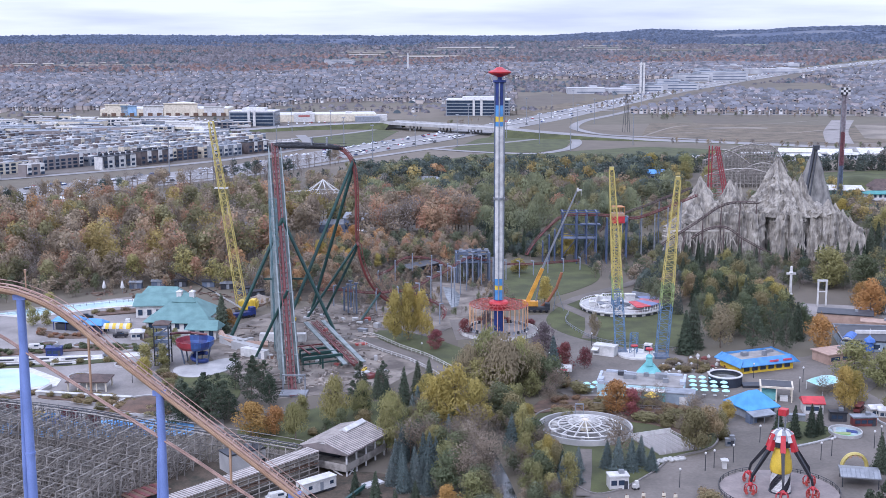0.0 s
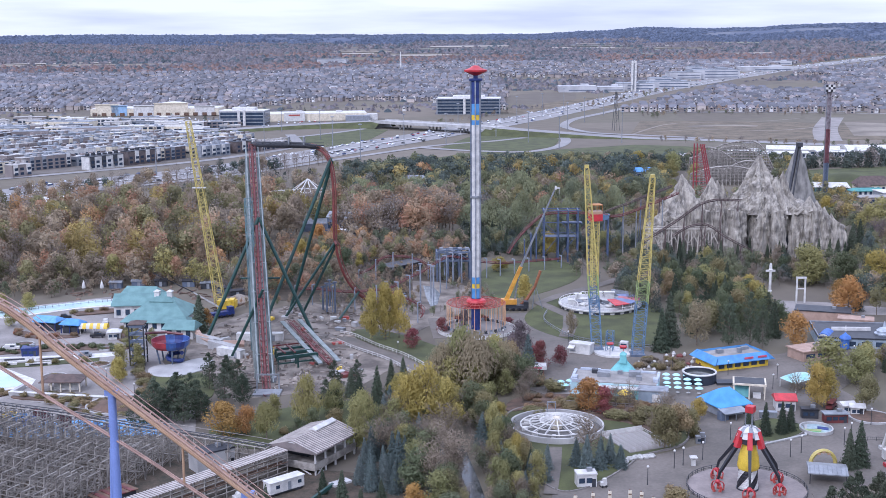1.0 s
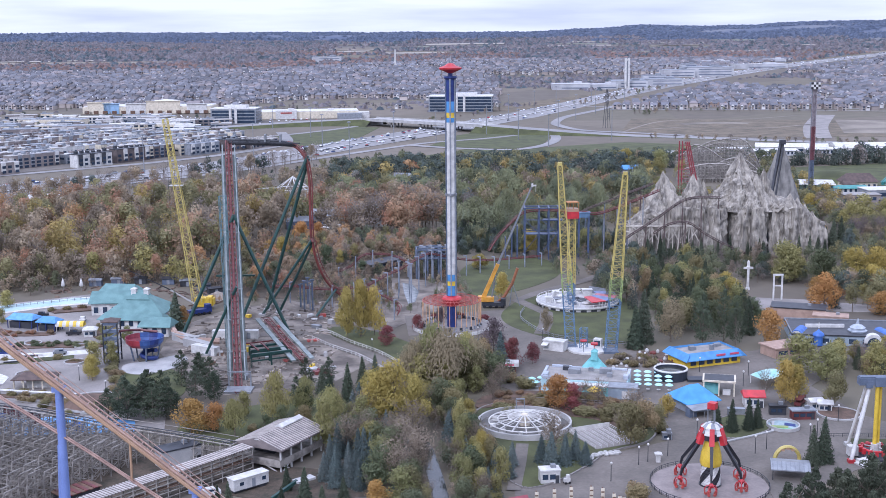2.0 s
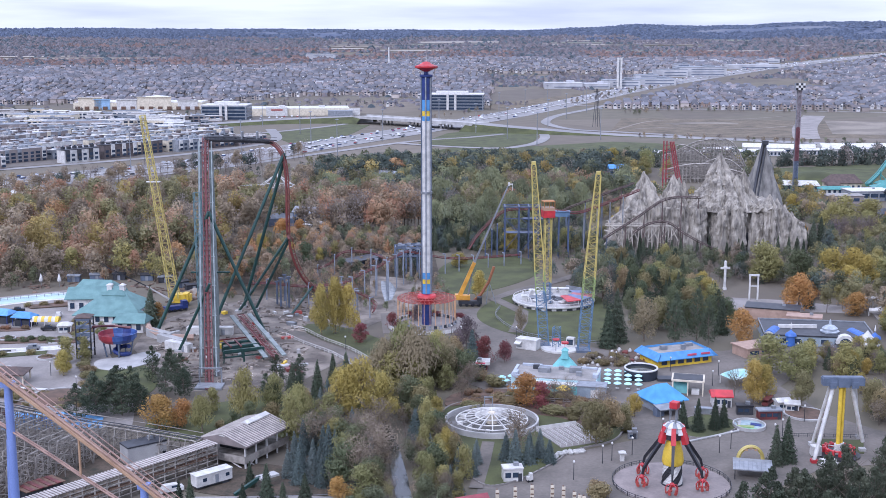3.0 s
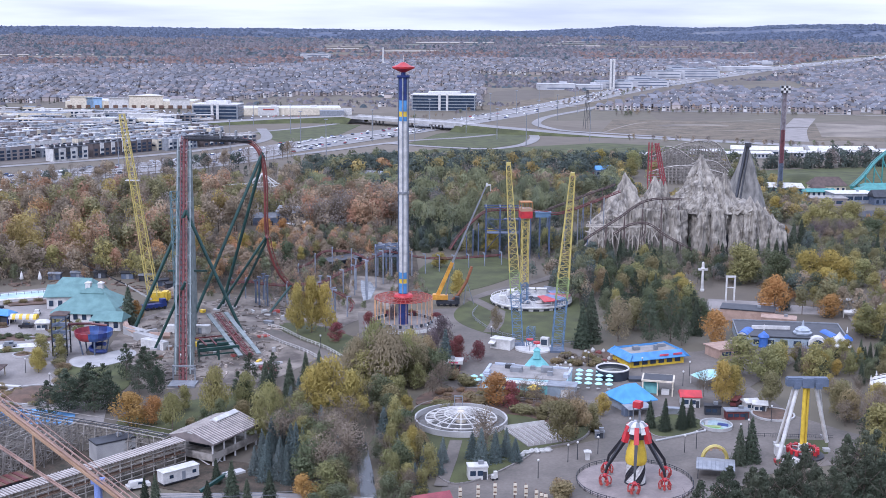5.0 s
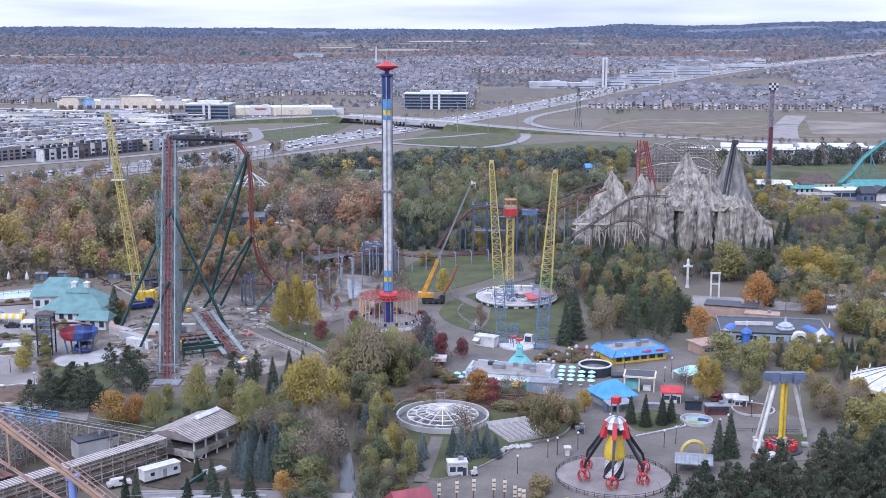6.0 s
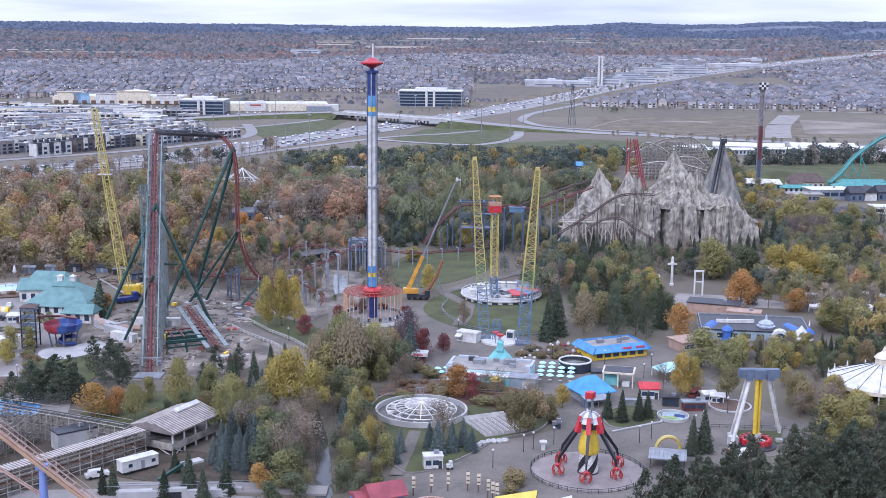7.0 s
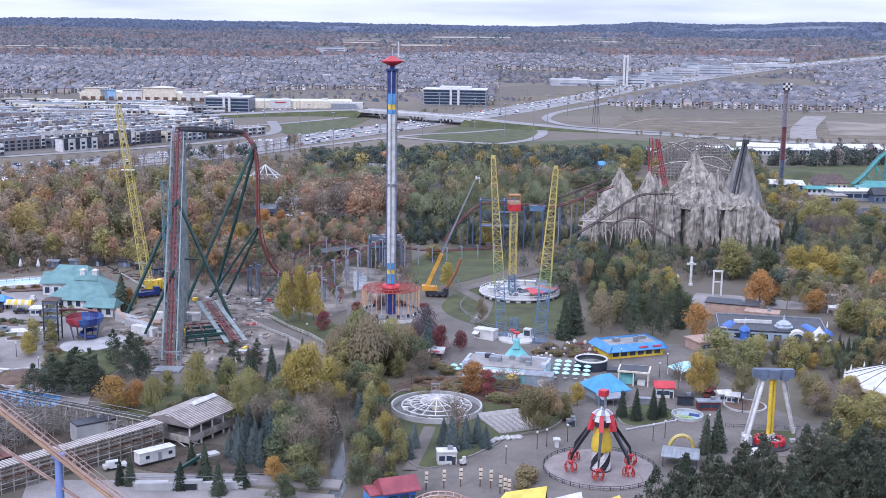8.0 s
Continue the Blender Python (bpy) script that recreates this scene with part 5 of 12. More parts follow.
for k in range(40):
    x, y, r = rs.uniform(54.5, 73), rs.uniform(365, 377), rs.uniform(0.25, 0.6)
    stone = thing("garden_stone", x, y, 0.0, rs.uniform(0, 360), "pale weathered stone in the planted garden", "stone", "garden stones")
    part("stone", Shape().lathe([(0.05, 0), (r, 0.02), (r * 1.1, r * 0.5), (r * 0.8, r * rs.uniform(0.8, 1.2)), (0.05, r * rs.uniform(1.2, 1.6))], 6), M_palestone, stone)
wood("carousel_wood", scatter([(172, 340), (182, 366), (168, 390), (176, 410), (226, 420), (220, 330), (200, 310), (182, 322)], 8.4, 11),
     [("conifer", L_dark, 2.6), ("leafy", L_olive, 3), ("leafy", L_green, 3), ("sparse", L_grey, 1.2), ("leafy", L_gold, 1.2)], (11, 16), "mixed trees round the carousel tent", 12)
wood("tree_line_north", scatter([(-105, 872), (-60, 925), (0, 950), (150, 966), (262, 958), (242, 930), (20, 915), (-40, 900)], 8, 17),
     [("far_conifer", L_dark, 2), ("far_leafy", L_darkleaf, 4), ("far_leafy", L_green, 2), ("far_leafy", L_brown, 1), ("far_leafy", L_olive, 0.8)], (10.5, 15.5), "dark tree belt at the park edge", 18)
wood("tree_row_east", scatter([(255, 930), (255, 950), (420, 990), (420, 965)], 6.5, 19), [("far_conifer", L_dark, 3), ("far_leafy", L_darkleaf, 2), ("far_leafy", L_grey, 0.6)], (11, 18), "straight row of dark spruces", 20)
wood("west_bank_trees", scatter([(-60, 360), (-60, 372), (-40, 380), (-40, 362)], 9, 21), [("sparse", L_grey, 1)], (3, 4), "scrub at the edge of the works", 22)
wood("water_park_trees", scatter([(-240, 455), (-240, 486), (-150, 500), (-150, 482), (-186, 462)], 7, 23), [("bush", L_green, 1), ("bush", L_brown, 2)], (7, 10), "trees behind the water park", 24)


wood("field_trees", scatter([(215, 1560), (285, 1590), (470, 1556), (470, 1530), (285, 1562), (218, 1500)], 14, 65) + scatter([(150, 1700), (330, 2040), (350, 2030), (172, 1690)], 16, 66) + scatter([(180, 1195), (300, 1150), (420, 1100), (420, 1085), (300, 1132), (176, 1180)], 11, 67) + scatter([(-40, 1400), (60, 1600), (50, 1610), (-52, 1408)], 16, 68),
     [("far_leafy", L_brown, 2), ("far_leafy", L_green, 1), ("far_leafy", L_grey, 2)], (5, 8), "thin rows of trees along field edges and roads", 69)
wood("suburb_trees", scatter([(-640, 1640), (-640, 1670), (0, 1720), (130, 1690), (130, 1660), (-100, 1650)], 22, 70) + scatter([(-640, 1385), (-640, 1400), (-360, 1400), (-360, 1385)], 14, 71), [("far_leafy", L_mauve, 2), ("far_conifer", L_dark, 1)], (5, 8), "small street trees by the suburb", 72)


# ---- far land ----
def near_motorway(x, y, gap):
    for i in range(len(FWY) - 1):
        (x1, y1), (x2, y2) = FWY[i], FWY[i + 1]
        dx, dy = x2 - x1, y2 - y1
        t = max(0, min(1, ((x - x1) * dx + (y - y1) * dy) / (dx * dx + dy * dy)))
        if math.hypot(x - x1 - t * dx, y - y1 - t * dy) < gap:
            return True
    return False


def farm_fields():
    """Stubble, hay and ploughed fields between the far woods, each lying on the slope."""
    rs = np.random.default_rng(33)
    out = []
    bands = [(2960, 3060, -22, -13.5), (3080, 3120, -21, -16), (3420, 3470, -12, -7)]
    for r0 in (3290, 3400, 3520, 3650, 3790, 3930):
        az = -9.0 + rs.uniform(0, 3)
        while az < 23:
            wide = rs.uniform(1.4, 4.2)
            if rs.uniform() < (0.62 if r0 < 3800 else 0.3):
                bands.append((r0, r0 + rs.uniform(34, 90), az, az + wide))
            az += wide + rs.uniform(0.3, 2.4)
    for i, (r0, r1, a0, a1) in enumerate(bands):
        n, vs, fs = 8, [], []
        skew = rs.uniform(-30, 30)
        for j in range(3):
            for k in range(n + 1):
                a, r = radians(a0 + (a1 - a0) * k / n), r0 + (r1 - r0) * j / 2 + skew * k / n
                x, y = r * math.sin(a), r * math.cos(a)
                vs.append((x, y, hill(x, y) + 1.2))
        for j in range(2):
            for k in range(n):
                fs.append((j * (n + 1) + k, j * (n + 1) + k + 1, (j + 1) * (n + 1) + k + 1, (j + 1) * (n + 1) + k))
        solid("farm_field", Shape().add(vs, fs), (M_sand, M_stubble, M_farmgreen, M_stubble)[i % 4], "pale stubble field between far woods", "field", kind="structure")
        out.append((r0 - 8, r1 + 8, a0 - 0.1, a1 + 0.1, skew))
    return out


M_stubble = surface("pale_stubble", lin(158, 150, 140), lin(128, 122, 114), scale=0.01, fine=0.1, rough=0.95, world_space=True)
M_farmgreen = surface("dull_pasture", lin(118, 120, 106), lin(100, 102, 92), scale=0.01, fine=0.1, rough=0.95, world_space=True)
FIELDS = farm_fields()


def far_woods():
    """Tree belts and woods out to the ridge as rough clumps."""
    rs = np.random.default_rng(31)
    verts, faces, mats = [], [], []
    unit = np.array([(0, 0, 1.0), (.55, .3, .72), (-.5, .4, .7), (1, 0, .1), (.3, .95, .0), (-.8, .6, .1), (-.8, -.6, .0), (.3, -.95, .1)])
    ring = [(0, 1, 2), (0, 2, 6), (0, 7, 1), (0, 6, 7), (1, 3, 4), (1, 4, 2), (2, 4, 5), (2, 5, 6), (1, 7, 3)]
    count = 0
    while count < 34000:
        azd = rs.uniform(-24.5, 24.5)
        az = radians(azd)
        r = 1560 + 3120 * rs.uniform(0, 1) ** 0.7
        x, y = r * math.sin(az), r * math.cos(az)
        belt = noise.noise((x * 0.0016, y * 0.006, 0.3)) + 0.45 * noise.noise((x * 0.006, y * 0.014, 4.3))
        edge = 2650 + 300 * min(1.0, max(0.0, (azd + 9) / 9)) + 60 * noise.noise((azd * 0.3, 1.0, 5.0))
        rust = (edge < r < edge + 330 and noise.noise((x * 0.0035, y * 0.002, 6.6)) > -0.12) or (azd < -4 and 3260 < r < 3650 and noise.noise((x * 0.002, y * 0.003, 2.6)) > 0)
        if r < edge:
            level = 0.34
        elif r < edge + 330:
            level = -0.6
        elif r < 3950:
            level = -0.55 if azd < -6 else -0.1
        else:
            level = -0.32
        if belt < level and rs.uniform() > (0.22 if r < edge else 0.03):
            continue
        if any(a0 < azd < a1 and r0 < r - skew * (azd - a0) / (a1 - a0) < r1 for r0, r1, a0, a1, skew in FIELDS):
            continue
        if near_motorway(x, y, 60) or (130 < x < 640 and 1150 < y < 1640) or (60 < x < 620 and 1480 < y < 2330 and belt < 0.3) or (r < 1720 and x < 70 and (y < 1560 or rs.uniform() < 0.3)) or (-510 < x < -310 and y < 1660):
            continue
        s = rs.uniform(3.0, 6.0) * (0.75 if r < edge else 1.15)
        o = len(verts)
        slim = rs.uniform(1.1, 1.7)
        q = unit * (1 + rs.uniform(-.3, .3, (8, 3))) * np.array([s * slim, s * slim, s * rs.uniform(1.0, 1.5) * (0.7 if r > 4200 else 1.0)]) + np.array([x, y, hill(x, y) - 0.3])
        verts.extend(map(tuple, q))
        faces.extend(tuple(o + k for k in f) for f in ring)
        pick = rs.uniform()
        # slot 1, past about 4 km, carries the bluest painted haze
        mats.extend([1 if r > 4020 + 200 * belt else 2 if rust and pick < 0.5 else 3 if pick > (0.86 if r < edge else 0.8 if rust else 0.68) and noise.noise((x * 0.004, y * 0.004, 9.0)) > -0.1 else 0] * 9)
        count += 1
    me = bpy.data.meshes.new("far_woods")
    me.from_pydata(verts, [], faces)
    me.polygons.foreach_set("material_index", mats)
    for m in (L_mauve, L_hill_haze, L_rustfar, L_fardark):
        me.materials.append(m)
    tagged(new("far_woods", me), "bare mauve and rust woods, tinted for haze, out to the hills", "woods", kind="stuff")


far_woods()
M_brick = surface("suburb_brick", lin(176, 166, 160), lin(136, 126, 120), scale=0.02, by_island=0.7, world_space=True)
M_trim = surface("suburb_white_trim", lin(208, 206, 204), lin(188, 186, 184), by_island=0.4)
M_shingle = surface("suburb_shingles", lin(106, 106, 112), lin(86, 86, 92), scale=0.02, by_island=0.8, world_space=True)
M_shinglebrown = surface("suburb_brown_shingles", lin(122, 114, 114), lin(98, 94, 96), scale=0.02, by_island=0.7, world_space=True)


def house_at(s, x, y, z, turn, a, b, h, rise, rs):
    """Two-storey house: brick walls, hipped or gabled roof, a pale front gable and dark windows."""
    k, n_ = math.cos(radians(turn)), math.sin(radians(turn))

    def at(u, w):
        return x + u * k - w * n_, y + u * n_ + w * k
    s.now = 0
    s.box(x, y, z - 2, a, b, h + 2, turn)
    s.now = 1 if rs.uniform() < 0.7 else 4
    s.roof(x, y, z + h, a + 0.9, b + 0.9, rise, turn, a * (0.3 if rs.uniform() < 0.6 else 0.05))
    side = 1 if rs.uniform() < 0.5 else -1
    gx, gy = at(side * a * 0.24, -b / 2 - 0.6)
    s.roof(gx, gy, z + h - 0.6, b * 0.5, a * 0.46, rise * 0.75, turn + 90, 0.2)
    s.now = 2 if rs.uniform() < 0.5 else 0
    s.box(gx, gy, z - 1, a * 0.42, 1.6, h + 0.6, turn)
    fx, fy = at(side * a * 0.24, -b / 2 - 0.6 - b * 0.25)
    s.roof(fx, fy, z + h - 0.6, 0.5, a * 0.40, rise * 0.66, turn + 90, 0.05)
    s.now = 3
    for u, w, wz in ((-side * a * 0.22, -b / 2 - 0.1, 3.6), (side * a * 0.24, -b / 2 - 1.45, 3.6), (-side * a * 0.22, -b / 2 - 0.1, 0.6)):
        wx, wy = at(u, w)
        s.box(wx, wy, z + wz, a * 0.24, 0.2, 1.7, turn)


def suburb():
    rs = np.random.default_rng(41)
    s, streets = Shape(), Shape()
    for row in range(56):
        y0 = 1500 + row * 31
        last = None
        for col in range(-85, 85):
            x0 = col * 13.0
            g = radians(-8 + 16 * noise.noise((x0 * 0.0018, y0 * 0.002, 7.7)))
            x = x0 * math.cos(g) - (y0 - 2000) * math.sin(g) * 0.6
            y = y0 + x0 * math.sin(g)
            r, az = math.hypot(x, y), math.degrees(math.atan2(x, y))
            edge = 2640 + 300 * min(1.0, max(0.0, (az + 9) / 9))
            open_land = near_motorway(x, y, 75) or (60 < x < 640 and 1480 < y < 2400 and x - (y - 1500) * 0.49 < 130) or (-640 < x < 70 and y < 1660)
            if r < 1640 or r > edge or abs(az) > 25 or noise.noise((x * 0.0022, y * 0.0022, 1.7)) > 0.46 or open_land:
                last = None
                continue
            if row % 2 and last:
                dx, dy = x - last[0], y - last[1]
                q = math.hypot(dx, dy)
                if q < 40:
                    streets.add([(px + sx * -dy / q * 4, py + sx * dx / q * 4 - 14, hill(px, py - 14) + 0.35) for px, py in (last, (x, y)) for sx in (-1, 1)], [(0, 2, 3, 1)])
            last = (x, y)
            if rs.uniform() < 0.09:
                continue
            jx, jy = x + rs.uniform(-1.5, 1.5), y + rs.uniform(-2, 2)
            house_at(s, jx, jy, hill(jx, jy), math.degrees(g) + rs.uniform(-6, 6) + (180 if row % 2 == 0 and rs.uniform() < 0.5 else 0), rs.uniform(9.0, 11.5), rs.uniform(9, 12), rs.uniform(4.8, 6.2), rs.uniform(2.8, 4.2), rs)
    solid("suburb_houses", s, (M_brick, M_shingle, M_trim, M_glass, M_shinglebrown), "sea of grey-roofed brick suburban houses", "houses", kind="stuff")
    solid("suburb_streets", streets, M_road, "pale residential streets between the houses", "road", kind="structure")


suburb()


M_housebrick = surface("brown_house_brick", lin(158, 140, 128), lin(132, 118, 108), scale=0.1, by_object=0.5)


def detached_house(x, y, turn, a, b, h):
    top = thing("house", x, y, hill(x, y), turn, "tan brick detached house with a grey hipped roof", "house", "houses along the field")
    part("wall", Shape().box(0, 0, -1, a, b, h + 1), M_housebrick, top)
    part("roof", Shape().roof(0, 0, h, a + 1, b + 1, 5.0, 0, 3.4), M_shingle, top)
    part("gable", Shape().box(a * 0.22, -b / 2 - 0.8, -1, a * 0.4, 1.8, h + 1).roof(a * 0.22, -b / 2 - 0.2, h, 4.4, a * 0.44, 2.6, 90), M_housebrick, top)
    for wx in (-a * 0.3, -a * 0.08):
        for wz in (1.0, 3.8):
            part("window", Shape().box(wx, -b / 2 - 0.05, wz, 1.3, 0.14, 1.5), M_glass, top)
    part("garage_door", Shape().box(a * 0.22, -b / 2 - 1.75, 0, a * 0.3, 0.12, 2.3), M_grey, top)


hr = np.random.default_rng(43)
for i in range(24):
    t = i / 23
    if i % 6 == 5:
        continue
    detached_house(258 + 232 * t + hr.uniform(-1, 1), 1672 - 58 * t + hr.uniform(-3, 3), -14 + hr.uniform(-3, 3), hr.uniform(9.5, 11.5), hr.uniform(9, 11), hr.uniform(4.6, 5.4))


# ---- town: row houses, shops and offices ----
M_roofpale = surface("pale_gravel_roof", lin(176, 172, 168), lin(150, 147, 144))
M_townbrick = surface("town_house_brick", lin(150, 140, 136), lin(128, 120, 118), scale=0.05, by_object=0.5)


WALLS = [M_townbrick, M_cream, M_grey, surface("town_dark_brick", lin(104, 94, 92), lin(84, 76, 76), by_object=0.3), M_white]


def town_block(x, y, turn, units, kind, rs):
    """A block of town houses; kind picks walls, roof and bays."""
    top = thing("row_house_block", x, y, 0, turn, ("long brown brick town house block with balconies", "pale stucco town house block with flat roofs", "grey panel town house block with bays", "dark brick town house block with white bays", "white town house block with flat roofs")[kind], "row houses", "town house rows")
    w, h = units * 5.6, rs.uniform(7.5, 11.5)
    part("wall", Shape().box(0, 0, 0, w, 10, h), WALLS[kind], top)
    roof = Shape().box(0, 0, h, w + 0.5, 10.5, 0.5)
    for i in range(units):
        roof.box(-w / 2 + 5.6 * (i + 0.5) + 1, 2, h + 0.5, 2.2, 2.8, rs.uniform(1.0, 2.4))
    part("roof", roof, (M_roofpale, M_white, M_grey, M_roofpale, M_dark)[int(rs.integers(0, 5))], top)
    for i in range(units):
        cx = -w / 2 + 5.6 * (i + 0.5)
        if i % 2 == kind % 2:
            part("bay", Shape().box(cx, -5.5, 2.8, 3.4, 1.2, h - 2.4), M_white if kind != 4 else M_dark, top)
        for wz in (1.6, 5.2):
            part("window", Shape().box(cx, -5.1 if i % 2 != kind % 2 else -6.15, wz, 3.0, 0.2, 2.0), M_glass, top)


tr = np.random.default_rng(47)
for row in range(9):
    for col in range(9):
        u, v = -170 + 38 * col + tr.uniform(-4, 4), 24 * row + tr.uniform(-3, 3)
        x = -262 + u * 0.60 - v * 0.72
        y = 1010 + u * 0.80 + v * 0.60
        if y > 1230 or x < -560 or row > 0 or tr.uniform() < 0.12:
            continue
        town_block(x, y, 53 + tr.uniform(-1.5, 1.5), int(tr.integers(3, 7)), int(tr.integers(0, 5)), tr)
for i, (x, y, a, b, h) in enumerate([(-470, 1010, 40, 22, 12), (-500, 1150, 60, 26, 16), (-430, 1180, 34, 22, 14), (-380, 1150, 44, 22, 9), (-560, 1060, 40, 30, 8), (-560, 1200, 46, 24, 15),
                                     (-350, 1235, 52, 20, 7), (-300, 1265, 44, 18, 6), (-410, 1320, 70, 22, 7), (-330, 1345, 64, 18, 6), (-520, 1330, 60, 26, 8), (-250, 1230, 40, 16, 6), (-480, 1420, 80, 24, 7)]):
    top = thing("shop_block", x, y, 0, 12 * (i % 3) - 8, "plain pale commercial block with a flat roof", "building", "commercial blocks")
    part("wall", Shape().box(0, 0, 0, a, b, h), (M_cream, M_grey, M_townbrick)[i % 3], top)
    part("roof", Shape().box(0, 0, h, a - 0.8, b - 0.8, 0.5).box(a * 0.2, 0, h + 0.5, 5, 4, 2).box(-a * 0.25, 2, h + 0.5, 4, 4, 1.5), M_white if i % 2 else M_grey, top)
    for k in range(int(a // 12)):
        for wz in range(1 + (h > 10) * 2):
            part("window", Shape().box(-a / 2 + 6 + 12 * k, -b / 2 - 0.1, 1 + wz * 4, 9, 0.3, 2.4), M_glass, top)


M_paleblue = surface("pale_blue_panel", lin(150, 180, 210), lin(130, 160, 190), rough=0.3)


def terraces():
    """Long close rows of flat-roofed town houses filling the quarter, unit by unit."""
    rs = np.random.default_rng(49)
    s = Shape()
    quarter = [(-700, 800), (-640, 1210), (-330, 1235), (-215, 1200), (-196, 1090), (-350, 925), (-560, 700)]
    for row in range(13):
        v = 25.0 * row - 16
        h, wall = rs.uniform(8.5, 11), 0
        for col in range(76):
            u = -260 + 5.6 * col
            x, y = -262 + u * 0.60 - v * 0.72, 1010 + u * 0.80 + v * 0.60
            if col % 9 == 0:
                h, wall = rs.uniform(8.0, 11.5), int(rs.choice([0, 0, 1, 3, 5, 6]))
            if col % 9 == 8 and rs.uniform() < 0.75 or not inside(x, y, quarter) or rs.uniform() < 0.02:
                continue
            low = x < -470 and y < 1120 and rs.uniform() < 0.8
            hh = 5.0 if low else h + rs.uniform(-0.4, 0.4)
            s.now = wall
            s.box(x, y, 0, 5.6, 10.5, hh, 53)
            if low:
                s.now = 4
                s.roof(x, y, hh, 11.5, 6.2, 3.0, 143, 1.5)
                continue
            s.now = int(rs.choice([1, 3, 3, 7]))
            s.box(x, y, hh, 5.75, 10.7, 0.5, 53)
            s.now = int(rs.choice([3, 3, 6, 0]))
            if rs.uniform() < 0.55:
                s.box(x + 0.8 * rs.uniform(-3, 1), y - 0.6 * 0.5, hh + 0.5, 2.6, 3.2, rs.uniform(1.0, 2.5), 53)
            bay = col % 2 == 0
            fx, fy = (0.8 * 5.7, -0.6 * 5.7) if bay else (0.8 * 5.3, -0.6 * 5.3)
            if bay:
                s.now = int(rs.choice([1, 3, 5, wall]))
                s.box(x + 0.8 * 5.0, y - 0.6 * 5.0, 2.4, 3.6, 1.3, hh - 2.0, 53)
            s.now = 2
            for z in (0.6, 3.5, 6.4):
                if z + 2.2 < hh:
                    s.box(x + fx, y + fy, z, 2.9 if bay else 3.8, 0.25, 1.9, 53)
            s.box(x - 0.6 * 2.85, y - 0.8 * 2.85, 3.6, 0.2, 6.0, 1.6, 53)
    for i in range(150):
        x, y = rs.uniform(-660, -170), rs.uniform(1235, 1500)
        if not inside(x, y, [(-660, 1235), (-660, 1540), (-340, 1570), (-330, 1420), (-250, 1400), (-300, 1290), (-380, 1245)]):
            continue
        a, b, h = rs.uniform(12, 38), rs.uniform(8, 16), rs.uniform(3.5, 9)
        s.now = int(rs.choice([0, 1, 3, 5]))
        s.box(x, y, 0, a, b, h, 8)
        s.now = int(rs.choice([1, 3, 7]))
        s.box(x, y, h, a + 0.6, b + 0.6, 0.6, 8)
        s.box(x + a * rs.uniform(-.3, .3), y, h + 0.6, 4, 3, 1.6, 8)
        s.now = 2
        for k in range(int(a // 6)):
            for z in (0.8, 4.4):
                if z + 2 < h:
                    s.box(x - a / 2 + 3 + 6 * k, y - b / 2 - 0.1 + 0.14 * (-a / 2 + 3 + 6 * k), z, 4.2, 0.4, 2.0, 8)
    solid("town_terraces", s, (M_townbrick, M_white, M_glass, M_grey, M_shingle, M_cream, WALLS[3], M_roofpale), "close rows of white and brown town houses and shops", "houses", kind="stuff")


terraces()
wood("town_trees", scatter([(-660, 860), (-620, 1210), (-330, 1235), (-215, 1190), (-350, 925), (-560, 730)], 38, 151) + scatter([(-640, 1240), (-640, 1540), (-340, 1560), (-260, 1400), (-250, 1240)], 34, 152),
     [("far_leafy", L_brown, 2), ("far_leafy", L_darkleaf, 2), ("far_conifer", L_dark, 1), ("far_leafy", L_grey, 3)], (5, 9), "small street and yard trees among the town houses", 154)
wood("motorway_bank_trees", scatter([(-330, 700), (-262, 802), (-204, 866), (-166, 906), (-118, 1008), (-108, 1000), (-150, 890), (-196, 848), (-252, 784), (-318, 690)], 9, 155),
     [("sparse", L_grey, 4), ("leafy", L_brown, 1.5), ("leafy", L_darkleaf, 1)], (11, 17), "tall bare trees on the bank of the motorway", 156)


def mall():
    top = thing("shopping_centre", -413, 1610, hill(-413, 1610), 2, "cream shopping centre with stepped parapets and white roof", "building")
    part("wall", Shape().box(0, 0, 0, 168, 52, 9), M_cream, top)
    part("roof", Shape().box(0, 2, 9, 166, 50, 0.8), M_white, top)
    for cx, w, h, m in ((-62, 30, 15, M_cream), (-46, 20, 13, M_paleblue), (-14, 26, 13, M_white), (22, 44, 16, M_cream), (66, 26, 12, M_white)):
        part("parapet", Shape().box(cx, -25.5, 0, w, 3, h).box(cx, -26.0, h, w + 1.5, 4.5, 0.8), m, top)
    part("rotunda", Shape().lathe([(17, 9), (17, 15), (15, 16.5), (0.3, 18)], 20, 22, -6), M_white, top)
    for k in range(14):
        part("arch", Shape().box(-78 + 12 * k, -27.4, 0.2, 6, 0.5, 4), M_brownwood, top)
    top = thing("superstore", -192, 1522, 0, 8, "long cream and red superstore with a white roof", "building")
    part("wall", Shape().box(0, 0, 0, 128, 46, 9), M_cream, top)
    part("roof", Shape().box(0, 0, 9, 127, 45, 0.6).box(-20, 4, 9.6, 8, 5, 2).box(30, -4, 9.6, 8, 5, 2), M_white, top)
    part("entrance", Shape().box(-26, -24, 0, 26, 4, 11), M_white, top)
    part("sign_band", Shape().box(-26, -26.2, 7, 14, 0.4, 1.6), M_orange_red, top)
    part("wing", Shape().box(52, -30, 0, 30, 16, 7), M_grey, top)
    part("loading_bay", Shape().box(70, -20, 0, 14, 12, 8), M_white, top)


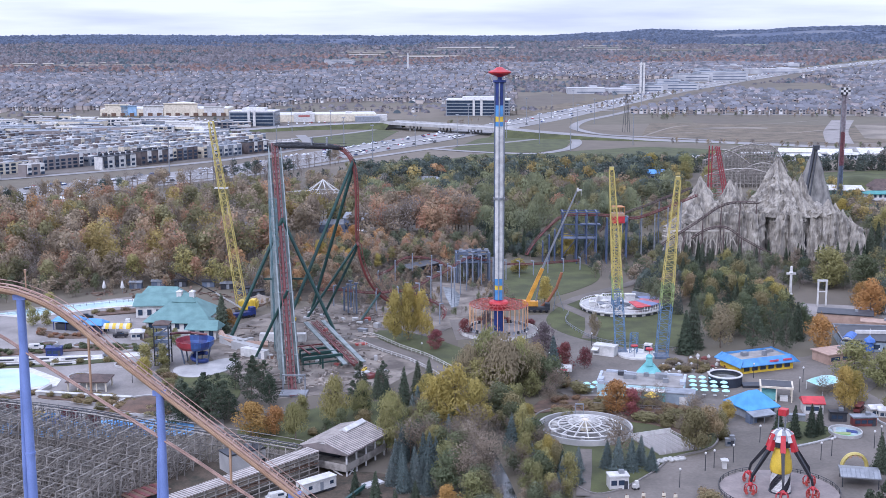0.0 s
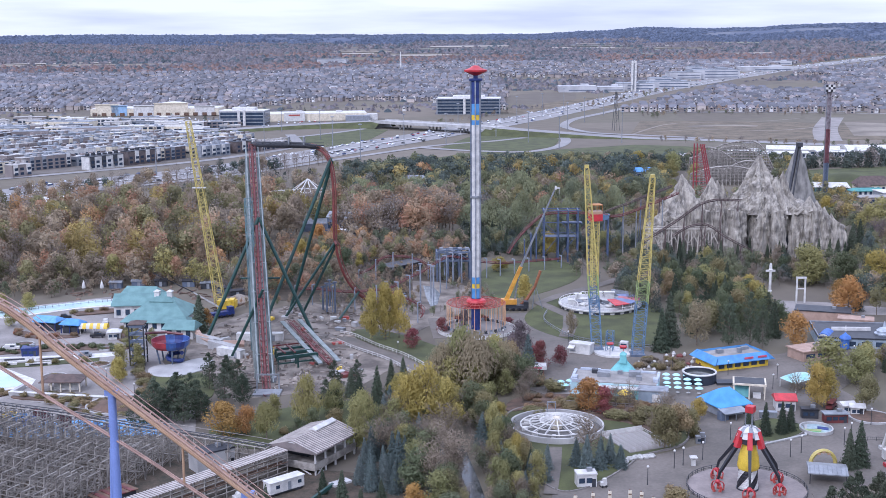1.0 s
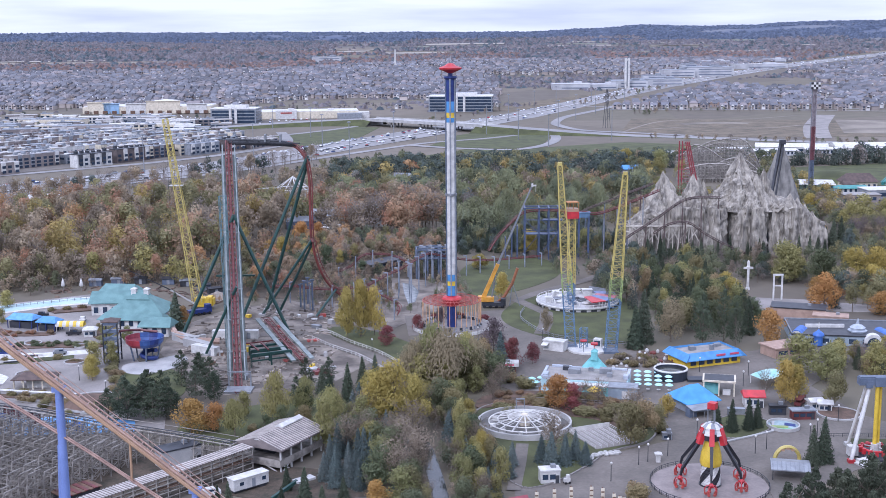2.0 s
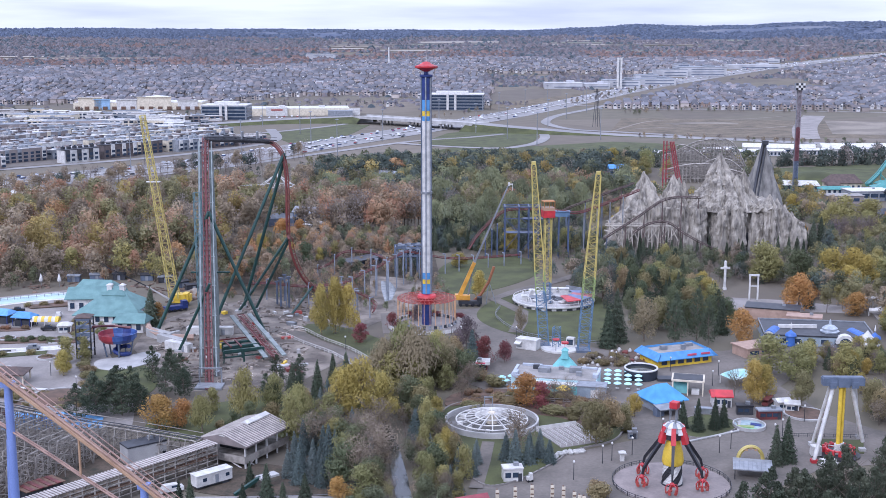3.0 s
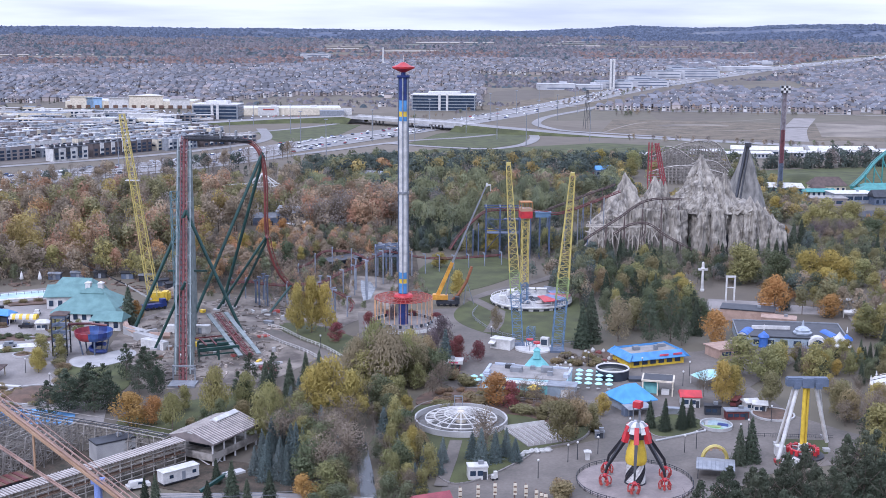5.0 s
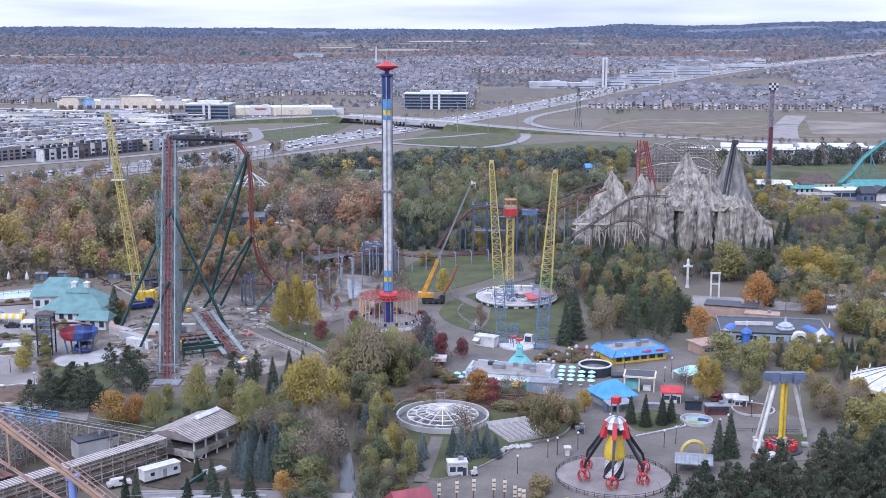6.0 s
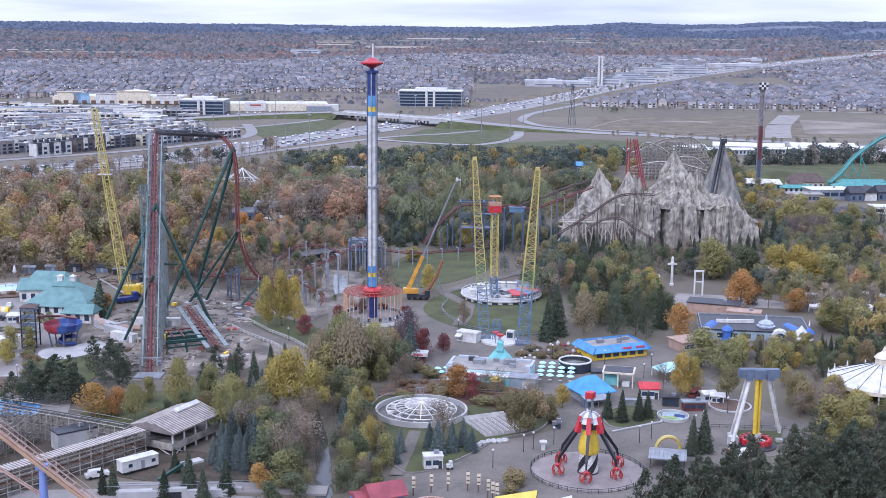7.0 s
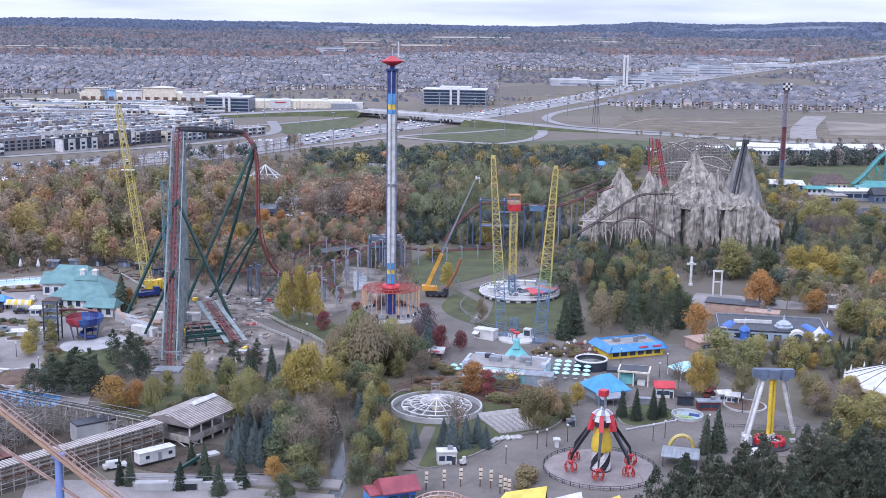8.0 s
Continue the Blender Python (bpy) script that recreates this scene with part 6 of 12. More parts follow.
def office(x, y, turn, a, b, h, label):
    top = thing("office_building", x, y, hill(x, y), turn, label, "office building")
    part("wall", Shape().box(0, 0, -2, a, b, h + 2), M_grey, top)
    for k in range(int(h // 4)):
        part("window_band", Shape().box(0, -b / 2 - 0.1, 1.0 + 4 * k, a - 3, 0.5, 2.6), M_glass, top)
        part("window_band", Shape().box(a / 2 + 0.1, 0, 1.0 + 4 * k, 0.5, b - 3, 2.6), M_glass, top)
    part("roof", Shape().box(0, 0, h, a + 0.6, b + 0.6, 1.0).box(0, 2, h + 1, a * 0.5, b * 0.5, 3), M_white, top)
    part("portal", Shape().box(-a * 0.06, -b / 2 - 0.8, 0, 3, 1.6, h + 2).box(a * 0.06, -b / 2 - 0.8, 0, 3, 1.6, h + 2), M_white, top)


M_farwhite = surface("grey_white_cladding", lin(186, 186, 188), lin(158, 158, 162), scale=0.05)
mall()
office(-266, 1440, -2, 54, 34, 17, "dark glass office block with a white portal")
office(2, 1612, -3, 84, 40, 20, "dark teal glass office with white columns and roof")
for x, y, a, b, h, turn in ((182, 2030, 62, 40, 11, 0), (236, 2034, 46, 40, 9, 0), (282, 2062, 60, 50, 14, 0), (345, 2110, 70, 50, 13, 0), (335, 2130, 40, 30, 19, 0), (410, 2330, 60, 40, 16, 4), (470, 2352, 90, 60, 20, 4), (440, 2380, 30, 20, 25, 4), (620, 2560, 110, 40, 10, 6), (-330, 2950, 70, 40, 14, 0), (-240, 2060, 60, 24, 7, 0), (560, 2720, 60, 30, 9, 0), (700, 2760, 50, 26, 9, 0)):
    top = thing("hospital_block" if x > 180 and x < 500 else "warehouse", x, y, hill(x, y), turn, "long white flat-roofed block far off", "building", "far white blocks")
    part("wall", Shape().box(0, 0, -3, a, b, h * 0.8 + 3), M_farwhite, top)
    part("roof", Shape().box(0, 0, h * 0.8, a + .6, b + .6, .8).box(a * .2, 0, h * 0.8 + .8, a * .2, b * .4, 3), M_grey if h > 12 else M_farwhite, top)
    for k in range(max(1, int(h // 6))):
        part("window_band", Shape().box(a * 0.1, -b / 2 - 0.2, 2 + 5 * k, a * 0.7, 0.5, 1.3), M_steelblue, top)
top = thing("white_tower", 275.7, 2027.5, hill(275, 2027), 0, "slim white concrete tower with a dark slot", "tower")
part("shaft", Shape().box(-2.6, 0, -2, 3.0, 6, 52).box(2.6, 0, -2, 3.0, 6, 52).box(0, 1, -2, 3, 4, 51), M_white, top)
part("slot", Shape().box(0, -1.2, 4, 2.0, 0.3, 42), M_grey, top)
top = thing("water_mast", -150, 2700, hill(-150, 2700), 0, "thin white mast above the suburb", "mast")
part("mast", Shape().tube([(0, 0, -2), (0, 0, 40)], [2.4, 1.4], 8), M_white, top)

# street furniture along the motorway
for i, (x, y) in enumerate([(-235, 905), (-170, 1010), (-125, 1120), (-90, 1020), (-60, 1150), (-20, 1160), (-10, 1330), (30, 1250), (60, 1180), (85, 1110), (110, 1330), (60, 1470), (95, 1540), (130, 1640), (140, 1450), (190, 1760), (150, 1170), (240, 1880), (-150, 1230), (-205, 1330), (175, 1560), (230, 1700)]):
    top = thing("light_mast", x, y, hill(x, y), i * 40, "tall grey motorway light mast", "lamp", "motorway light masts")
    part("pole", Shape().tube([(0, 0, -1), (0, 0, 30)], [0.45, 0.25], 6), M_steel, top)
    part("lamp_ring", Shape().lathe([(0.3, 29.6), (1.7, 29.8), (1.7, 30.4), (0.3, 30.6)], 8), M_grey, top)
for x, y in ((163, 1328),):
    top = thing("pylon", x, y, 0, 20, "slim dark lattice power pylon", "pylon", "power pylons")
    for a, b in ((-1, -1), (1, -1), (1, 1), (-1, 1)):
        part("leg", Shape().beam((a * 3, b * 3, 0), (a * 0.6, b * 0.6, 42), 0.28), M_dark, top)
    part("arm", Shape().beam((-5, 0, 34), (5, 0, 34), 0.3).beam((-4, 0, 39), (4, 0, 39), 0.3), M_dark, top)
    part("brace", Shape().beam((-2.6, -2.6, 8), (2.1, -2.1, 14), 0.15).beam((2.1, -2.1, 14), (-1.6, -1.6, 20), 0.15).beam((-1.6, -1.6, 20), (1.2, -1.2, 28), 0.15), M_dark, top)


def cars(name, spots, label):
    s = Shape()
    for x, y, z, turn in spots:
        s.box(x, y, z + 0.3, 4.4, 1.8, 0.75, turn)
        s.box(x, y, z + 1.05, 2.4, 1.6, 0.6, turn, 0.8)
    ma = surface(name + "_paint", lin(210, 212, 216), rough=0.35, by_island=0.0)
    N, L = ma.node_tree.nodes, ma.node_tree.links
    ramp = N.new("ShaderNodeValToRGB")
    ramp.color_ramp.interpolation = "CONSTANT"
    ramp.color_ramp.elements[0].color, ramp.color_ramp.elements[1].color = (*lin(220, 222, 226), 1), (*lin(150, 34, 38), 1)
    ramp.color_ramp.elements[1].position = 0.95
    for p, c in ((0.45, lin(60, 62, 68)), (0.7, lin(150, 154, 160)), (0.85, lin(52, 70, 110))):
        e = ramp.color_ramp.elements.new(p)
        e.color = (*c, 1)
    L.new(N.new("ShaderNodeNewGeometry").outputs["Random Per Island"], ramp.inputs["Fac"])
    L.new(ramp.outputs["Color"], N["Principled BSDF"].inputs["Base Color"])
    solid(name, s, ma, label, "cars", kind="stuff")


cr = np.random.default_rng(53)
spots = []
for lane in (-26, -22, -18, -14, -10, 8, 12, 16, 20, 24):
    line = spline([(x, y, 0) for x, y in offset(FWY, lane)], 9)
    for i in range(2, len(line) - 2):
        if cr.uniform() < (0.16 if lane < 0 else 0.11):
            d = line[i + 1] - line[i - 1]
            p = line[i] + Vector((cr.uniform(-2, 2), cr.uniform(-2, 2), 0))
            spots.append((p.x, p.y, hill(p.x, p.y) + 0.3, math.degrees(math.atan2(d.y, d.x))))
cars("motorway_cars", spots, "small cars in light colours along the motorway lanes")
spots = []
for row in range(16):
    for col in range(60):
        x, y = -600 + col * 7.5 + cr.uniform(-1, 1), 1195 + row * 24
        if cr.uniform() < 0.5 and inside(x, y, [(-620, 1190), (-640, 1560), (-320, 1580), (-150, 1490), (-240, 1340), (-330, 1270)]):
            spots.append((x, y, 0.2, 90 + cr.uniform(-3, 3)))
cars("parked_cars", spots, "rows of parked cars before the shops")


# ---- shared ride parts ----
def lattice(s, p, q, w0, w1, bays, r, rb=None):
    """Four-chord truss from p to q."""
    p, q = Vector(p), Vector(q)
    d = (q - p).normalized()
    a = d.cross(Vector((0, 1, 0)))
    if a.length < 0.1:
        a = d.cross(Vector((0, 0, 1)))
    a.normalize()
    b = d.cross(a)
    rb = rb or r * 0.6
    rows = []
    for i in range(bays + 1):
        t = i / bays
        c, w = p + (q - p) * t, (w0 + (w1 - w0) * t) / 2
        rows.append([c + a * (u * w) + b * (v * w) for u, v in ((-1, -1), (1, -1), (1, 1), (-1, 1))])
    for k in range(4):
        s.beam(rows[0][k], rows[-1][k], r)
    for i in range(bays):
        for k in range(4):
            j = (k + 1) % 4
            s.beam(rows[i][k], rows[i + 1][j] if i % 2 == 0 else rows[i + 1][k], rb, 3) if i % 2 == 0 else s.beam(rows[i][j], rows[i + 1][k], rb, 3)
            s.beam(rows[i + 1][k], rows[i + 1][j], rb, 3)
    return s


def frames_along(pts):
    """Point, direction, side and up along a line."""
    out = []
    for i, p in enumerate(pts):
        d = (pts[min(i + 1, len(pts) - 1)] - pts[max(i - 1, 0)]).normalized()
        side = d.cross(Vector((0, 0, 1)))
        if side.length < 0.15:
            side = out[-1][2] if out else Vector((0, 1, 0))
        side.normalize()
        out.append((p, d, side, side.cross(d)))
    return out


def coaster_track(parent, pts, gauge, spine, m_spine, m_rail, tie_gap=2.0, step=1.0, rail=0.13, depth=0.9, box=False):
    """Two rails on ties over a spine."""
    line = spline(pts, step)
    fr = frames_along(line)
    s = Shape()
    s.tube([p - up * depth for p, d, side, up in fr], spine, 4 if box else 8)
    part("spine", s, m_spine, parent, smooth=50 if not box else 0)
    for k in (-1, 1):
        part("rail", Shape().tube([p + side * k * gauge / 2 for p, d, side, up in fr], rail, 5), m_rail, parent)
    every = max(1, int(round(tie_gap / step)))
    tie = Shape().beam((0, -gauge / 2, 0), (0, gauge / 2, 0), 0.1).beam((0, -gauge / 2, 0), (0, 0, -depth), 0.1).beam((0, gauge / 2, 0), (0, 0, -depth), 0.1).mesh("tie")
    for i in range(0, len(fr), every):
        p, d, side, up = fr[i]
        ob = part("tie", tie, m_rail, parent)
        ob.matrix_basis = Matrix(((d.x, side.x, up.x, p.x), (d.y, side.y, up.y, p.y), (d.z, side.z, up.z, p.z), (0, 0, 0, 1)))
    return fr


# ---- swing tower ----
M_hanger = surface("pale_orange_hanger_paint", lin(212, 168, 128), lin(188, 146, 110))

def swing_tower():
    top = thing("swing_tower", 4.86, 417.9, 0, 8, "tall white and blue swing tower with red cap", "swing ride")
    bands = [(0, 12, M_navy), (12, 15.6, M_sky), (15.6, 17.2, M_yellow), (17.2, 19.6, M_sky), (19.6, 47.8, M_white), (48.3, 73.2, M_white), (73.2, 74.8, M_sky), (74.8, 76.6, M_yellow), (76.6, 80.4, M_sky), (80.4, 88.4, M_navy)]
    for z0, z1, m in bands:
        part("shaft_section", Shape().lathe([(1.72, z0), (1.72, z1)], 12), m, top)
    part("flange", Shape().lathe([(1.72, 47.6), (2.1, 47.7), (2.1, 48.4), (1.72, 48.5)], 12), M_steel, top)
    for k in range(6):
        g = radians(60 * k + 18)
        x, y = 1.78 * math.cos(g), 1.78 * math.sin(g)
        part("guide_rail", Shape().box(x, y, 12, 0.42, 0.42, 76.4, 60 * k + 18), M_grey if k % 3 else M_steelblue, top)
    part("head_frame", Shape().lathe([(1.9, 88.0), (2.3, 88.4), (2.3, 89.0), (0.8, 89.2), (0.8, 90.4)], 12), M_navy, top)
    part("cap", Shape().lathe([(0.7, 90.0), (1.4, 90.3), (3.9, 91.4), (4.0, 91.9), (2.0, 92.6), (1.1, 93.3), (0.2, 93.5)], 24), M_red, top, "glossy red disc cap", 40)
    part("antenna", Shape().tube([(0, 0, 93.4), (0, 0, 96)], 0.08, 5), M_white, top)
    part("carriage", Shape().lathe([(1.9, 8.2), (2.6, 8.6), (3.6, 10.6), (3.2, 11.4), (1.9, 11.8)], 16), M_red, top)
    for k in range(32):
        g = 2 * math.pi * k / 32
        c, s_ = math.cos(g), math.sin(g)
        arm = Shape().beam((2.8 * c, 2.8 * s_, 10.9), (10.6 * c, 10.6 * s_, 10.2), 0.09).beam((2.8 * c, 2.8 * s_, 9.0), (10.2 * c, 10.2 * s_, 10.0), 0.07, 3)
        part("arm", arm, M_orange_red, top)
        hang = part("hanger", Shape().beam((10.4 * c, 10.4 * s_, 10.0), (10.4 * c, 10.4 * s_, 2.4), 0.13), M_hanger, top)
        seat = Shape().box(10.4 * c, 10.4 * s_, 1.2, 0.6, 1.0, 0.3, math.degrees(g)).box(10.15 * c, 10.15 * s_, 1.2, 0.25, 1.0, 1.1, math.degrees(g))
        part("seat", seat, M_dark if k % 2 else M_grey, top)
    part("arm_ring", Shape().tube([(10.4 * math.cos(radians(a)), 10.4 * math.sin(radians(a)), 10.3) for a in range(0, 361, 10)], 0.12, 5).tube([(6.5 * math.cos(radians(a)), 6.5 * math.sin(radians(a)), 10.6) for a in range(0, 361, 10)], 0.14, 5), M_orange_red, top)
    part("platform", Shape().lathe([(0.1, 0.1), (13.5, 0.1), (13.5, 0.6), (0.1, 0.6)], 32), M_path, top)
    for k in range(28):
        g = radians(k * 360 / 28)
        part("fence_panel", Shape().box(13.8 * math.cos(g), 13.8 * math.sin(g), 0.1, 0.12, 2.9, 1.2, math.degrees(g)), M_white, top)


swing_tower()


# ---- dive coaster: lift hill, top deck and vertical drop ----
def dive_coaster():
    top = thing("dive_coaster", 0, 0, 0, 0, "maroon dive coaster with dark green legs and grey lift towers", "roller coaster")
    a, b = Vector((-58.4, 347, 1.5)), Vector((-76.6, 437, 64))
    lift = [Vector((-56.5, 338, 0.6)), a] + [a + (b - a) * t for t in (0.25, 0.5, 0.75, 0.96)] + [Vector((-77.2, 441, 65.4))]
    coaster_track(top, lift, 2.2, 0.55, M_maroon, M_maroon, 2.4, 1.2, 0.18, 1.2)
    side = (b - a).cross(Vector((0, 0, 1))).normalized()
    for k, m in ((-1, M_steelgreen), (1, M_steelgreen)):
        s = Shape()
        n = 60
        for i in range(n):
            p, q = a + (b - a) * (i / n) + side * k * 2.2, a + (b - a) * ((i + 1) / n) + side * k * 2.2
            s.beam(p, q, 0.34 if k < 0 else 0.24)
            if k < 0:
                s.beam(p + Vector((0, 0, 1.1)), q + Vector((0, 0, 1.1)), 0.06, 3)
                s.beam(p, p + Vector((0, 0, 1.1)), 0.05, 3)
        part("catwalk", s, m, top)
    # grey twin columns under the lift
    for i, t in enumerate((0.12, 0.24, 0.36, 0.48, 0.6, 0.72, 0.84, 0.97)):
        c = a + (b - a) * t
        for k, m in ((-1, M_steelgreen), (1, M_steelgreen)):
            f = c + side * k * 1.9
            part("column", Shape().tube([(f.x + k * 0.5, f.y, 0), (f.x, f.y, f.z - 1.4)], 0.85, 8), m, top)
        s = Shape()
        z = 3.0
        while z < c.z - 5:
            s.beam((c.x - side.x * 1.9, c.y, z), (c.x + side.x * 1.9, c.y, z + 3.6), 0.13, 3).beam((c.x + side.x * 1.9, c.y, z), (c.x - side.x * 1.9, c.y, z + 3.6), 0.13, 3)
            z += 3.8
        part("cross_bracing", s, M_steelgreen, top)
    # glazed evacuation lift tower beside the track
    s = lattice(Shape(), (-69.6, 392, 0), (-70.6, 394, 51), 2.2, 2.2, 18, 0.16, 0.08)
    part("lift_tower", s, M_steelteal, top, "teal lattice service tower")
    # top deck and drop
    deck = Shape().beam((-76, 439, 64.2), (-51.5, 436.5, 63.8), 0.5)
    part("top_beam", deck, M_black, top)
    part("top_walkway", Shape().beam((-76, 437.2, 65.0), (-50, 435, 64.7), 0.3).beam((-76, 437.2, 66.1), (-50, 435, 65.8), 0.07, 3), M_dark, top)
    coaster_track(top, [(-77.2, 441, 65.4), (-70, 439.5, 65.6), (-60, 438, 65.4), (-53, 437, 64.8)], 2.0, 0.7, M_black, M_dark, 2.2, 1.1, 0.22, 1.0)
    drop = [(-55, 437.2, 65.1), (-52.4, 436.9, 64.4), (-49.2, 436.4, 61.9), (-47.0, 436.2, 57), (-46.2, 436.4, 48), (-46.4, 437, 34), (-45.8, 438.6, 24), (-43.0, 443, 14), (-38.5, 449.5, 6.5), (-33, 457, 1.5)]
    coaster_track(top, drop, 1.8, 0.5, M_rust, M_rust, 2.2, 1.1, 0.17, 0.9)
    for x in (-63, -57.5):
        part("top_post", Shape().box(x, 437.5, 64.8, 0.5, 3.0, 3.0), M_steel, top)
    # dark green raking legs
    legs = [((-69.2, 405, 43), (-88.6, 402, 0), .62), ((-69.4, 405, 43), (-50.5, 404, 0), .62), ((-63.5, 376, 24), (-75.6, 381, 0), .5), ((-47.6, 436, 60), (-72, 420.7, 0), .62), ((-47.4, 437, 59), (-66, 446, 0), .62),
            ((-46.8, 437.5, 29), (-66.5, 438, 0), .5), ((-46.6, 438, 28), (-60.8, 442, 0), .5), ((-39.5, 447, 8), (-46.2, 430, 0), .45), ((-47.4, 436, 60), (-74.6, 436, 12), .5)]
    for p, q, r in legs[:8]:
        part("leg", Shape().tube([p, q], r, 8), M_green, top)
        part("footing", Shape().box(q[0], q[1], 0, 2.4, 2.4, 0.7), M_concrete, top)
    part("cross_beam", Shape().beam((-76, 404, 22), (-62.5, 404.5, 22), 0.4), M_green, top)
    # return run at ground level, between green steel frames
    run = [(-58.6, 400.5, 8.0), (-54.3, 392, 6.6), (-50, 383.6, 5.2), (-45.8, 375.4, 3.9), (-41.6, 367.2, 2.5)]
    coaster_track(top, run, 2.2, 0.5, M_maroon, M_maroon, 2.0, 1.0, 0.2, 0.9)
    fr = frames_along(spline(run, 2.0))
    for k in (-1, 1):
        vs, n = [], len(fr)
        for p, d, side, up in fr:
            for off, dz in ((2.3, 0.1), (3.8, 0.1), (3.8, -0.3), (2.3, -0.3)):
                q = p + side * k * off
                vs.append((q.x, q.y, q.z + dz))
        fs = [(4 * i + j, 4 * i + (j + 1) % 4, 4 * i + 4 + (j + 1) % 4, 4 * i + 4 + j) for i in range(n - 1) for j in range(4)]
        part("run_walkway", Shape().add(vs, fs + [(0, 1, 2, 3), (4 * n - 4, 4 * n - 3, 4 * n - 2, 4 * n - 1)]), M_steelgreen, top)
    for x, y, w, turn in ((-51.9, 369, 13, 26), (-54.7, 378.8, 12, 26), (-53.3, 373.8, 12, 26)):
        s = Shape()
        h = 4.2
        k, n_ = math.cos(radians(turn)), math.sin(radians(turn))
        for u in (-w / 2, 0, w / 2):
            s.box(x + u * k, y + u * n_, 0, 0.5, 0.5, h, turn)
        s.box(x, y, h - 0.5, w, 0.6, 0.7, turn).box(x, y, h * 0.45, w, 0.35, 0.4, turn)
        part("portal_frame", s, M_green, top)
    for k, (x, y) in enumerate(((-38.5, 361.5), (-35, 359))):
        part("loose_track", Shape().box(x, y, 0.2, 4.4, 2.6, 1.0, 28), M_concrete if k == 0 else M_maroon, top)
    part("track_tail", Shape().tube([(-36, 360, 1.2), (-32.5, 357, 1.3), (-31, 353, 1.0), (-31.4, 349.5, 0.7)], 0.45, 6), M_maroon, top)
    for p, q in (((-60, 378, 4.6), (-56, 370, 4.6)), ((-57, 380, 4.6), (-53, 371, 4.6)), ((-63, 384, 3.2), (-50, 390, 3.2)), ((-50, 382, 4.4), (-47, 374, 4.4))):
        part("brake_rail", Shape().beam(p, q, 0.3), M_maroon, top)
    part("base_frame", Shape().box(-60.6, 344, 0, 0.4, 0.4, 5).box(-54, 344, 0, 0.4, 0.4, 5).box(-57.3, 344, 4.8, 7, 0.4, 0.4).box(-57, 341, 0, 8, 6, 0.6), M_steel, top)


M_steelgreen = surface("grey_green_steel", lin(130, 138, 137), lin(106, 114, 114), rough=0.5)
M_steelteal = surface("pale_teal_steel", lin(104, 130, 134), lin(86, 110, 114), rough=0.5)
M_rust = surface("rusty_red_track", lin(124, 66, 60), lin(100, 54, 50), rough=0.5)
dive_coaster()


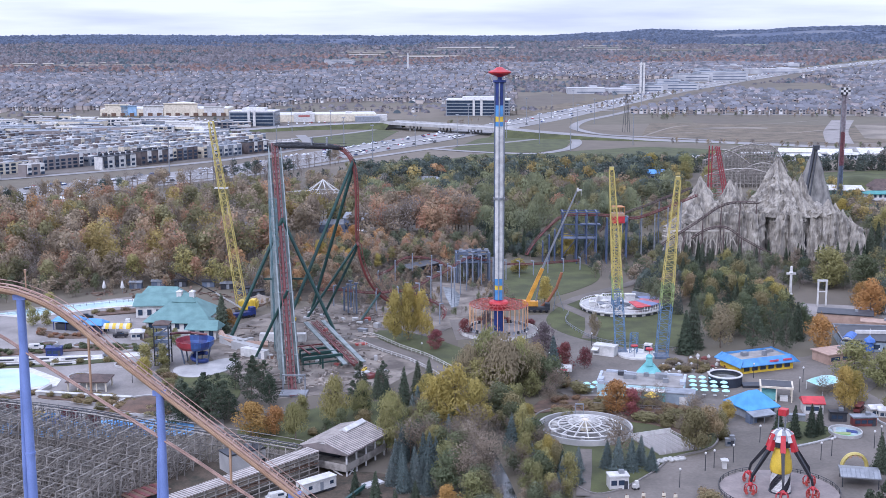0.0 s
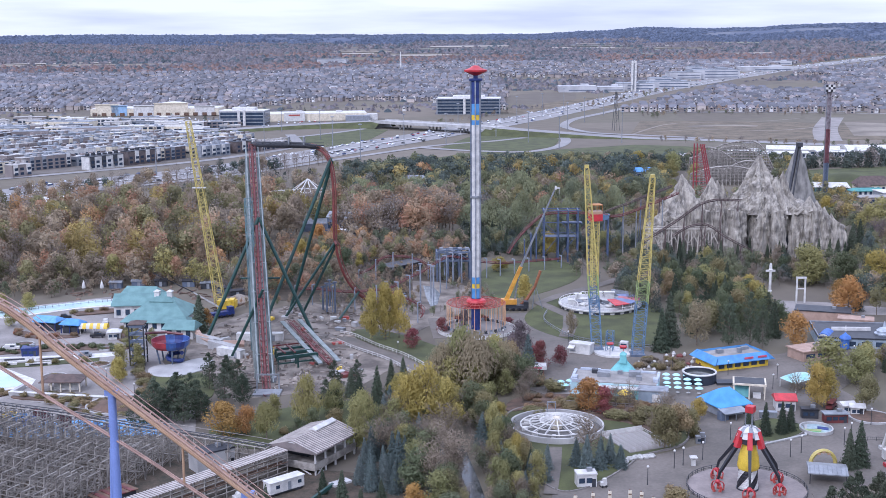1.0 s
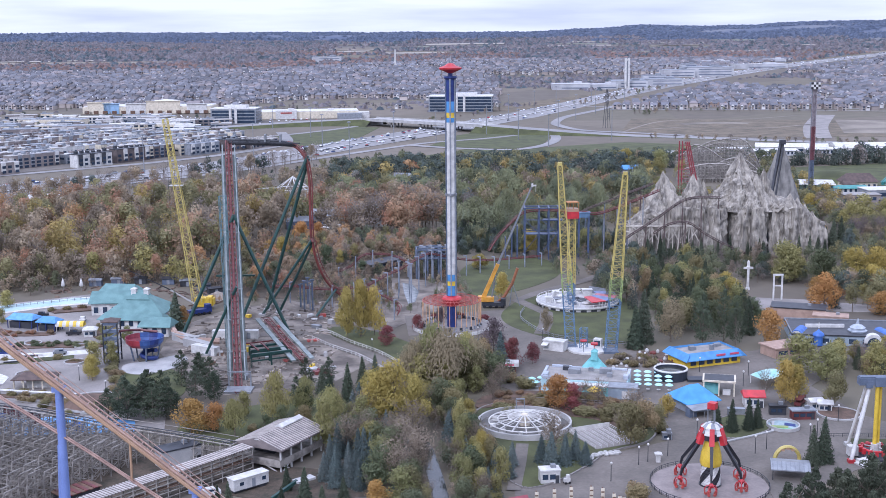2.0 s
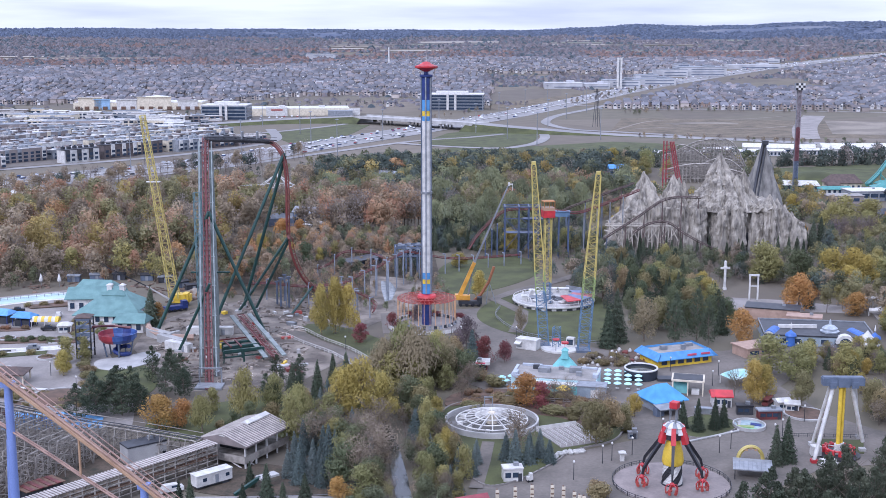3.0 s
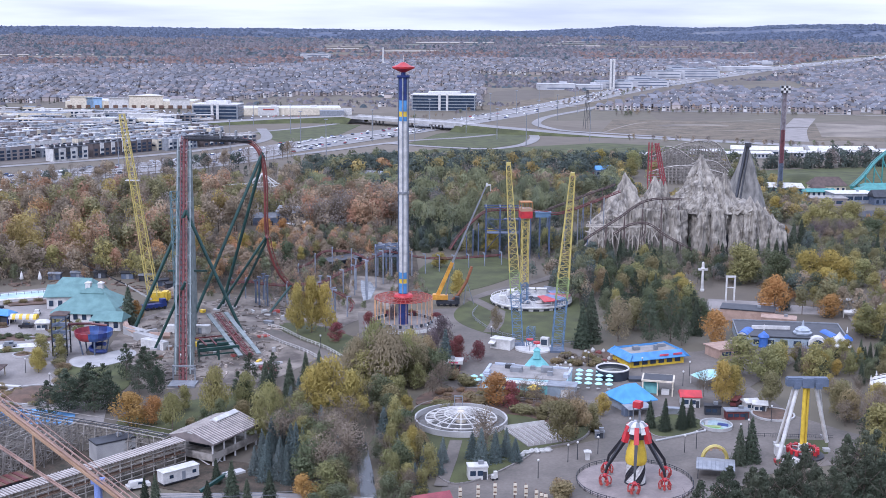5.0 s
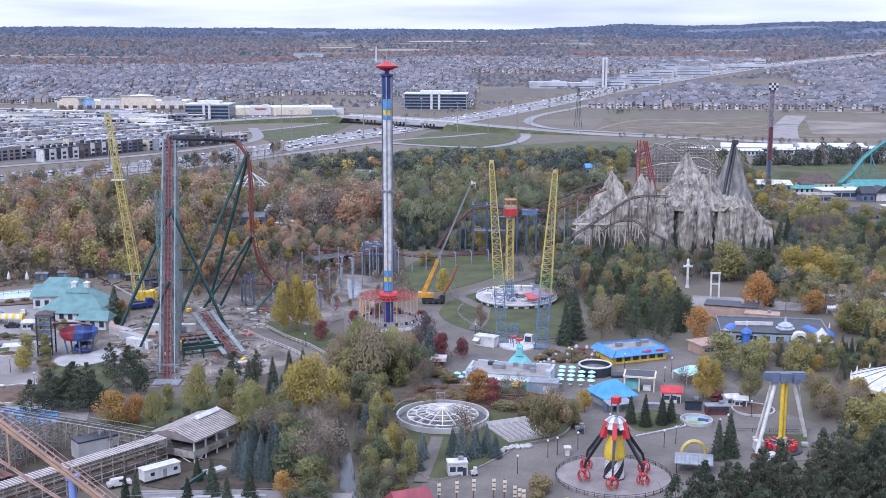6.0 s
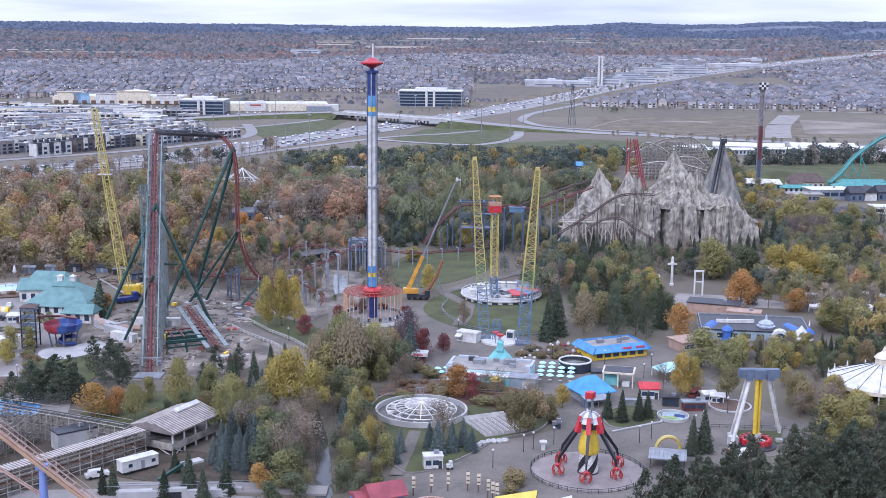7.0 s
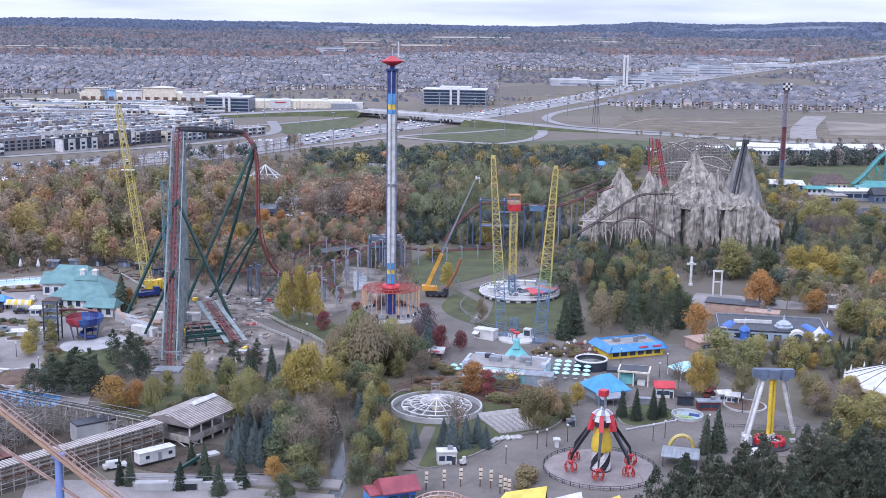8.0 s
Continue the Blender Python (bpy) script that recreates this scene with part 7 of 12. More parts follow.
# ---- orange hyper coaster on blue legs ----
def hyper_coaster():
    top = thing("hyper_coaster", 0, 0, 0, 0, "orange steel coaster descending on periwinkle blue columns", "roller coaster")
    pts = [(-108, 177, 60), (-98, 176.5, 65.5), (-88, 176.2, 67.6), (-80, 176, 67.6), (-75.4, 176, 67.1), (-72.4, 176, 66.5), (-67.8, 176, 64.6), (-63.6, 176, 61.6), (-58.7, 176, 57.2), (-52.9, 176, 52.4), (-40.3, 176, 42.2), (-30, 176, 33.7), (-21.4, 176, 26.8), (-8, 176.5, 16.5), (4, 177, 9), (14, 178, 7), (24, 179, 10)]
    fr = coaster_track(top, pts, 1.9, 0.62, M_orange, M_rail, 1.6, 0.8, 0.15, 0.7, box=True)
    s = Shape()
    for i in range(len(fr) - 1):
        p, q = fr[i], fr[i + 1]
        if i % 2 == 0:
            part("walk_plate", Shape().beam(p[0] + p[2] * 1.35 - p[3] * 0.35, fr[min(i + 2, len(fr) - 1)][0] + fr[min(i + 2, len(fr) - 1)][2] * 1.35 - fr[min(i + 2, len(fr) - 1)][3] * 0.35, 0.26), M_orange, top)
    part("handrail", Shape().tube([p + side * 1.7 + up * 0.7 for p, d, side, up in fr], 0.06, 4), M_rail, top)
    part("handrail", Shape().tube([p - side * 1.5 + up * 0.5 for p, d, side, up in fr], 0.06, 4), M_rail, top)
    low = [(-108, 176.6, 53), (-96, 176.4, 60), (-86, 176.2, 61.4), (-80, 176, 61), (-75.9, 176, 59.3), (-67.6, 176, 53.6), (-59.2, 176, 47.9), (-53.3, 176, 44.0), (-46.5, 176, 39.4), (-38.8, 176, 33.9), (-28.5, 176, 26.8), (-16, 176, 17.5), (-6, 176.3, 9.5)]
    lf = frames_along(spline(low, 1.2))
    for k in (-1, 1):
        part("brace_tube", Shape().tube([p + side * 0.32 * k for p, d, side, up in lf], 0.15, 5), M_rail, top)
    s = Shape()
    for i in range(0, len(lf) - 1):
        p, q = lf[i], lf[i + 1]
        s.beam(p[0] - p[2] * 0.32, q[0] + q[2] * 0.32, 0.06, 3)
    part("brace_lacing", s, M_rail, top)
    for x, z0, z1 in ((-62.4, 50.3, 60.0), (-41.4, 35.6, 42.6), (-83.5, 61.2, 66.8), (-21, 21.5, 26.0)):
        part("post", Shape().tube([(x, 176, z0), (x, 176, z1)], 0.2, 6), M_orange, top)
    for i, (x, z) in enumerate(((-72.4, 65.2), (-51.9, 50.3), (-31.6, 34.0), (-93, 65.6), (-11.5, 17.5))):
        part("column", Shape().tube([(x, 176, 0), (x, 176, 20), (x, 176, z)], [0.76, 0.76, 0.62], 14), M_peri, top, smooth=50)
        part("raker", Shape().tube([(x - 2.6, 179, 0), (x - 1.5, 177.6, z - 26), (x - 0.5, 176.3, z - 9)], [0.5, 0.5, 0.4], 10), M_peri, top, smooth=50)
        part("flange", Shape().lathe([(0.8, 0), (1.0, 0), (1.0, 0.5), (0.8, 0.5)], 14, x, 176).lathe([(0.74, 18.0), (0.9, 18.0), (0.9, 18.4), (0.74, 18.4)], 14, x, 176).lathe([(0.68, z * 0.62), (0.8, z * 0.62), (0.8, z * 0.62 + .4), (0.68, z * 0.62 + .4)], 14, x, 176), M_peri, top)
        part("saddle", Shape().box(x, 176, z - 0.3, 1.9, 1.2, 0.8), M_peri, top)
    lamp = Shape().tube([(-71.8, 177, 66.4), (-71.8, 177, 68.9)], 0.1, 5).box(-71.8, 177, 68.8, 0.3, 0.3, 0.5)
    part("marker_post", lamp, M_orange, top)
    hump = thing("coaster_hump", 0, 0, 0, 0, "rounded orange coaster hump on a steel leg", "roller coaster")
    pts = [(17.5, 206, 2), (20, 206, 9), (23.3, 205.6, 14.2), (26.8, 205.2, 16.8), (30.4, 205, 17.6), (34, 205, 16.9), (37.4, 205, 14.6), (41, 205, 9), (43.5, 205, 2)]
    coaster_track(hump, pts, 1.9, 0.55, M_orange, M_rail, 1.4, 0.7, 0.17, 0.95, box=True)
    part("column", Shape().tube([(30.4, 205, 0), (30.4, 205, 16.2)], 0.7, 10), M_peri, hump)


hyper_coaster()


# ---- rocket sling: two lattice masts, yellow above and blue below ----
def sling_mast(x, y, tx, ty, h, w):
    top = thing("lattice_mast", x, y, 0, 0, "lattice mast painted blue below and yellow above", "sling mast", "sling masts")
    p, q = Vector((0, 0, 0)), Vector((tx - x, ty - y, h))
    a, b = p + (q - p) * 0.30, p + (q - p) * 0.42
    part("blue_section", lattice(Shape(), p, a, w, w, 8, 0.17, 0.085), M_steelblue2, top)
    part("green_section", lattice(Shape(), a, b, w, w, 3, 0.17, 0.085), M_limegreen, top)
    part("yellow_section", lattice(Shape(), b, q, w, w * 0.42, 17, 0.17, 0.085), M_lemon, top)
    part("head", Shape().box(q.x, q.y, q.z, 1.4, 1.2, 1.0), M_lemon, top)
    part("footing", Shape().box(0, 0, 0, w + 1.2, w + 1.2, 0.8), M_steelblue, top)


M_steelblue2 = surface("bright_blue_lattice", lin(98, 124, 150), lin(82, 106, 132), rough=0.5)
M_limegreen = surface("lime_green_lattice", lin(146, 160, 100), lin(126, 142, 88), rough=0.5)
sling_mast(44.9, 390, 40.7, 390.5, 61, 3.2)
sling_mast(57.4, 384, 61.2, 384.5, 58.5, 3.6)
top = thing("sling_platform", 50, 386.5, 0, -20, "white and blue loading platform between the masts", "platform")
part("deck", Shape().lathe([(0.1, 0.1), (6.5, 0.1), (6.5, 0.7), (0.1, 0.7)], 18), M_white, top)
part("cage", lattice(Shape(), (-1.5, 1, 0.7), (-1.5, 1, 7.2), 2.2, 2.2, 4, 0.14), M_steelblue2, top)
part("booth", Shape().box(3, 2.5, 0.7, 2.6, 2.2, 3.0), M_white, top)
part("screen", Shape().box(3, 1.3, 1.4, 2.0, 0.15, 1.8), M_glass, top)
part("sign_disc", Shape().lathe([(0.1, 4.4), (1.2, 4.4), (1.2, 4.7), (0.1, 4.7)], 14, 0, -5), M_red, top)
part("sign_post", Shape().tube([(0, -5, 0), (0, -5, 4.5)], 0.12, 5), M_steel, top)
top = thing("ticket_booth", 39.5, 387, 0, -28, "white flat-roofed booth with a folded awning", "booth")
part("wall", Shape().box(0, 0, 0, 7.2, 3.6, 3.2), M_white, top)
part("roof", Shape().box(0, 0, 3.2, 7.6, 4.0, 0.4), M_white, top)
part("awning", Shape().add([(-3.6, -1.9, 2.9), (-1.4, -1.9, 2.9), (-1.4, -3.6, 2.2), (-3.6, -3.6, 2.2), (-3.6, -1.9, 2.7), (-1.4, -1.9, 2.7), (-1.4, -3.6, 2.0), (-3.6, -3.6, 2.0)], [(0, 1, 2, 3)[::-1], (4, 5, 6, 7), (0, 3, 7, 4), (1, 5, 6, 2), (2, 6, 7, 3)]), M_white, top)
part("counter", Shape().box(-2.5, -1.9, 0.9, 2.0, 0.3, 0.15), M_grey, top)


# ---- spinning coin ride on its round deck, with a gondola tower ----
M_brownrust0 = surface("orange_brown_cage_paint", lin(176, 124, 74), lin(148, 102, 62))


def round_ride():
    cx, cy = 52.9, 456
    top = thing("round_ride_deck", cx, cy, 0, 0, "round concrete ride deck with grey floor", "ride")
    top.scale = (1.03, 1.03, 0.66)
    part("wall", Shape().lathe([(14.9, 0), (14.9, 1.6), (15.5, 1.9), (15.5, 2.6), (14.6, 2.6), (14.6, 2.4)], 40), M_white, top)
    part("floor", Shape().lathe([(0.1, 2.0), (14.7, 2.0), (14.7, 2.45), (0.1, 2.45)], 40), M_concrete, top)
    for k in range(60):
        g = radians(k * 6)
        part("rail_post", Shape().box(15.1 * math.cos(g), 15.1 * math.sin(g), 2.6, 0.14, 0.14, 1.5), M_white, top)
    for k in range(24):
        g = radians(k * 15 + 4)
        part("skirt_opening", Shape().box(15.0 * math.cos(g), 15.0 * math.sin(g), 0.3, 0.2, 2.2, 1.1, 15 * k + 4), M_dark, top)
    part("handrail", Shape().tube([(15.1 * math.cos(radians(a)), 15.1 * math.sin(radians(a)), 4.1) for a in range(0, 361, 9)], 0.12, 4), M_white, top)
    for k, (a0, a1, m) in enumerate(((-74, -50, M_red), (-50, -28, M_fadedblue), (-28, -6, M_pinkred), (-6, 24, M_fadedblue))):
        s = Shape()
        vs = []
        for z in (5.4, 5.8):
            for r, zz in ((7.0, 1.6), (14.9, 0.0)):
                for a in (a0, a1):
                    vs.append((r * math.cos(radians(a)), r * math.sin(radians(a)), z + zz * 0.5))
        s.add(vs, [(0, 1, 3, 2)[::-1], (4, 5, 7, 6), (0, 2, 6, 4), (1, 5, 7, 3), (2, 3, 7, 6), (0, 4, 5, 1)])
        part("roof_panel", s, m, top)
    for k in range(14):
        a = radians(-62 + 6 * k)
        part("roof_post", Shape().box(14.6 * math.cos(a), 14.6 * math.sin(a), 2.4, 0.2, 0.2, 3.1), M_white, top)
    part("back_screen", Shape().lathe([(14.2, 2.4), (14.2, 6.2), (13.8, 6.2), (13.8, 2.4)], 14, 0, 0, (16, 66)), M_grey, top)
    for k in range(6):
        g = radians(100 + 38 * k)
        x, y = 7.8 * math.cos(g), 7.8 * math.sin(g)
        part("car", Shape().lathe([(0.3, 2.5), (1.5, 2.6), (1.7, 3.2), (1.2, 3.8), (0.9, 3.2)], 12, x, y), M_white if k % 2 else M_grey, top)
        part("car_arm", Shape().beam((0, 0, 3), (x, y, 2.8), 0.2), M_steel, top)
    for k in range(9):
        g = radians(70 + 24 * k)
        r, w = 11.6 - 1.6 * (k % 2), 1.5
        c, n_ = math.cos(g), math.sin(g)
        part("white_arch", Shape().tube([(r * c - w * n_ * math.cos(radians(a)), r * n_ + w * c * math.cos(radians(a)), 2.45 + 3.2 * math.sin(radians(a))) for a in range(0, 181, 20)], 0.26, 5), M_white, top)
    for x, y, a, h in ((4.5, 8.5, 3.4, 3.4), (-7.5, 7.5, 2.2, 2.6), (-11, -2, 2.0, 2.4), (0.5, 11, 2.6, 2.6)):
        part("booth", Shape().box(x, y, 2.45, a, 2.2, h).box(x, y, 2.45 + h, a + 0.6, 2.8, 0.25), M_white, top)
    part("turntable", Shape().lathe([(0.1, 2.46), (3.6, 2.46), (3.6, 2.7), (1.0, 3.1), (0.6, 4.2), (0.1, 4.3)], 24), M_dark, top)
    tower = thing("gondola_tower", 49.6, 446, 0, 10, "lattice tower with red and yellow cabin on top", "tower ride")
    part("lower_mast", lattice(Shape(), (0, 0, 2.4), (0, 0, 10), 2.4, 2.4, 3, 0.2, 0.11), M_steelblue2, tower)
    part("mast", lattice(Shape(), (0, 0, 10), (0, 0, 36), 2.4, 2.4, 12, 0.2, 0.11), M_lemon, tower)
    part("cabin_base", Shape().box(0, 0, 35.2, 4.4, 4.4, 2.6), M_red, tower)
    part("cabin_band", Shape().box(0, 0, 37.8, 4.3, 4.3, 1.1), M_orange, tower)
    for a, b in ((-1, -1), (1, -1), (1, 1), (-1, 1), (0, -1), (0, 1)):
        part("cabin_post", Shape().box(a * 2, b * 2, 38.9, 0.24, 0.24, 2.2), M_brownrust0, tower)
    part("cabin_roof", Shape().roof(0, 0, 41.1, 4.4, 4.4, 0.5, 0, 2.1), M_brownrust0, tower)


M_fadedblue = surface("faded_blue_panel", lin(118, 128, 160), lin(102, 112, 142))
M_pinkred = surface("faded_red_panel", lin(176, 110, 116), lin(156, 96, 102))
round_ride()


# ---- cranes ----
M_craneyellow = surface("crane_yellow_paint", lin(216, 160, 62), lin(188, 134, 52), rough=0.45)
top = thing("crawler_crane", -93, 447, 0, 0, "yellow lattice-boom crawler crane with a raised boom", "crane")
part("boom", lattice(Shape(), (0.8, -1, 3.4), (-8.6, -1, 73), 3.4, 1.7, 26, 0.2, 0.09), M_lemon, top)
part("cab", Shape().box(2.2, 1, 1.6, 5.5, 4.4, 3.2).box(4.8, 1, 2.2, 2.0, 3.8, 3.0), M_yellow, top)
part("counterweight", Shape().box(4.8, 2.5, 1.6, 2.6, 4.6, 2.6), M_yellow, top)
for k in (-1, 1):
    part("track", Shape().box(1.5, 1 + 2.6 * k, 0, 7, 1.1, 1.5, 0, 0.9), M_dark, top)
part("pendant_line", Shape().beam((3.4, 1, 4.8), (-8.4, -0.6, 72), 0.05, 3).beam((-8.6, -1.4, 73), (-8.0, -1.6, 30), 0.05, 3), M_dark, top)
part("boom_platform", Shape().box(-5.6, -1, 48, 5, 2.2, 0.3), M_white, top)
top = thing("small_mobile_crane", -92, 438, 0, 35, "white mobile crane with a low telescopic boom", "crane")
part("boom", Shape().beam((1, 0, 4), (-9, 0, 11), 0.5, 4, 0.35), M_white, top)
part("boom_extension", Shape().beam((-9, 0, 11), (-24, 0, 20), 0.28, 4, 0.2), M_dark, top)
part("carrier", Shape().box(2, 0, 0.8, 9, 2.6, 1.4).box(5.4, 0, 2.2, 2.0, 2.4, 1.6), M_navy, top)
for k in range(4):
    for w in (-1, 1):
        part("wheel", Shape().tube([(-1 + 2.2 * k, w * 0.9, 0.6), (-1 + 2.2 * k, w * 1.4, 0.6)], 0.6, 10), M_black, top)
top = thing("telescopic_crane", 17.5, 450, 0, 0, "yellow telescopic crane with an extended grey boom", "crane")
part("boom", Shape().beam((-1.6, 0, 2.6), (4.6, 0, 17), 1.15, 4, 0.9), M_craneyellow, top)
part("boom_extension", Shape().beam((4.6, 0, 17), (17.4, 0, 47), 0.55, 4, 0.32), M_steel, top)
part("boom_head", Shape().box(17.5, 0, 46.4, 0.7, 0.7, 1.3).box(18.2, 0, 46.7, 1.5, 0.6, 0.5).beam((18.8, 0, 46.7), (18.8, 0, 44.6), 0.1), M_white, top)
part("carrier", Shape().box(3, 0, 0.9, 9, 2.8, 1.2).box(6.6, 0, 2.1, 1.8, 2.6, 1.5), M_dark, top)
part("superstructure", Shape().box(0.5, 0, 2.5, 5, 2.8, 1.8).box(-2.0, 0, 2.5, 1.8, 3.0, 2.0), M_craneyellow, top)
part("ramming_cylinder", Shape().tube([(2.2, 0, 4), (3.6, 0, 12.5)], 0.3, 8), M_steel, top)
for k in range(4):
    for w in (-1, 1):
        part("wheel", Shape().tube([(-0.6 + 2.2 * k, w * 1.0, 0.65), (-0.6 + 2.4 * k, w * 1.5, 0.65)], 0.65, 10), M_black, top)
M_brownrust = surface("brown_orange_steel", lin(150, 98, 66), lin(122, 78, 54))
top = thing("curved_track_piece", 23.6, 452, 0, 0, "rust-orange curved track piece lying against a stand", "track piece")
part("track_piece", Shape().tube([(-2, 0, 1.2), (1, 0, 4), (4, 0, 9), (6, 0, 15)], 0.6, 6), M_brownrust, top)
part("stand", Shape().beam((3, 0, 0), (4, 0, 8.6), 0.25).beam((7, 0, 0), (4.2, 0, 8.8), 0.2), M_steel, top)


# ---- rock mountain with its coasters ----
PEAKS = [(104, 574, 38.2, 6.6, 1), (98.6, 570, 29.5, 4.6, 2), (108, 572, 30, 4.2, 4), (94, 567, 21.5, 5.0, 4.5), (101, 566, 26, 4.5, 0.6),
         (119, 578, 36.2, 5.2, 2), (121.8, 579, 34.6, 3.6, 2.6), (124.6, 581, 33.2, 3.2, 1.7),
         (139.8, 572, 47.0, 10.6, 3), (146.8, 567, 37.4, 5.8, 4.8), (152, 575, 39.4, 4.6, 1.1), (149.8, 566, 31, 5.2, 4), (133.4, 570, 30, 4.6, 0.3), (137, 588, 34.6, 4.6, 5), (143, 561, 28, 4.6, 3.1), (155, 572, 29, 3.2, 2.1),
         (162.1, 564, 28.6, 4.0, 1.5), (166, 566, 26.4, 3.6, 2.5), (158.4, 569, 24.5, 3.6, 6), (170, 567, 23.2, 3.6, 0.4), (174, 569, 19.6, 3.6, 1.2), (146, 585, 34, 6.5, 3.5), (160, 588, 23, 5.5, 2.7)]
FOOT = [(87, 570), (90, 563), (96, 559), (104, 557.4), (116, 556.6), (128, 556), (130.2, 558), (131, 565), (134.6, 565.4), (136, 557.5), (139, 553), (143, 551.8), (147, 553.6), (149, 558), (151.4, 561.5), (154, 558.5), (156, 555.6),
        (161, 553.6), (168, 554.4), (174, 557), (178, 562), (180, 570), (177, 586), (168, 600), (140, 606), (112, 602), (94, 590)]


def crag(x, y, z, k=1.0):
    """Fluted relief of the sculpted rock: upright ribs, leaning clefts and a little rubble."""
    out = 0.0
    for f, a, lean in ((0.10, 2.4, 0.05), (0.24, 1.9, -0.12), (0.5, 1.7, 0.12), (1.0, 1.1, 0.04)):
        u = x + lean * z
        out += a * (1 - 2.4 * abs(noise.noise((u * f, y * f, z * f * 0.07 + 3.7))))
    out += 1.5 * noise.noise((x * 0.2, y * 0.2, z * 0.16)) + 1.3 * noise.noise((x * 0.4, y * 0.4, z * 0.34)) + 0.7 * noise.noise((x * 0.7, y * 0.7, z * 0.5))
    return k * (out - 2.2)


def peak_rings(s, px, py, h, r, ph):
    """One jagged peak, ring by ring."""
    z0 = min(20.5, h * 0.66)
    n, m = 110, max(12, int((h - z0) / 0.85))
    vs, fs = [], []
    for i in range(m + 1):
        t = i / m
        rad = r * (1.22 * (1 - t) ** 1.08 + 0.035)
        for k in range(n):
            g = 2 * math.pi * k / n
            q = rad * (0.8 + 0.1 * math.sin(3 * g + ph * 3) + 0.24 * abs(math.sin(4 * g + ph * 5 + 0.5 * t)) + 0.14 * abs(math.sin(9 * g + ph * 7 - 0.8 * t)))
            x, y, z = px + q * math.cos(g), py + q * math.sin(g), z0 + (h - z0) * t
            d = crag(x, y, z, min(0.5, rad / 12 + 0.05))
            vs.append((x + d * math.cos(g) - 136, y + d * math.sin(g) - 590, z + 0.3 * d * (1 - t) - 0.3))
    for i in range(m):
        for k in range(n):
            fs.append((i * n + k, i * n + (k + 1) % n, (i + 1) * n + (k + 1) % n, (i + 1) * n + k))
    s.add(vs, fs)


def mountain():
    top = thing("rock_mountain", 136, 590, 0, 0, "grey sculpted artificial mountain with jagged peaks", "mountain")
    s = Shape()
    for p in PEAKS:
        peak_rings(s, *p)
    edge, cx, cy = [], 136, 582
    loop = [Vector(p) for p in FOOT]
    for i, p in enumerate(loop):
        q = loop[(i + 1) % len(loop)]
        steps = max(1, int((q - p).length / 0.4))
        out = Vector(((q - p).y, -(q - p).x)).normalized()
        for j in range(steps):
            v = p.lerp(q, j / steps)
            edge.append((v.x, v.y, out.x, out.y))
    count = len(edge)
    smooth = []
    for k in range(count):
        near = [edge[(k + j) % count] for j in range(-4, 5)]
        smooth.append(tuple(sum(e[a] for e in near) / 9 for a in range(4)))
    edge = smooth

    def rim(x, y):
        h = 23.2 + 1.6 * noise.noise((x * 0.3, y * 0.3, 2.2)) + 0.9 * noise.noise((x * 1.1, y * 1.1, 4.2))
        if x < 103:
            h *= max(0.45, 1 - (103 - x) / 24)
        if x > 166:
            h *= max(0.6, 1 - (x - 166) / 30)
        return h

    rows, vs, fs = 24, [], []
    for i in range(rows + 1):
        for x, y, c, w in edge:
            z = rim(x, y) * i / rows
            d = crag(x, y, z, 0.72) - 1.6 * (i / rows) ** 1.5
            vs.append((x + d * c - 136, y + d * w - 590, z - 0.3))
    for i in range(rows):
        for k in range(count):
            fs.append((i * count + k, i * count + (k + 1) % count, (i + 1) * count + (k + 1) % count, (i + 1) * count + k))
    lid = len(vs)
    for ring in (0.9, 0.6, 0.05):
        for x, y, c, w in edge:
            px, py = cx + (x - cx) * ring, cy + (y - cy) * ring
            vs.append((px - 136, py - 590, rim(px, py) - 2.6 + 1.2 * noise.noise((px * 0.4, py * 0.4, 1.0))))
    for j in range(3):
        lo = rows * count if j == 0 else lid + (j - 1) * count
        hi = lid + j * count
        for k in range(count):
            fs.append((lo + k, lo + (k + 1) % count, hi + (k + 1) % count, hi + k))
    s.add(vs, fs)
    part("rock", s, M_rock, top)
    part("cave_mouth", Shape().box(151.6 - 136, 560.5 - 590, 4, 3.4, 3, 6.4, 0, 0.8), M_black, top)
    spire = thing("dark_spire", 184, 668, 0, 0, "dark pointed rock spire with a steep chute", "spire")
    vs, fs = [], []
    n, m = 28, 14
    for i in range(m + 1):
        t = i / m
        for k in range(n):
            g = 2 * math.pi * k / n
            r = (13.5 * (1 - t) ** 0.9 + 0.35) * (1 + 0.14 * math.sin(5 * g) + 0.12 * noise.noise((math.cos(g) * 3, math.sin(g) * 3, t * 6)))
            vs.append((r * math.cos(g), r * math.sin(g), 42.5 * t))
    for i in range(m):
        for k in range(n):
            fs.append((i * n + k, i * n + (k + 1) % n, (i + 1) * n + (k + 1) % n, (i + 1) * n + k))
    part("rock", Shape().add(vs, fs), surface("dark_grey_rock", lin(136, 133, 128), lin(98, 96, 93), scale=0.4, fine=2.0, rough=0.9, bump=0.3, stretch=0.3), spire)
    part("chute", Shape().beam((-9, -12, 4), (-1, -2, 43), 0.9).beam((-6.4, -12, 4), (0.6, -2, 43), 0.5), M_dark, spire)
    part("chute_top", Shape().box(0, -2, 42, 3, 3, 2.4), M_dark, spire)

    run = thing("mine_coaster", 0, 0, 0, 0, "dark red coaster track winding round the mountain on timber legs", "roller coaster")
    back = [(56, 572, 12), (66, 570, 20), (79, 568, 25.5), (86, 568, 28.5), (94, 569, 31.2), (99, 573, 32.5)]
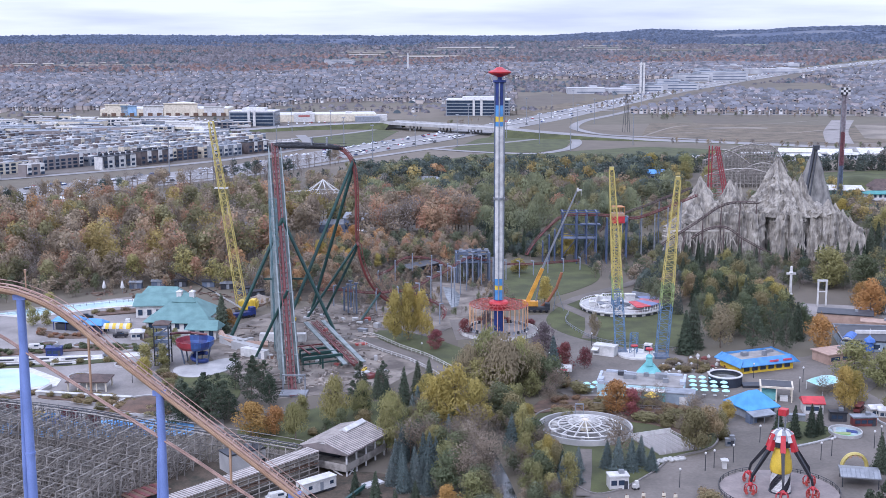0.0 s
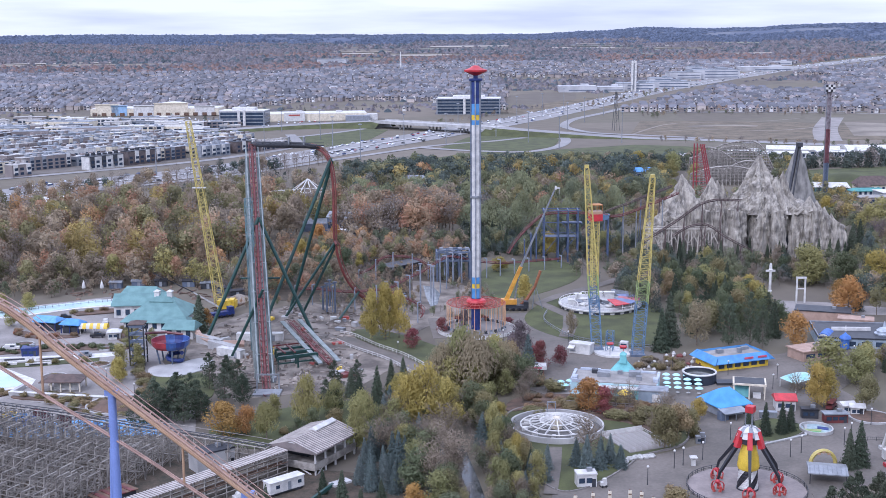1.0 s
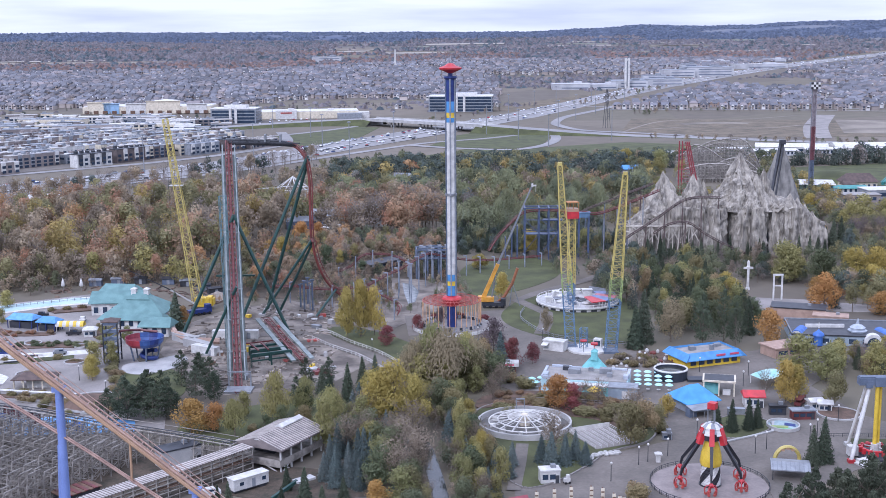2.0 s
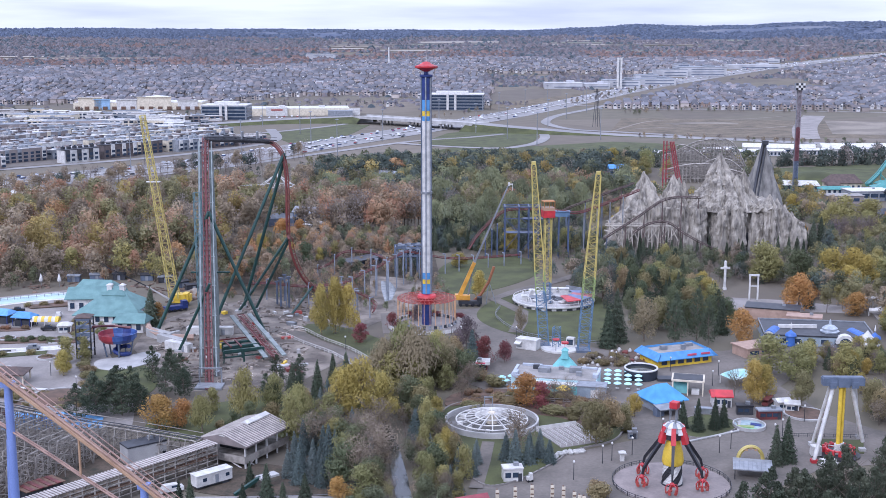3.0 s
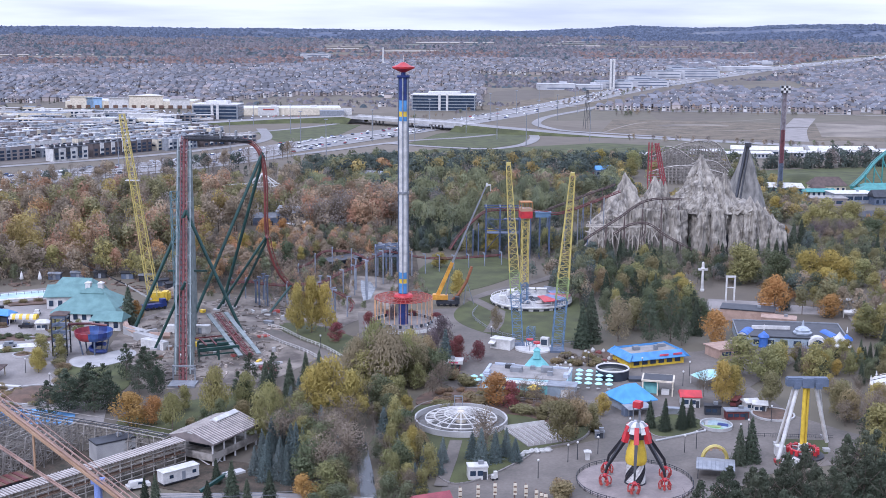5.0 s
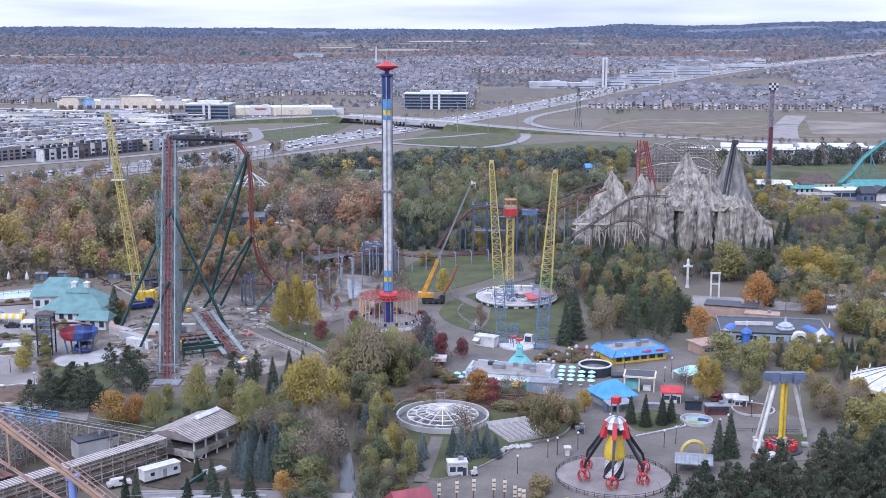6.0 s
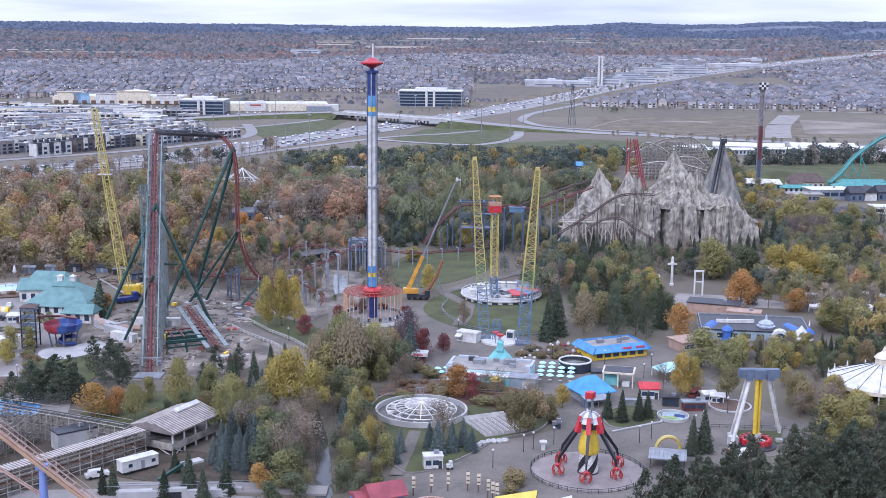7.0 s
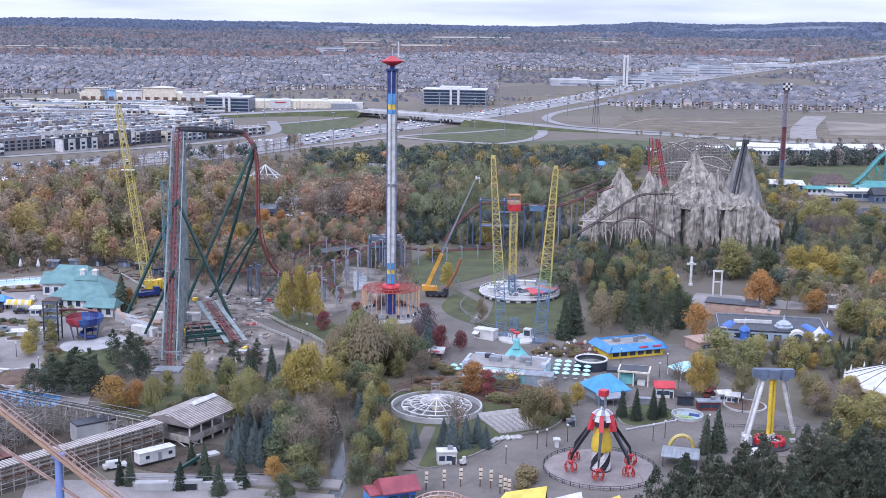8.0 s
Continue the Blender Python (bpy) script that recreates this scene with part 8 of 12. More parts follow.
    fore = [(80, 550, 7.5), (85.8, 549, 11.8), (97.2, 549, 19.2), (104.2, 549, 24.4), (109.5, 550, 27.4), (116, 552, 28.6), (124, 555, 28.2), (129, 560, 27.4)]
    low = [(96, 548.4, 12.5), (101, 547.6, 16), (105, 547, 17.6), (110.4, 547, 18.0), (114.6, 547, 16.2), (118.6, 547, 13.2), (125.9, 547, 9), (135, 547, 4.5), (141, 548, 2.4)]
    for pts in (back, fore, low):
        fr = coaster_track(run, pts, 1.5, 0.24, M_minetrack, M_minetrack, 2.5, 1.25, 0.16, 0.7)
        for i in range(4, len(fr), 7):
            p = fr[i][0]
            part("trestle_leg", Shape().beam((p.x, p.y, 0), (p.x, p.y, p.z - 0.7), 0.26).beam((p.x - 1.5, p.y, 0), (p.x, p.y, p.z - 1), 0.16), M_steelblue if p.x < 88 else M_minetrack, run)
    s = thing("timber_trestle", 99, 551.5, 0, 0, "pale timber trestle at the foot of the rock", "trestle")
    for k in range(7):
        x = -13 + 4.6 * k
        h = 15.0 - 0.5 * (k % 2)
        brace = Shape().beam((x - 1.4, 0, 0), (x - 0.5, 0, h), 0.32).beam((x + 1.4, 0, 0), (x + 0.5, 0, h), 0.32).beam((x + 0.5, 0, h - 0.6), (x + 3.9, -0.2, h * 0.52), 0.28).beam((x - 0.5, 0.3, h * 0.55), (x + 4.1, 0.3, h - 0.6), 0.24)
        part("bent", brace.beam((x - 1.2, 0, h * 0.5), (x + 1.2, 0, h * 0.5), 0.14), M_pale, s)
    part("ledger", Shape().beam((-15.5, -0.6, 15.2), (15.5, -0.6, 15.0), 0.42).beam((-15.5, -0.6, 16.2), (15.5, -0.6, 16.0), 0.12).beam((-15.5, 0.8, 15.2), (15.5, 0.8, 15.0), 0.2), M_pale, s)
    part("shoring", Shape().beam((-16, -1, 6), (-9, 0, 14.6), 0.34).beam((-15, -1, 16.4), (-8, 0, 12), 0.34).beam((-16, 0, 13), (-6, -1, 10.4), 0.3).beam((-14, 0, 17), (-11, 0, 5), 0.34), M_pale, s)


M_minetrack = surface("weathered_brown_track", lin(96, 80, 76), lin(76, 64, 62))
M_pale = surface("pale_timber", lin(198, 190, 178), lin(170, 162, 150))
mountain()


M_towered = surface("deep_red_steel", lin(148, 62, 66), lin(118, 50, 56), rough=0.5)


# ---- coasters behind the mountain ----
def timber_hills():
    top = thing("far_wooden_coaster", 190, 850, 0, 0, "grey wooden coaster hills with arched track", "roller coaster")
    for j, (pts, y) in enumerate((([(-26, 20), (-20, 25), (-10, 22), (0, 15), (10, 8)], 0), ([(-24, 18), (-8, 26), (8, 28.6), (16, 27.5), (22, 22), (28, 10), (32, 4)], 8), ([(-10, 10), (4, 16), (14, 15), (22, 9), (28, 4)], -8), ([(-30, 16), (-16, 20), (-4, 24), (8, 24), (18, 18), (30, 8)], 14), ([(-34, 8), (-20, 12), (-4, 13), (10, 10), (24, 6)], -14))):
        line = spline([(x, y, z) for x, z in pts], 2.4)
        part("track", Shape().tube([(p.x, p.y, p.z) for p in line], 0.5, 4), M_wood, top)
        for p in line:
            s = Shape().beam((p.x, p.y - 2, 0), (p.x, p.y - 1, p.z), 0.2, 3).beam((p.x, p.y + 2, 0), (p.x, p.y + 1, p.z), 0.2, 3)
            z = 3.0
            while z < p.z:
                s.beam((p.x, p.y - 2, z), (p.x, p.y + 2, z), 0.16, 3)
                z += 2.2
            part("bent", s, M_wood, top)
        s = Shape()
        z = 3.0
        while z < 28:
            run = [p for p in line if p.z > z]
            for a, b in zip(run, run[1:]):
                if (b - a).length < 4:
                    s.beam((a.x, a.y - 1.6, z), (b.x, b.y - 1.6, z), 0.2, 3)
                    s.beam((a.x, a.y + 1.6, z), (b.x, b.y + 1.6, z), 0.2, 3)
            z += 2.2
        tagged(part("ledger", s, M_wood, top), kind="stuff")
    tower = thing("red_steel_tower", 147, 758, 0, 0, "bright red steel coaster spike behind the mountain", "roller coaster")
    for dx in (-3.5, -1.6):
        part("column", Shape().beam((dx, 0, 0), (dx, 0, 36), 0.5), M_towered, tower)
    for dx in (0, 1.5, 3.0):
        part("raker", Shape().beam((6.6 + dx, -2, 2), (0.4 + dx * 0.7, 0, 35.5), 0.5), M_towered, tower)
    for k in range(11):
        z = 3 + 3 * k
        x = 6.6 - z * 0.175
        part("tie_bar", Shape().beam((-3.5, 0, z), (x + 2.6, -1, z), 0.2).beam((-1.6, 0, z), (x, -1, z + 2.6), 0.18).beam((x, -1, z), (x + 2.4, -1, z + 2.6), 0.2), M_towered, tower)
    tc = thing("teal_coaster", 0, 0, 0, 0, "bright teal steel coaster run and station roofs", "roller coaster")
    coaster_track(tc, [(286, 800, 4), (300, 820, 9), (318, 846, 18), (344, 870, 29), (380, 900, 40)], 2.6, 1.1, M_tealtrack, M_tealtrack, 3, 1.5, 0.3, 1.0)
    coaster_track(tc, [(282, 772, 3), (296, 776, 4), (312, 780, 6), (330, 784, 9)], 2.6, 1.0, M_tealtrack, M_tealtrack, 3, 1.5, 0.3, 1.0)
    for k in range(4):
        x, y, z = 292 + 9 * k, 808 + 10 * k, 5 + 5 * k
        part("leg", Shape().beam((x, y, 0), (x, y, z), 0.5).beam((x + 7, y - 4, 0), (x, y, z - 2), 0.4), M_tealtrack, tc)


M_tealtrack = surface("bright_teal_steel", lin(72, 138, 134), lin(60, 120, 118), rough=0.5)
timber_hills()

M_maroongrey2 = surface("worn_dark_red_lattice", lin(124, 76, 80), lin(98, 62, 68))
top = thing("drop_tower", 235.5, 790, 0, 0, "slim dark red and blue drop tower with checkered head", "drop ride")
for z0, z1, m in ((0, 20, M_steelblue), (20, 42, M_maroongrey2), (42, 66, M_maroongrey := surface("faded_silver_lattice", lin(150, 144, 148), lin(124, 112, 116)))):
    part("mast_section", lattice(Shape(), (0, 0, z0), (0, 0, z1), 2.3, 2.3, int((z1 - z0) / 2.5), 0.3, 0.18).box(0, 0, z0, 1.0, 1.0, z1 - z0), m, top)
for k in (-1, 1):
    part("guide_rail", Shape().box(k * 1.4, -0.3, 0, 0.5, 0.5, 67), M_white if k > 0 else M_steel, top)
for i in range(4):
    for j in range(3):
        part("check_panel", Shape().box(-2.25 + 1.5 * i, -2.4, 66.2 + 1.5 * j, 1.5, 0.3, 1.5), M_white if (i + j) % 2 else M_black, top)
part("head", Shape().box(0, 0, 66.2, 5.8, 4.4, 4.4), M_grey, top)
part("lightning_rod", Shape().tube([(0, 0, 70), (0, 0, 74)], 0.12, 4), M_steel, top)


# ---- blue-legged hanging coaster behind the lawn ----
M_navygrey = surface("dark_blue_grey_steel", lin(78, 90, 116), lin(62, 74, 98), rough=0.5)
def hanging_coaster():
    top = thing("hanging_coaster", 0, 0, 0, 0, "faded blue steel portals carrying a suspended red track", "roller coaster")
    fr = coaster_track(top, [(20, 546, 5), (24, 548, 11), (31, 551, 18), (38, 552, 22.5), (52, 552, 23), (64, 552, 22), (72, 553, 21.5), (86, 556, 26), (100, 560, 31)], 1.4, 0.28, M_maroon, M_maroon, 3, 1.5, 0.14, 0.8)
    for x in (37, 43.5, 48, 52.5):
        part("portal", Shape().beam((x, 549, 0), (x, 549, 24), 0.42).beam((x, 556, 0), (x, 556, 24), 0.42).beam((x, 548, 24), (x, 557, 24), 0.42).beam((x, 549, 12), (x, 556, 12), 0.22).beam((x, 549, 4), (x, 556, 12), 0.16).beam((x, 549, 13), (x, 556, 23), 0.16), M_navygrey, top)
    part("top_chord", Shape().beam((36, 549, 24), (54, 549, 24), 0.34).beam((36, 556, 24), (54, 556, 24), 0.34).beam((36, 549, 18.6), (54, 549, 18.4), 0.26).beam((36, 556, 12.6), (54, 556, 12.6), 0.22), M_navygrey, top)
    part("service_deck", Shape().box(50, 552.5, 17.9, 9, 6, 0.3).box(45, 552.5, 11.6, 15, 6, 0.25), M_navygrey, top)
    for x in (37, 45):
        part("deck_brace", Shape().beam((x, 548.8, 4), (x + 6.5, 548.8, 12), 0.18).beam((x + 6.5, 548.8, 12.5), (x, 548.8, 18.4), 0.18), M_navygrey, top)
    part("machine_cabin", Shape().box(63.5, 553, 19.2, 7, 4, 2.2).box(63.5, 553, 21.4, 7.6, 4.6, 0.25), M_steelblue2, top)
    for x, h in ((28, 10), (31, 13), (33.5, 15.5), (57.5, 21), (62, 19), (66.5, 20)):
        part("post", Shape().beam((x, 549.5, 0), (x, 549.5, h), 0.34).beam((x, 554, 0), (x, 554, h), 0.34).beam((x, 549.5, h), (x, 554, h), 0.3), M_navygrey, top)
    for x, z in ((74, 20.5), (80, 23), (86, 25.5), (92, 28)):
        part("post", Shape().beam((x, 555, 0), (x, 555, z), 0.35), M_steel, top)
    low = thing("creek_coaster", 0, 0, 0, 0, "low maroon suspended coaster on grey posts over a drained pond", "roller coaster")
    runs = [[(-66, 458, 7), (-56.8, 452, 8.6), (-52.4, 450, 8.5), (-44.2, 448, 8.2), (-39, 447, 8.5), (-33, 447.4, 9.0), (-27.8, 450, 9.2), (-20.9, 462, 10.9), (-17.1, 470, 11.1), (-12.7, 477, 12.6), (-9.2, 488, 12.8), (-5.5, 498, 12.6), (1, 506, 10), (10, 514, 7), (20, 522, 5.2), (32, 530, 4.6), (44, 536, 4.4)],
            [(-30, 444, 9), (-26, 440, 9.4), (-21.3, 436, 8.4), (-16.8, 432, 7.2), (-14.4, 430, 5.2), (-15.4, 427, 3)],
            [(-48, 512, 1.5), (-40.3, 511.5, 4.8), (-37, 511.5, 8.2), (-33.7, 511.5, 9.9), (-28.7, 511.5, 10.1), (-23.8, 511.5, 9.8), (-18.9, 511.5, 8.4), (-15, 511, 6)]]
    for pts in runs:
        fr = coaster_track(low, pts, 1.4, 0.22, M_maroon, M_maroon, 3, 1.5, 0.11, 0.6)
        for i in range(2, len(fr), 5):
            p, d, side, up = fr[i]
            q = p + side * 1.8
            part("post", Shape().beam((q.x, q.y, 0), (q.x, q.y, p.z + 1.5), 0.27, 6).beam((q.x, q.y, p.z + 1.3), (p.x, p.y, p.z + 1.3), 0.28), M_steelpost, low)
    for x, y, h in ((-53.5, 449, 9.5), (-51.6, 445.8, 11.6), (-51.8, 457.3, 10.5), (-48.5, 446, 12), (-11.5, 459.5, 15.5), (-17.3, 476.7, 13.2), (-10.4, 505.9, 12.4), (-8.2, 508.1, 13.4), (-4.4, 506, 13.4), (-1.4, 509, 13.2), (-21.6, 436.4, 8.7), (-30.5, 466, 8)):
        part("pier", Shape().beam((x, y, 0), (x, y, h), 0.38, 6).box(x, y, h - 0.3, 1.5, 0.8, 0.4), M_steelpost if x > -40 else M_steelblue, low)
    for p, q, r in (((-54, 449, 9.4), (-48, 447, 11.6), 0.3), ((-10.6, 505, 13.2), (-1, 508, 13.4), 0.36), ((-9, 510, 13.2), (-1, 512, 13.4), 0.36), ((-10.6, 505, 9), (-1, 508, 9), 0.24)):
        part("pier_cap", Shape().beam(p, q, r), M_steelblue, low)
    shed = thing("coaster_shed", -27.5, 528, 0, 50, "long dark grey flat coaster shed", "building")
    part("wall", Shape().box(0, 0, 0, 22, 8, 3.4), M_dark, shed)
    part("roof", Shape().box(0, 0, 3.4, 23, 9, 0.5), M_dark, shed)
    for k in range(5):
        part("opening", Shape().box(-8 + 4 * k, -4.05, 0.6, 2.8, 0.2, 2.4), M_glass, shed)


# base colour lightened to stand in for reflected sky, besides the concrete below
M_shallow = surface("sky_paled_water_on_concrete", lin(128, 132, 134), lin(98, 102, 104), scale=0.5, rough=0.22, world_space=True)
M_steelpost = surface("grey_concrete_post", lin(140, 146, 156), lin(116, 122, 132))
hanging_coaster()
slab("pond_drained", [(-18, 440), (-20, 470), (-22, 506), (-12, 504), (0, 496), (4, 488), (2, 460), (-2, 440)], 0.13, M_gravel, "drained grey gravel pond basin", "pond")
slab("pond_water", [(-12.6, 456.1), (-15.4, 476.8), (-17.0, 496), (-12.6, 493), (-9.4, 479), (-10, 459.6)], 0.18, M_shallow, "thin water left in the pond", "water")
top = thing("white_gazebo", -95, 720, 0, 0, "white open spoked ride canopy in the trees", "ride")
for k in range(10):
    g = radians(36 * k)
    c, n_ = math.cos(g), math.sin(g)
    part("rib", Shape().beam((0, 0, 19.2), (10.5 * c, 10.5 * n_, 12), 0.34).beam((10.5 * c, 10.5 * n_, 12), (9 * c, 9 * n_, 0), 0.28), M_white, top)
part("ring", Shape().tube([(10.5 * math.cos(radians(a)), 10.5 * math.sin(radians(a)), 12) for a in range(0, 361, 18)], 0.3, 4), M_white, top)
part("arm", Shape().beam((-10, 0, 12.5), (-22, -2, 12), 0.4).beam((-22, -2, 12), (-25, -2, 8), 0.3), M_white, top)


for x, y, w, d, h, turn, wall, roof, label in ((-81, 644, 14, 9, 6.5, 10, M_steelblue, M_grey, "blue steel pavilion at the edge of the wood"), (-61, 627, 11, 8, 5, -20, M_glass, M_white, "white-roofed hut at the edge of the wood"), (-68, 650, 9, 7, 5, 0, M_cream, M_white, "small pale hut at the edge of the wood")):
    top = thing("woodside_hut", x, y, 0.1, turn, label, "building")
    part("wall", Shape().box(0, 0, 0, w, d, h * 0.62), wall, top)
    part("roof", Shape().roof(0, 0, h * 0.62, w, d, h * 0.38, 0, 0.8), roof, top)
    part("door", Shape().box(w * 0.2, -d / 2 - 0.04, 0, 2.0, 0.1, 2.3), M_dark, top)
# ---- tower-arm ride on its round plaza ----
def arm_ride():
    plaza = thing("round_plaza", 66.5, 266, 0, 0, "round pale pink concrete plaza with dark fence", "plaza")
    part("paving", Shape().lathe([(0.1, 0.05), (13.4, 0.05), (13.4, 0.3), (0.1, 0.3)], 48), M_plaza, plaza)
    for k in range(36):
        if k in (8, 9, 10):
            continue
        g = radians(10 * k)
        part("fence_panel", Shape().box(13.6 * math.cos(g), 13.6 * math.sin(g), 1.05, 0.08, 2.3, 0.1, 10 * k).box(13.6 * math.cos(g), 13.6 * math.sin(g), 0.6, 0.06, 2.3, 0.08, 10 * k).box(13.6 * math.cos(g + .08), 13.6 * math.sin(g + .08), 0.1, 0.12, 0.12, 1.1, 10 * k)
             .box(13.6 * math.cos(g - .04), 13.6 * math.sin(g - .04), 0.1, 0.06, 0.06, 1.0, 10 * k), M_dark, plaza)
    top = thing("swinging_arm_ride", 66.6, 265.6, 0.3, 12, "black-armed thrill ride with yellow column and red gondolas", "thrill ride")
    top.scale = (1.0, 1.0, 0.93)
    for k in range(16):
        s = Shape()
        a0, a1 = 22.5 * k, 22.5 * (k + 1)
        vs = []
        for t in range(7):
            for a in (a0 + 16 * t, a1 + 16 * t):
                r = 2.45 - 0.05 * t
                vs.append((r * math.cos(radians(a)), r * math.sin(radians(a)), 0.9 * t))
        s.add(vs, [(2 * t, 2 * t + 1, 2 * t + 3, 2 * t + 2) for t in range(6)])
        part("striped_panel", s, M_white if k % 4 < 2 else M_black, top)
    part("plinth", Shape().lathe([(0.2, 0), (2.6, 0), (2.6, 0.3), (0.2, 0.3)], 20), M_dark, top)
    part("column", Shape().lathe([(2.3, 5.2), (2.55, 6.0), (2.3, 8.2), (1.6, 11.0), (1.1, 13.0), (1.0, 14.5)], 20), M_yellow, top, "yellow tapering column", 40)
    part("collar", Shape().lathe([(1.2, 11.4), (2.3, 11.9), (2.4, 13.6), (1.2, 14.2)], 12), M_dark, top)
    for k in range(12):
        part("crown_panel", Shape().lathe([(2.9, 13.9 - 0.5 * (k % 2)), (2.2, 15.2), (1.5, 15.9), (0.4, 16.1), (0.4, 15.9), (2.5, 15.0)], 2, 0, 0, (30 * k, 30 * k + 30)), M_white if k % 2 else M_grey, top)
    for k in range(3):
        g = radians(120 * k + 30)
        part("mast", Shape().tube([(1.0 * math.cos(g), 1.0 * math.sin(g), 15.8), (1.0 * math.cos(g), 1.0 * math.sin(g), 20.2)], 0.16, 6), M_steel, top)
    part("sign", Shape().lathe([(1.25, 19.6), (1.3, 19.8), (1.3, 21.2), (1.1, 21.2)], 4), M_red, top, "red sign drum")
    for k in range(6):
        g = radians(60 * k + 8)
        c, n_ = math.cos(g), math.sin(g)
        arm = thing_under("arm", top)
        part("shoulder", Shape().beam((2.0 * c, 2.0 * n_, 15.0), (3.2 * c, 3.2 * n_, 11.0), 0.75, 4, 0.85), M_red, arm)
        part("arm_beam", Shape().beam((3.0 * c, 3.0 * n_, 11.6), (7.4 * c, 7.4 * n_, 5.2), 0.55, 4, 0.42).beam((7.4 * c, 7.4 * n_, 5.3), (7.9 * c, 7.9 * n_, 3.2), 0.36, 4, 0.26), M_black, arm)
        part("shoulder_stripe", Shape().beam((3.1 * c - .1, 3.1 * n_, 11.4), (2.4 * c, 2.4 * n_, 14.4), 0.25), M_white, arm)
        gx, gy = 7.9 * c, 7.9 * n_
        for j in range(5):
            a = radians(72 * j + 20 * k)
            u, v = gx + 1.15 * math.cos(a), gy + 1.15 * math.sin(a)
            part("seat", Shape().lathe([(0.15, 0.5), (0.36, 0.6), (0.4, 1.0), (0.22, 1.1)], 8, u, v).box(u + 0.25 * math.cos(a), v + 0.25 * math.sin(a), 0.9, 0.2, 0.6, 1.1, math.degrees(a)), M_orange_red, arm)
            part("claw", Shape().tube([(gx + .3 * math.cos(a), gy + .3 * math.sin(a), 2.9), (gx + 1.1 * math.cos(a), gy + 1.1 * math.sin(a), 2.7), (u + .35 * math.cos(a), v + .35 * math.sin(a), 1.9), (u + .3 * math.cos(a), v + .3 * math.sin(a), 1.0)], 0.13, 5), M_red, arm)
        part("gondola_hub", Shape().lathe([(0.2, 2.2), (0.5, 2.5), (0.6, 3.0), (0.3, 3.4), (0.15, 3.5)], 10, gx, gy), M_red, arm)


def thing_under(name, parent):
    """A part that only groups its own pieces: a small hub mesh carries them."""
    return part(name, Shape().lathe([(0.2, 13.6), (0.5, 13.7), (0.5, 14.0), (0.2, 14.1)], 6), M_dark, parent)


M_plaza = surface("pale_pink_concrete", lin(140, 130, 126), lin(122, 114, 111), scale=0.2, fine=1.5, rough=0.85)
arm_ride()


# ---- pendulum ride ----
top = thing("pendulum_ride", 111.3, 287, 0, 0, "white-legged pendulum ride with yellow swing arms", "thrill ride")
part("head_beam", Shape().box(0, -1, 18.2, 10.2, 2.2, 1.8).box(0, -1, 20.0, 9.8, 1.7, 0.3).box(0, -2.3, 17.9, 2.8, 0.4, 2.4), M_steelblue, top, "dark grey steel head beam")
for sx in (-2.7, 2.7):
    part("head_plate", Shape().box(sx, -2.25, 17.6, 1.7, 0.2, 1.6), M_steelblue, top)
for p, q in (((-2.2, -1, 18), (-7.6, -6.4, 0.6)), ((-2.8, -0.4, 18), (-4.6, 6, 0.3)), ((2.2, -1, 18), (6.8, 2, 2.6)), ((3.2, -0.4, 18), (9.2, 12, 0.3))):
    leg = part("leg", Shape().tube([p, q], 0.5 if q[1] < 4 else 0.42, 12), M_white, top, smooth=50)
    part("foot", Shape().box(q[0], q[1], 0, 1.6, 1.6, 0.9), M_red if q[1] < -3 else M_concrete, leg)
for dx in (-0.5, 0.5):
    arm = part("swing_arm", Shape().tube([(dx, -1 + dx, 18.2), (dx, -1 + dx, 3.2)], 0.52, 10), M_yellow, top, smooth=50)
    part("arm_end", Shape().tube([(dx, -1 + dx, 3.2), (dx, -1 + dx, 0.9)], 0.9, 10).box(dx, -1 + dx, 0.6, 1.8, 1.6, 0.6), M_white, arm)
part("station_floor", Shape().lathe([(0.2, 0.05), (5.2, 0.05), (5.2, 0.5), (0.2, 0.5)], 24, 0, -1), M_dark, top)
part("gondola_ring", Shape().tube([(3.2 * math.cos(radians(a)), -1 + 3.2 * math.sin(radians(a)), 1.9) for a in range(0, 361, 15)], 0.28, 6), M_red, top)
for k in range(14):
    g = radians(360 * k / 14)
    part("seat", Shape().box(3.7 * math.cos(g), -1 + 3.7 * math.sin(g), 0.9, 0.7, 0.8, 1.3, math.degrees(g), 0.85), M_red, top)
for k in range(4):
    g = radians(90 * k + 45)
    part("gondola_spoke", Shape().beam((0.6 * math.cos(g), -1 + 0.6 * math.sin(g), 2.2), (3.2 * math.cos(g), -1 + 3.2 * math.sin(g), 1.9), 0.14), M_white, top)
part("entry_stair", Shape().box(-4.6, -7.2, 0, 4.6, 4.0, 0.5, 24).box(-4.2, -6.4, 0.5, 3.6, 2.2, 0.5, 24), M_white, top)
part("control_box", Shape().box(-6, -2, 0.5, 2.4, 2.0, 2.4), M_white, top)
slab("lawn_pendulum", [(106, 287), (118, 287), (121, 297), (108, 298)], 0.22, M_grass, "small lawn behind the pendulum ride", "lawn")
for k in range(9):
    top = thing("fence_section", 104 + 2.2 * k, 299.5 - 0.1 * k, 0, -3, "dark metal railing section on the plaza", "fence", "plaza railings")
    part("rail", Shape().box(0, 0, 1.0, 2.2, 0.07, 0.08).box(0, 0, 0.4, 2.2, 0.06, 0.06), M_dark, top)
    part("post", Shape().box(-1.1, 0, 0, 0.1, 0.1, 1.15), M_dark, top)
    for bx in (-.5, 0, .5):
        part("bar", Shape().box(bx, 0, .4, .05, .05, .6), M_dark, top)

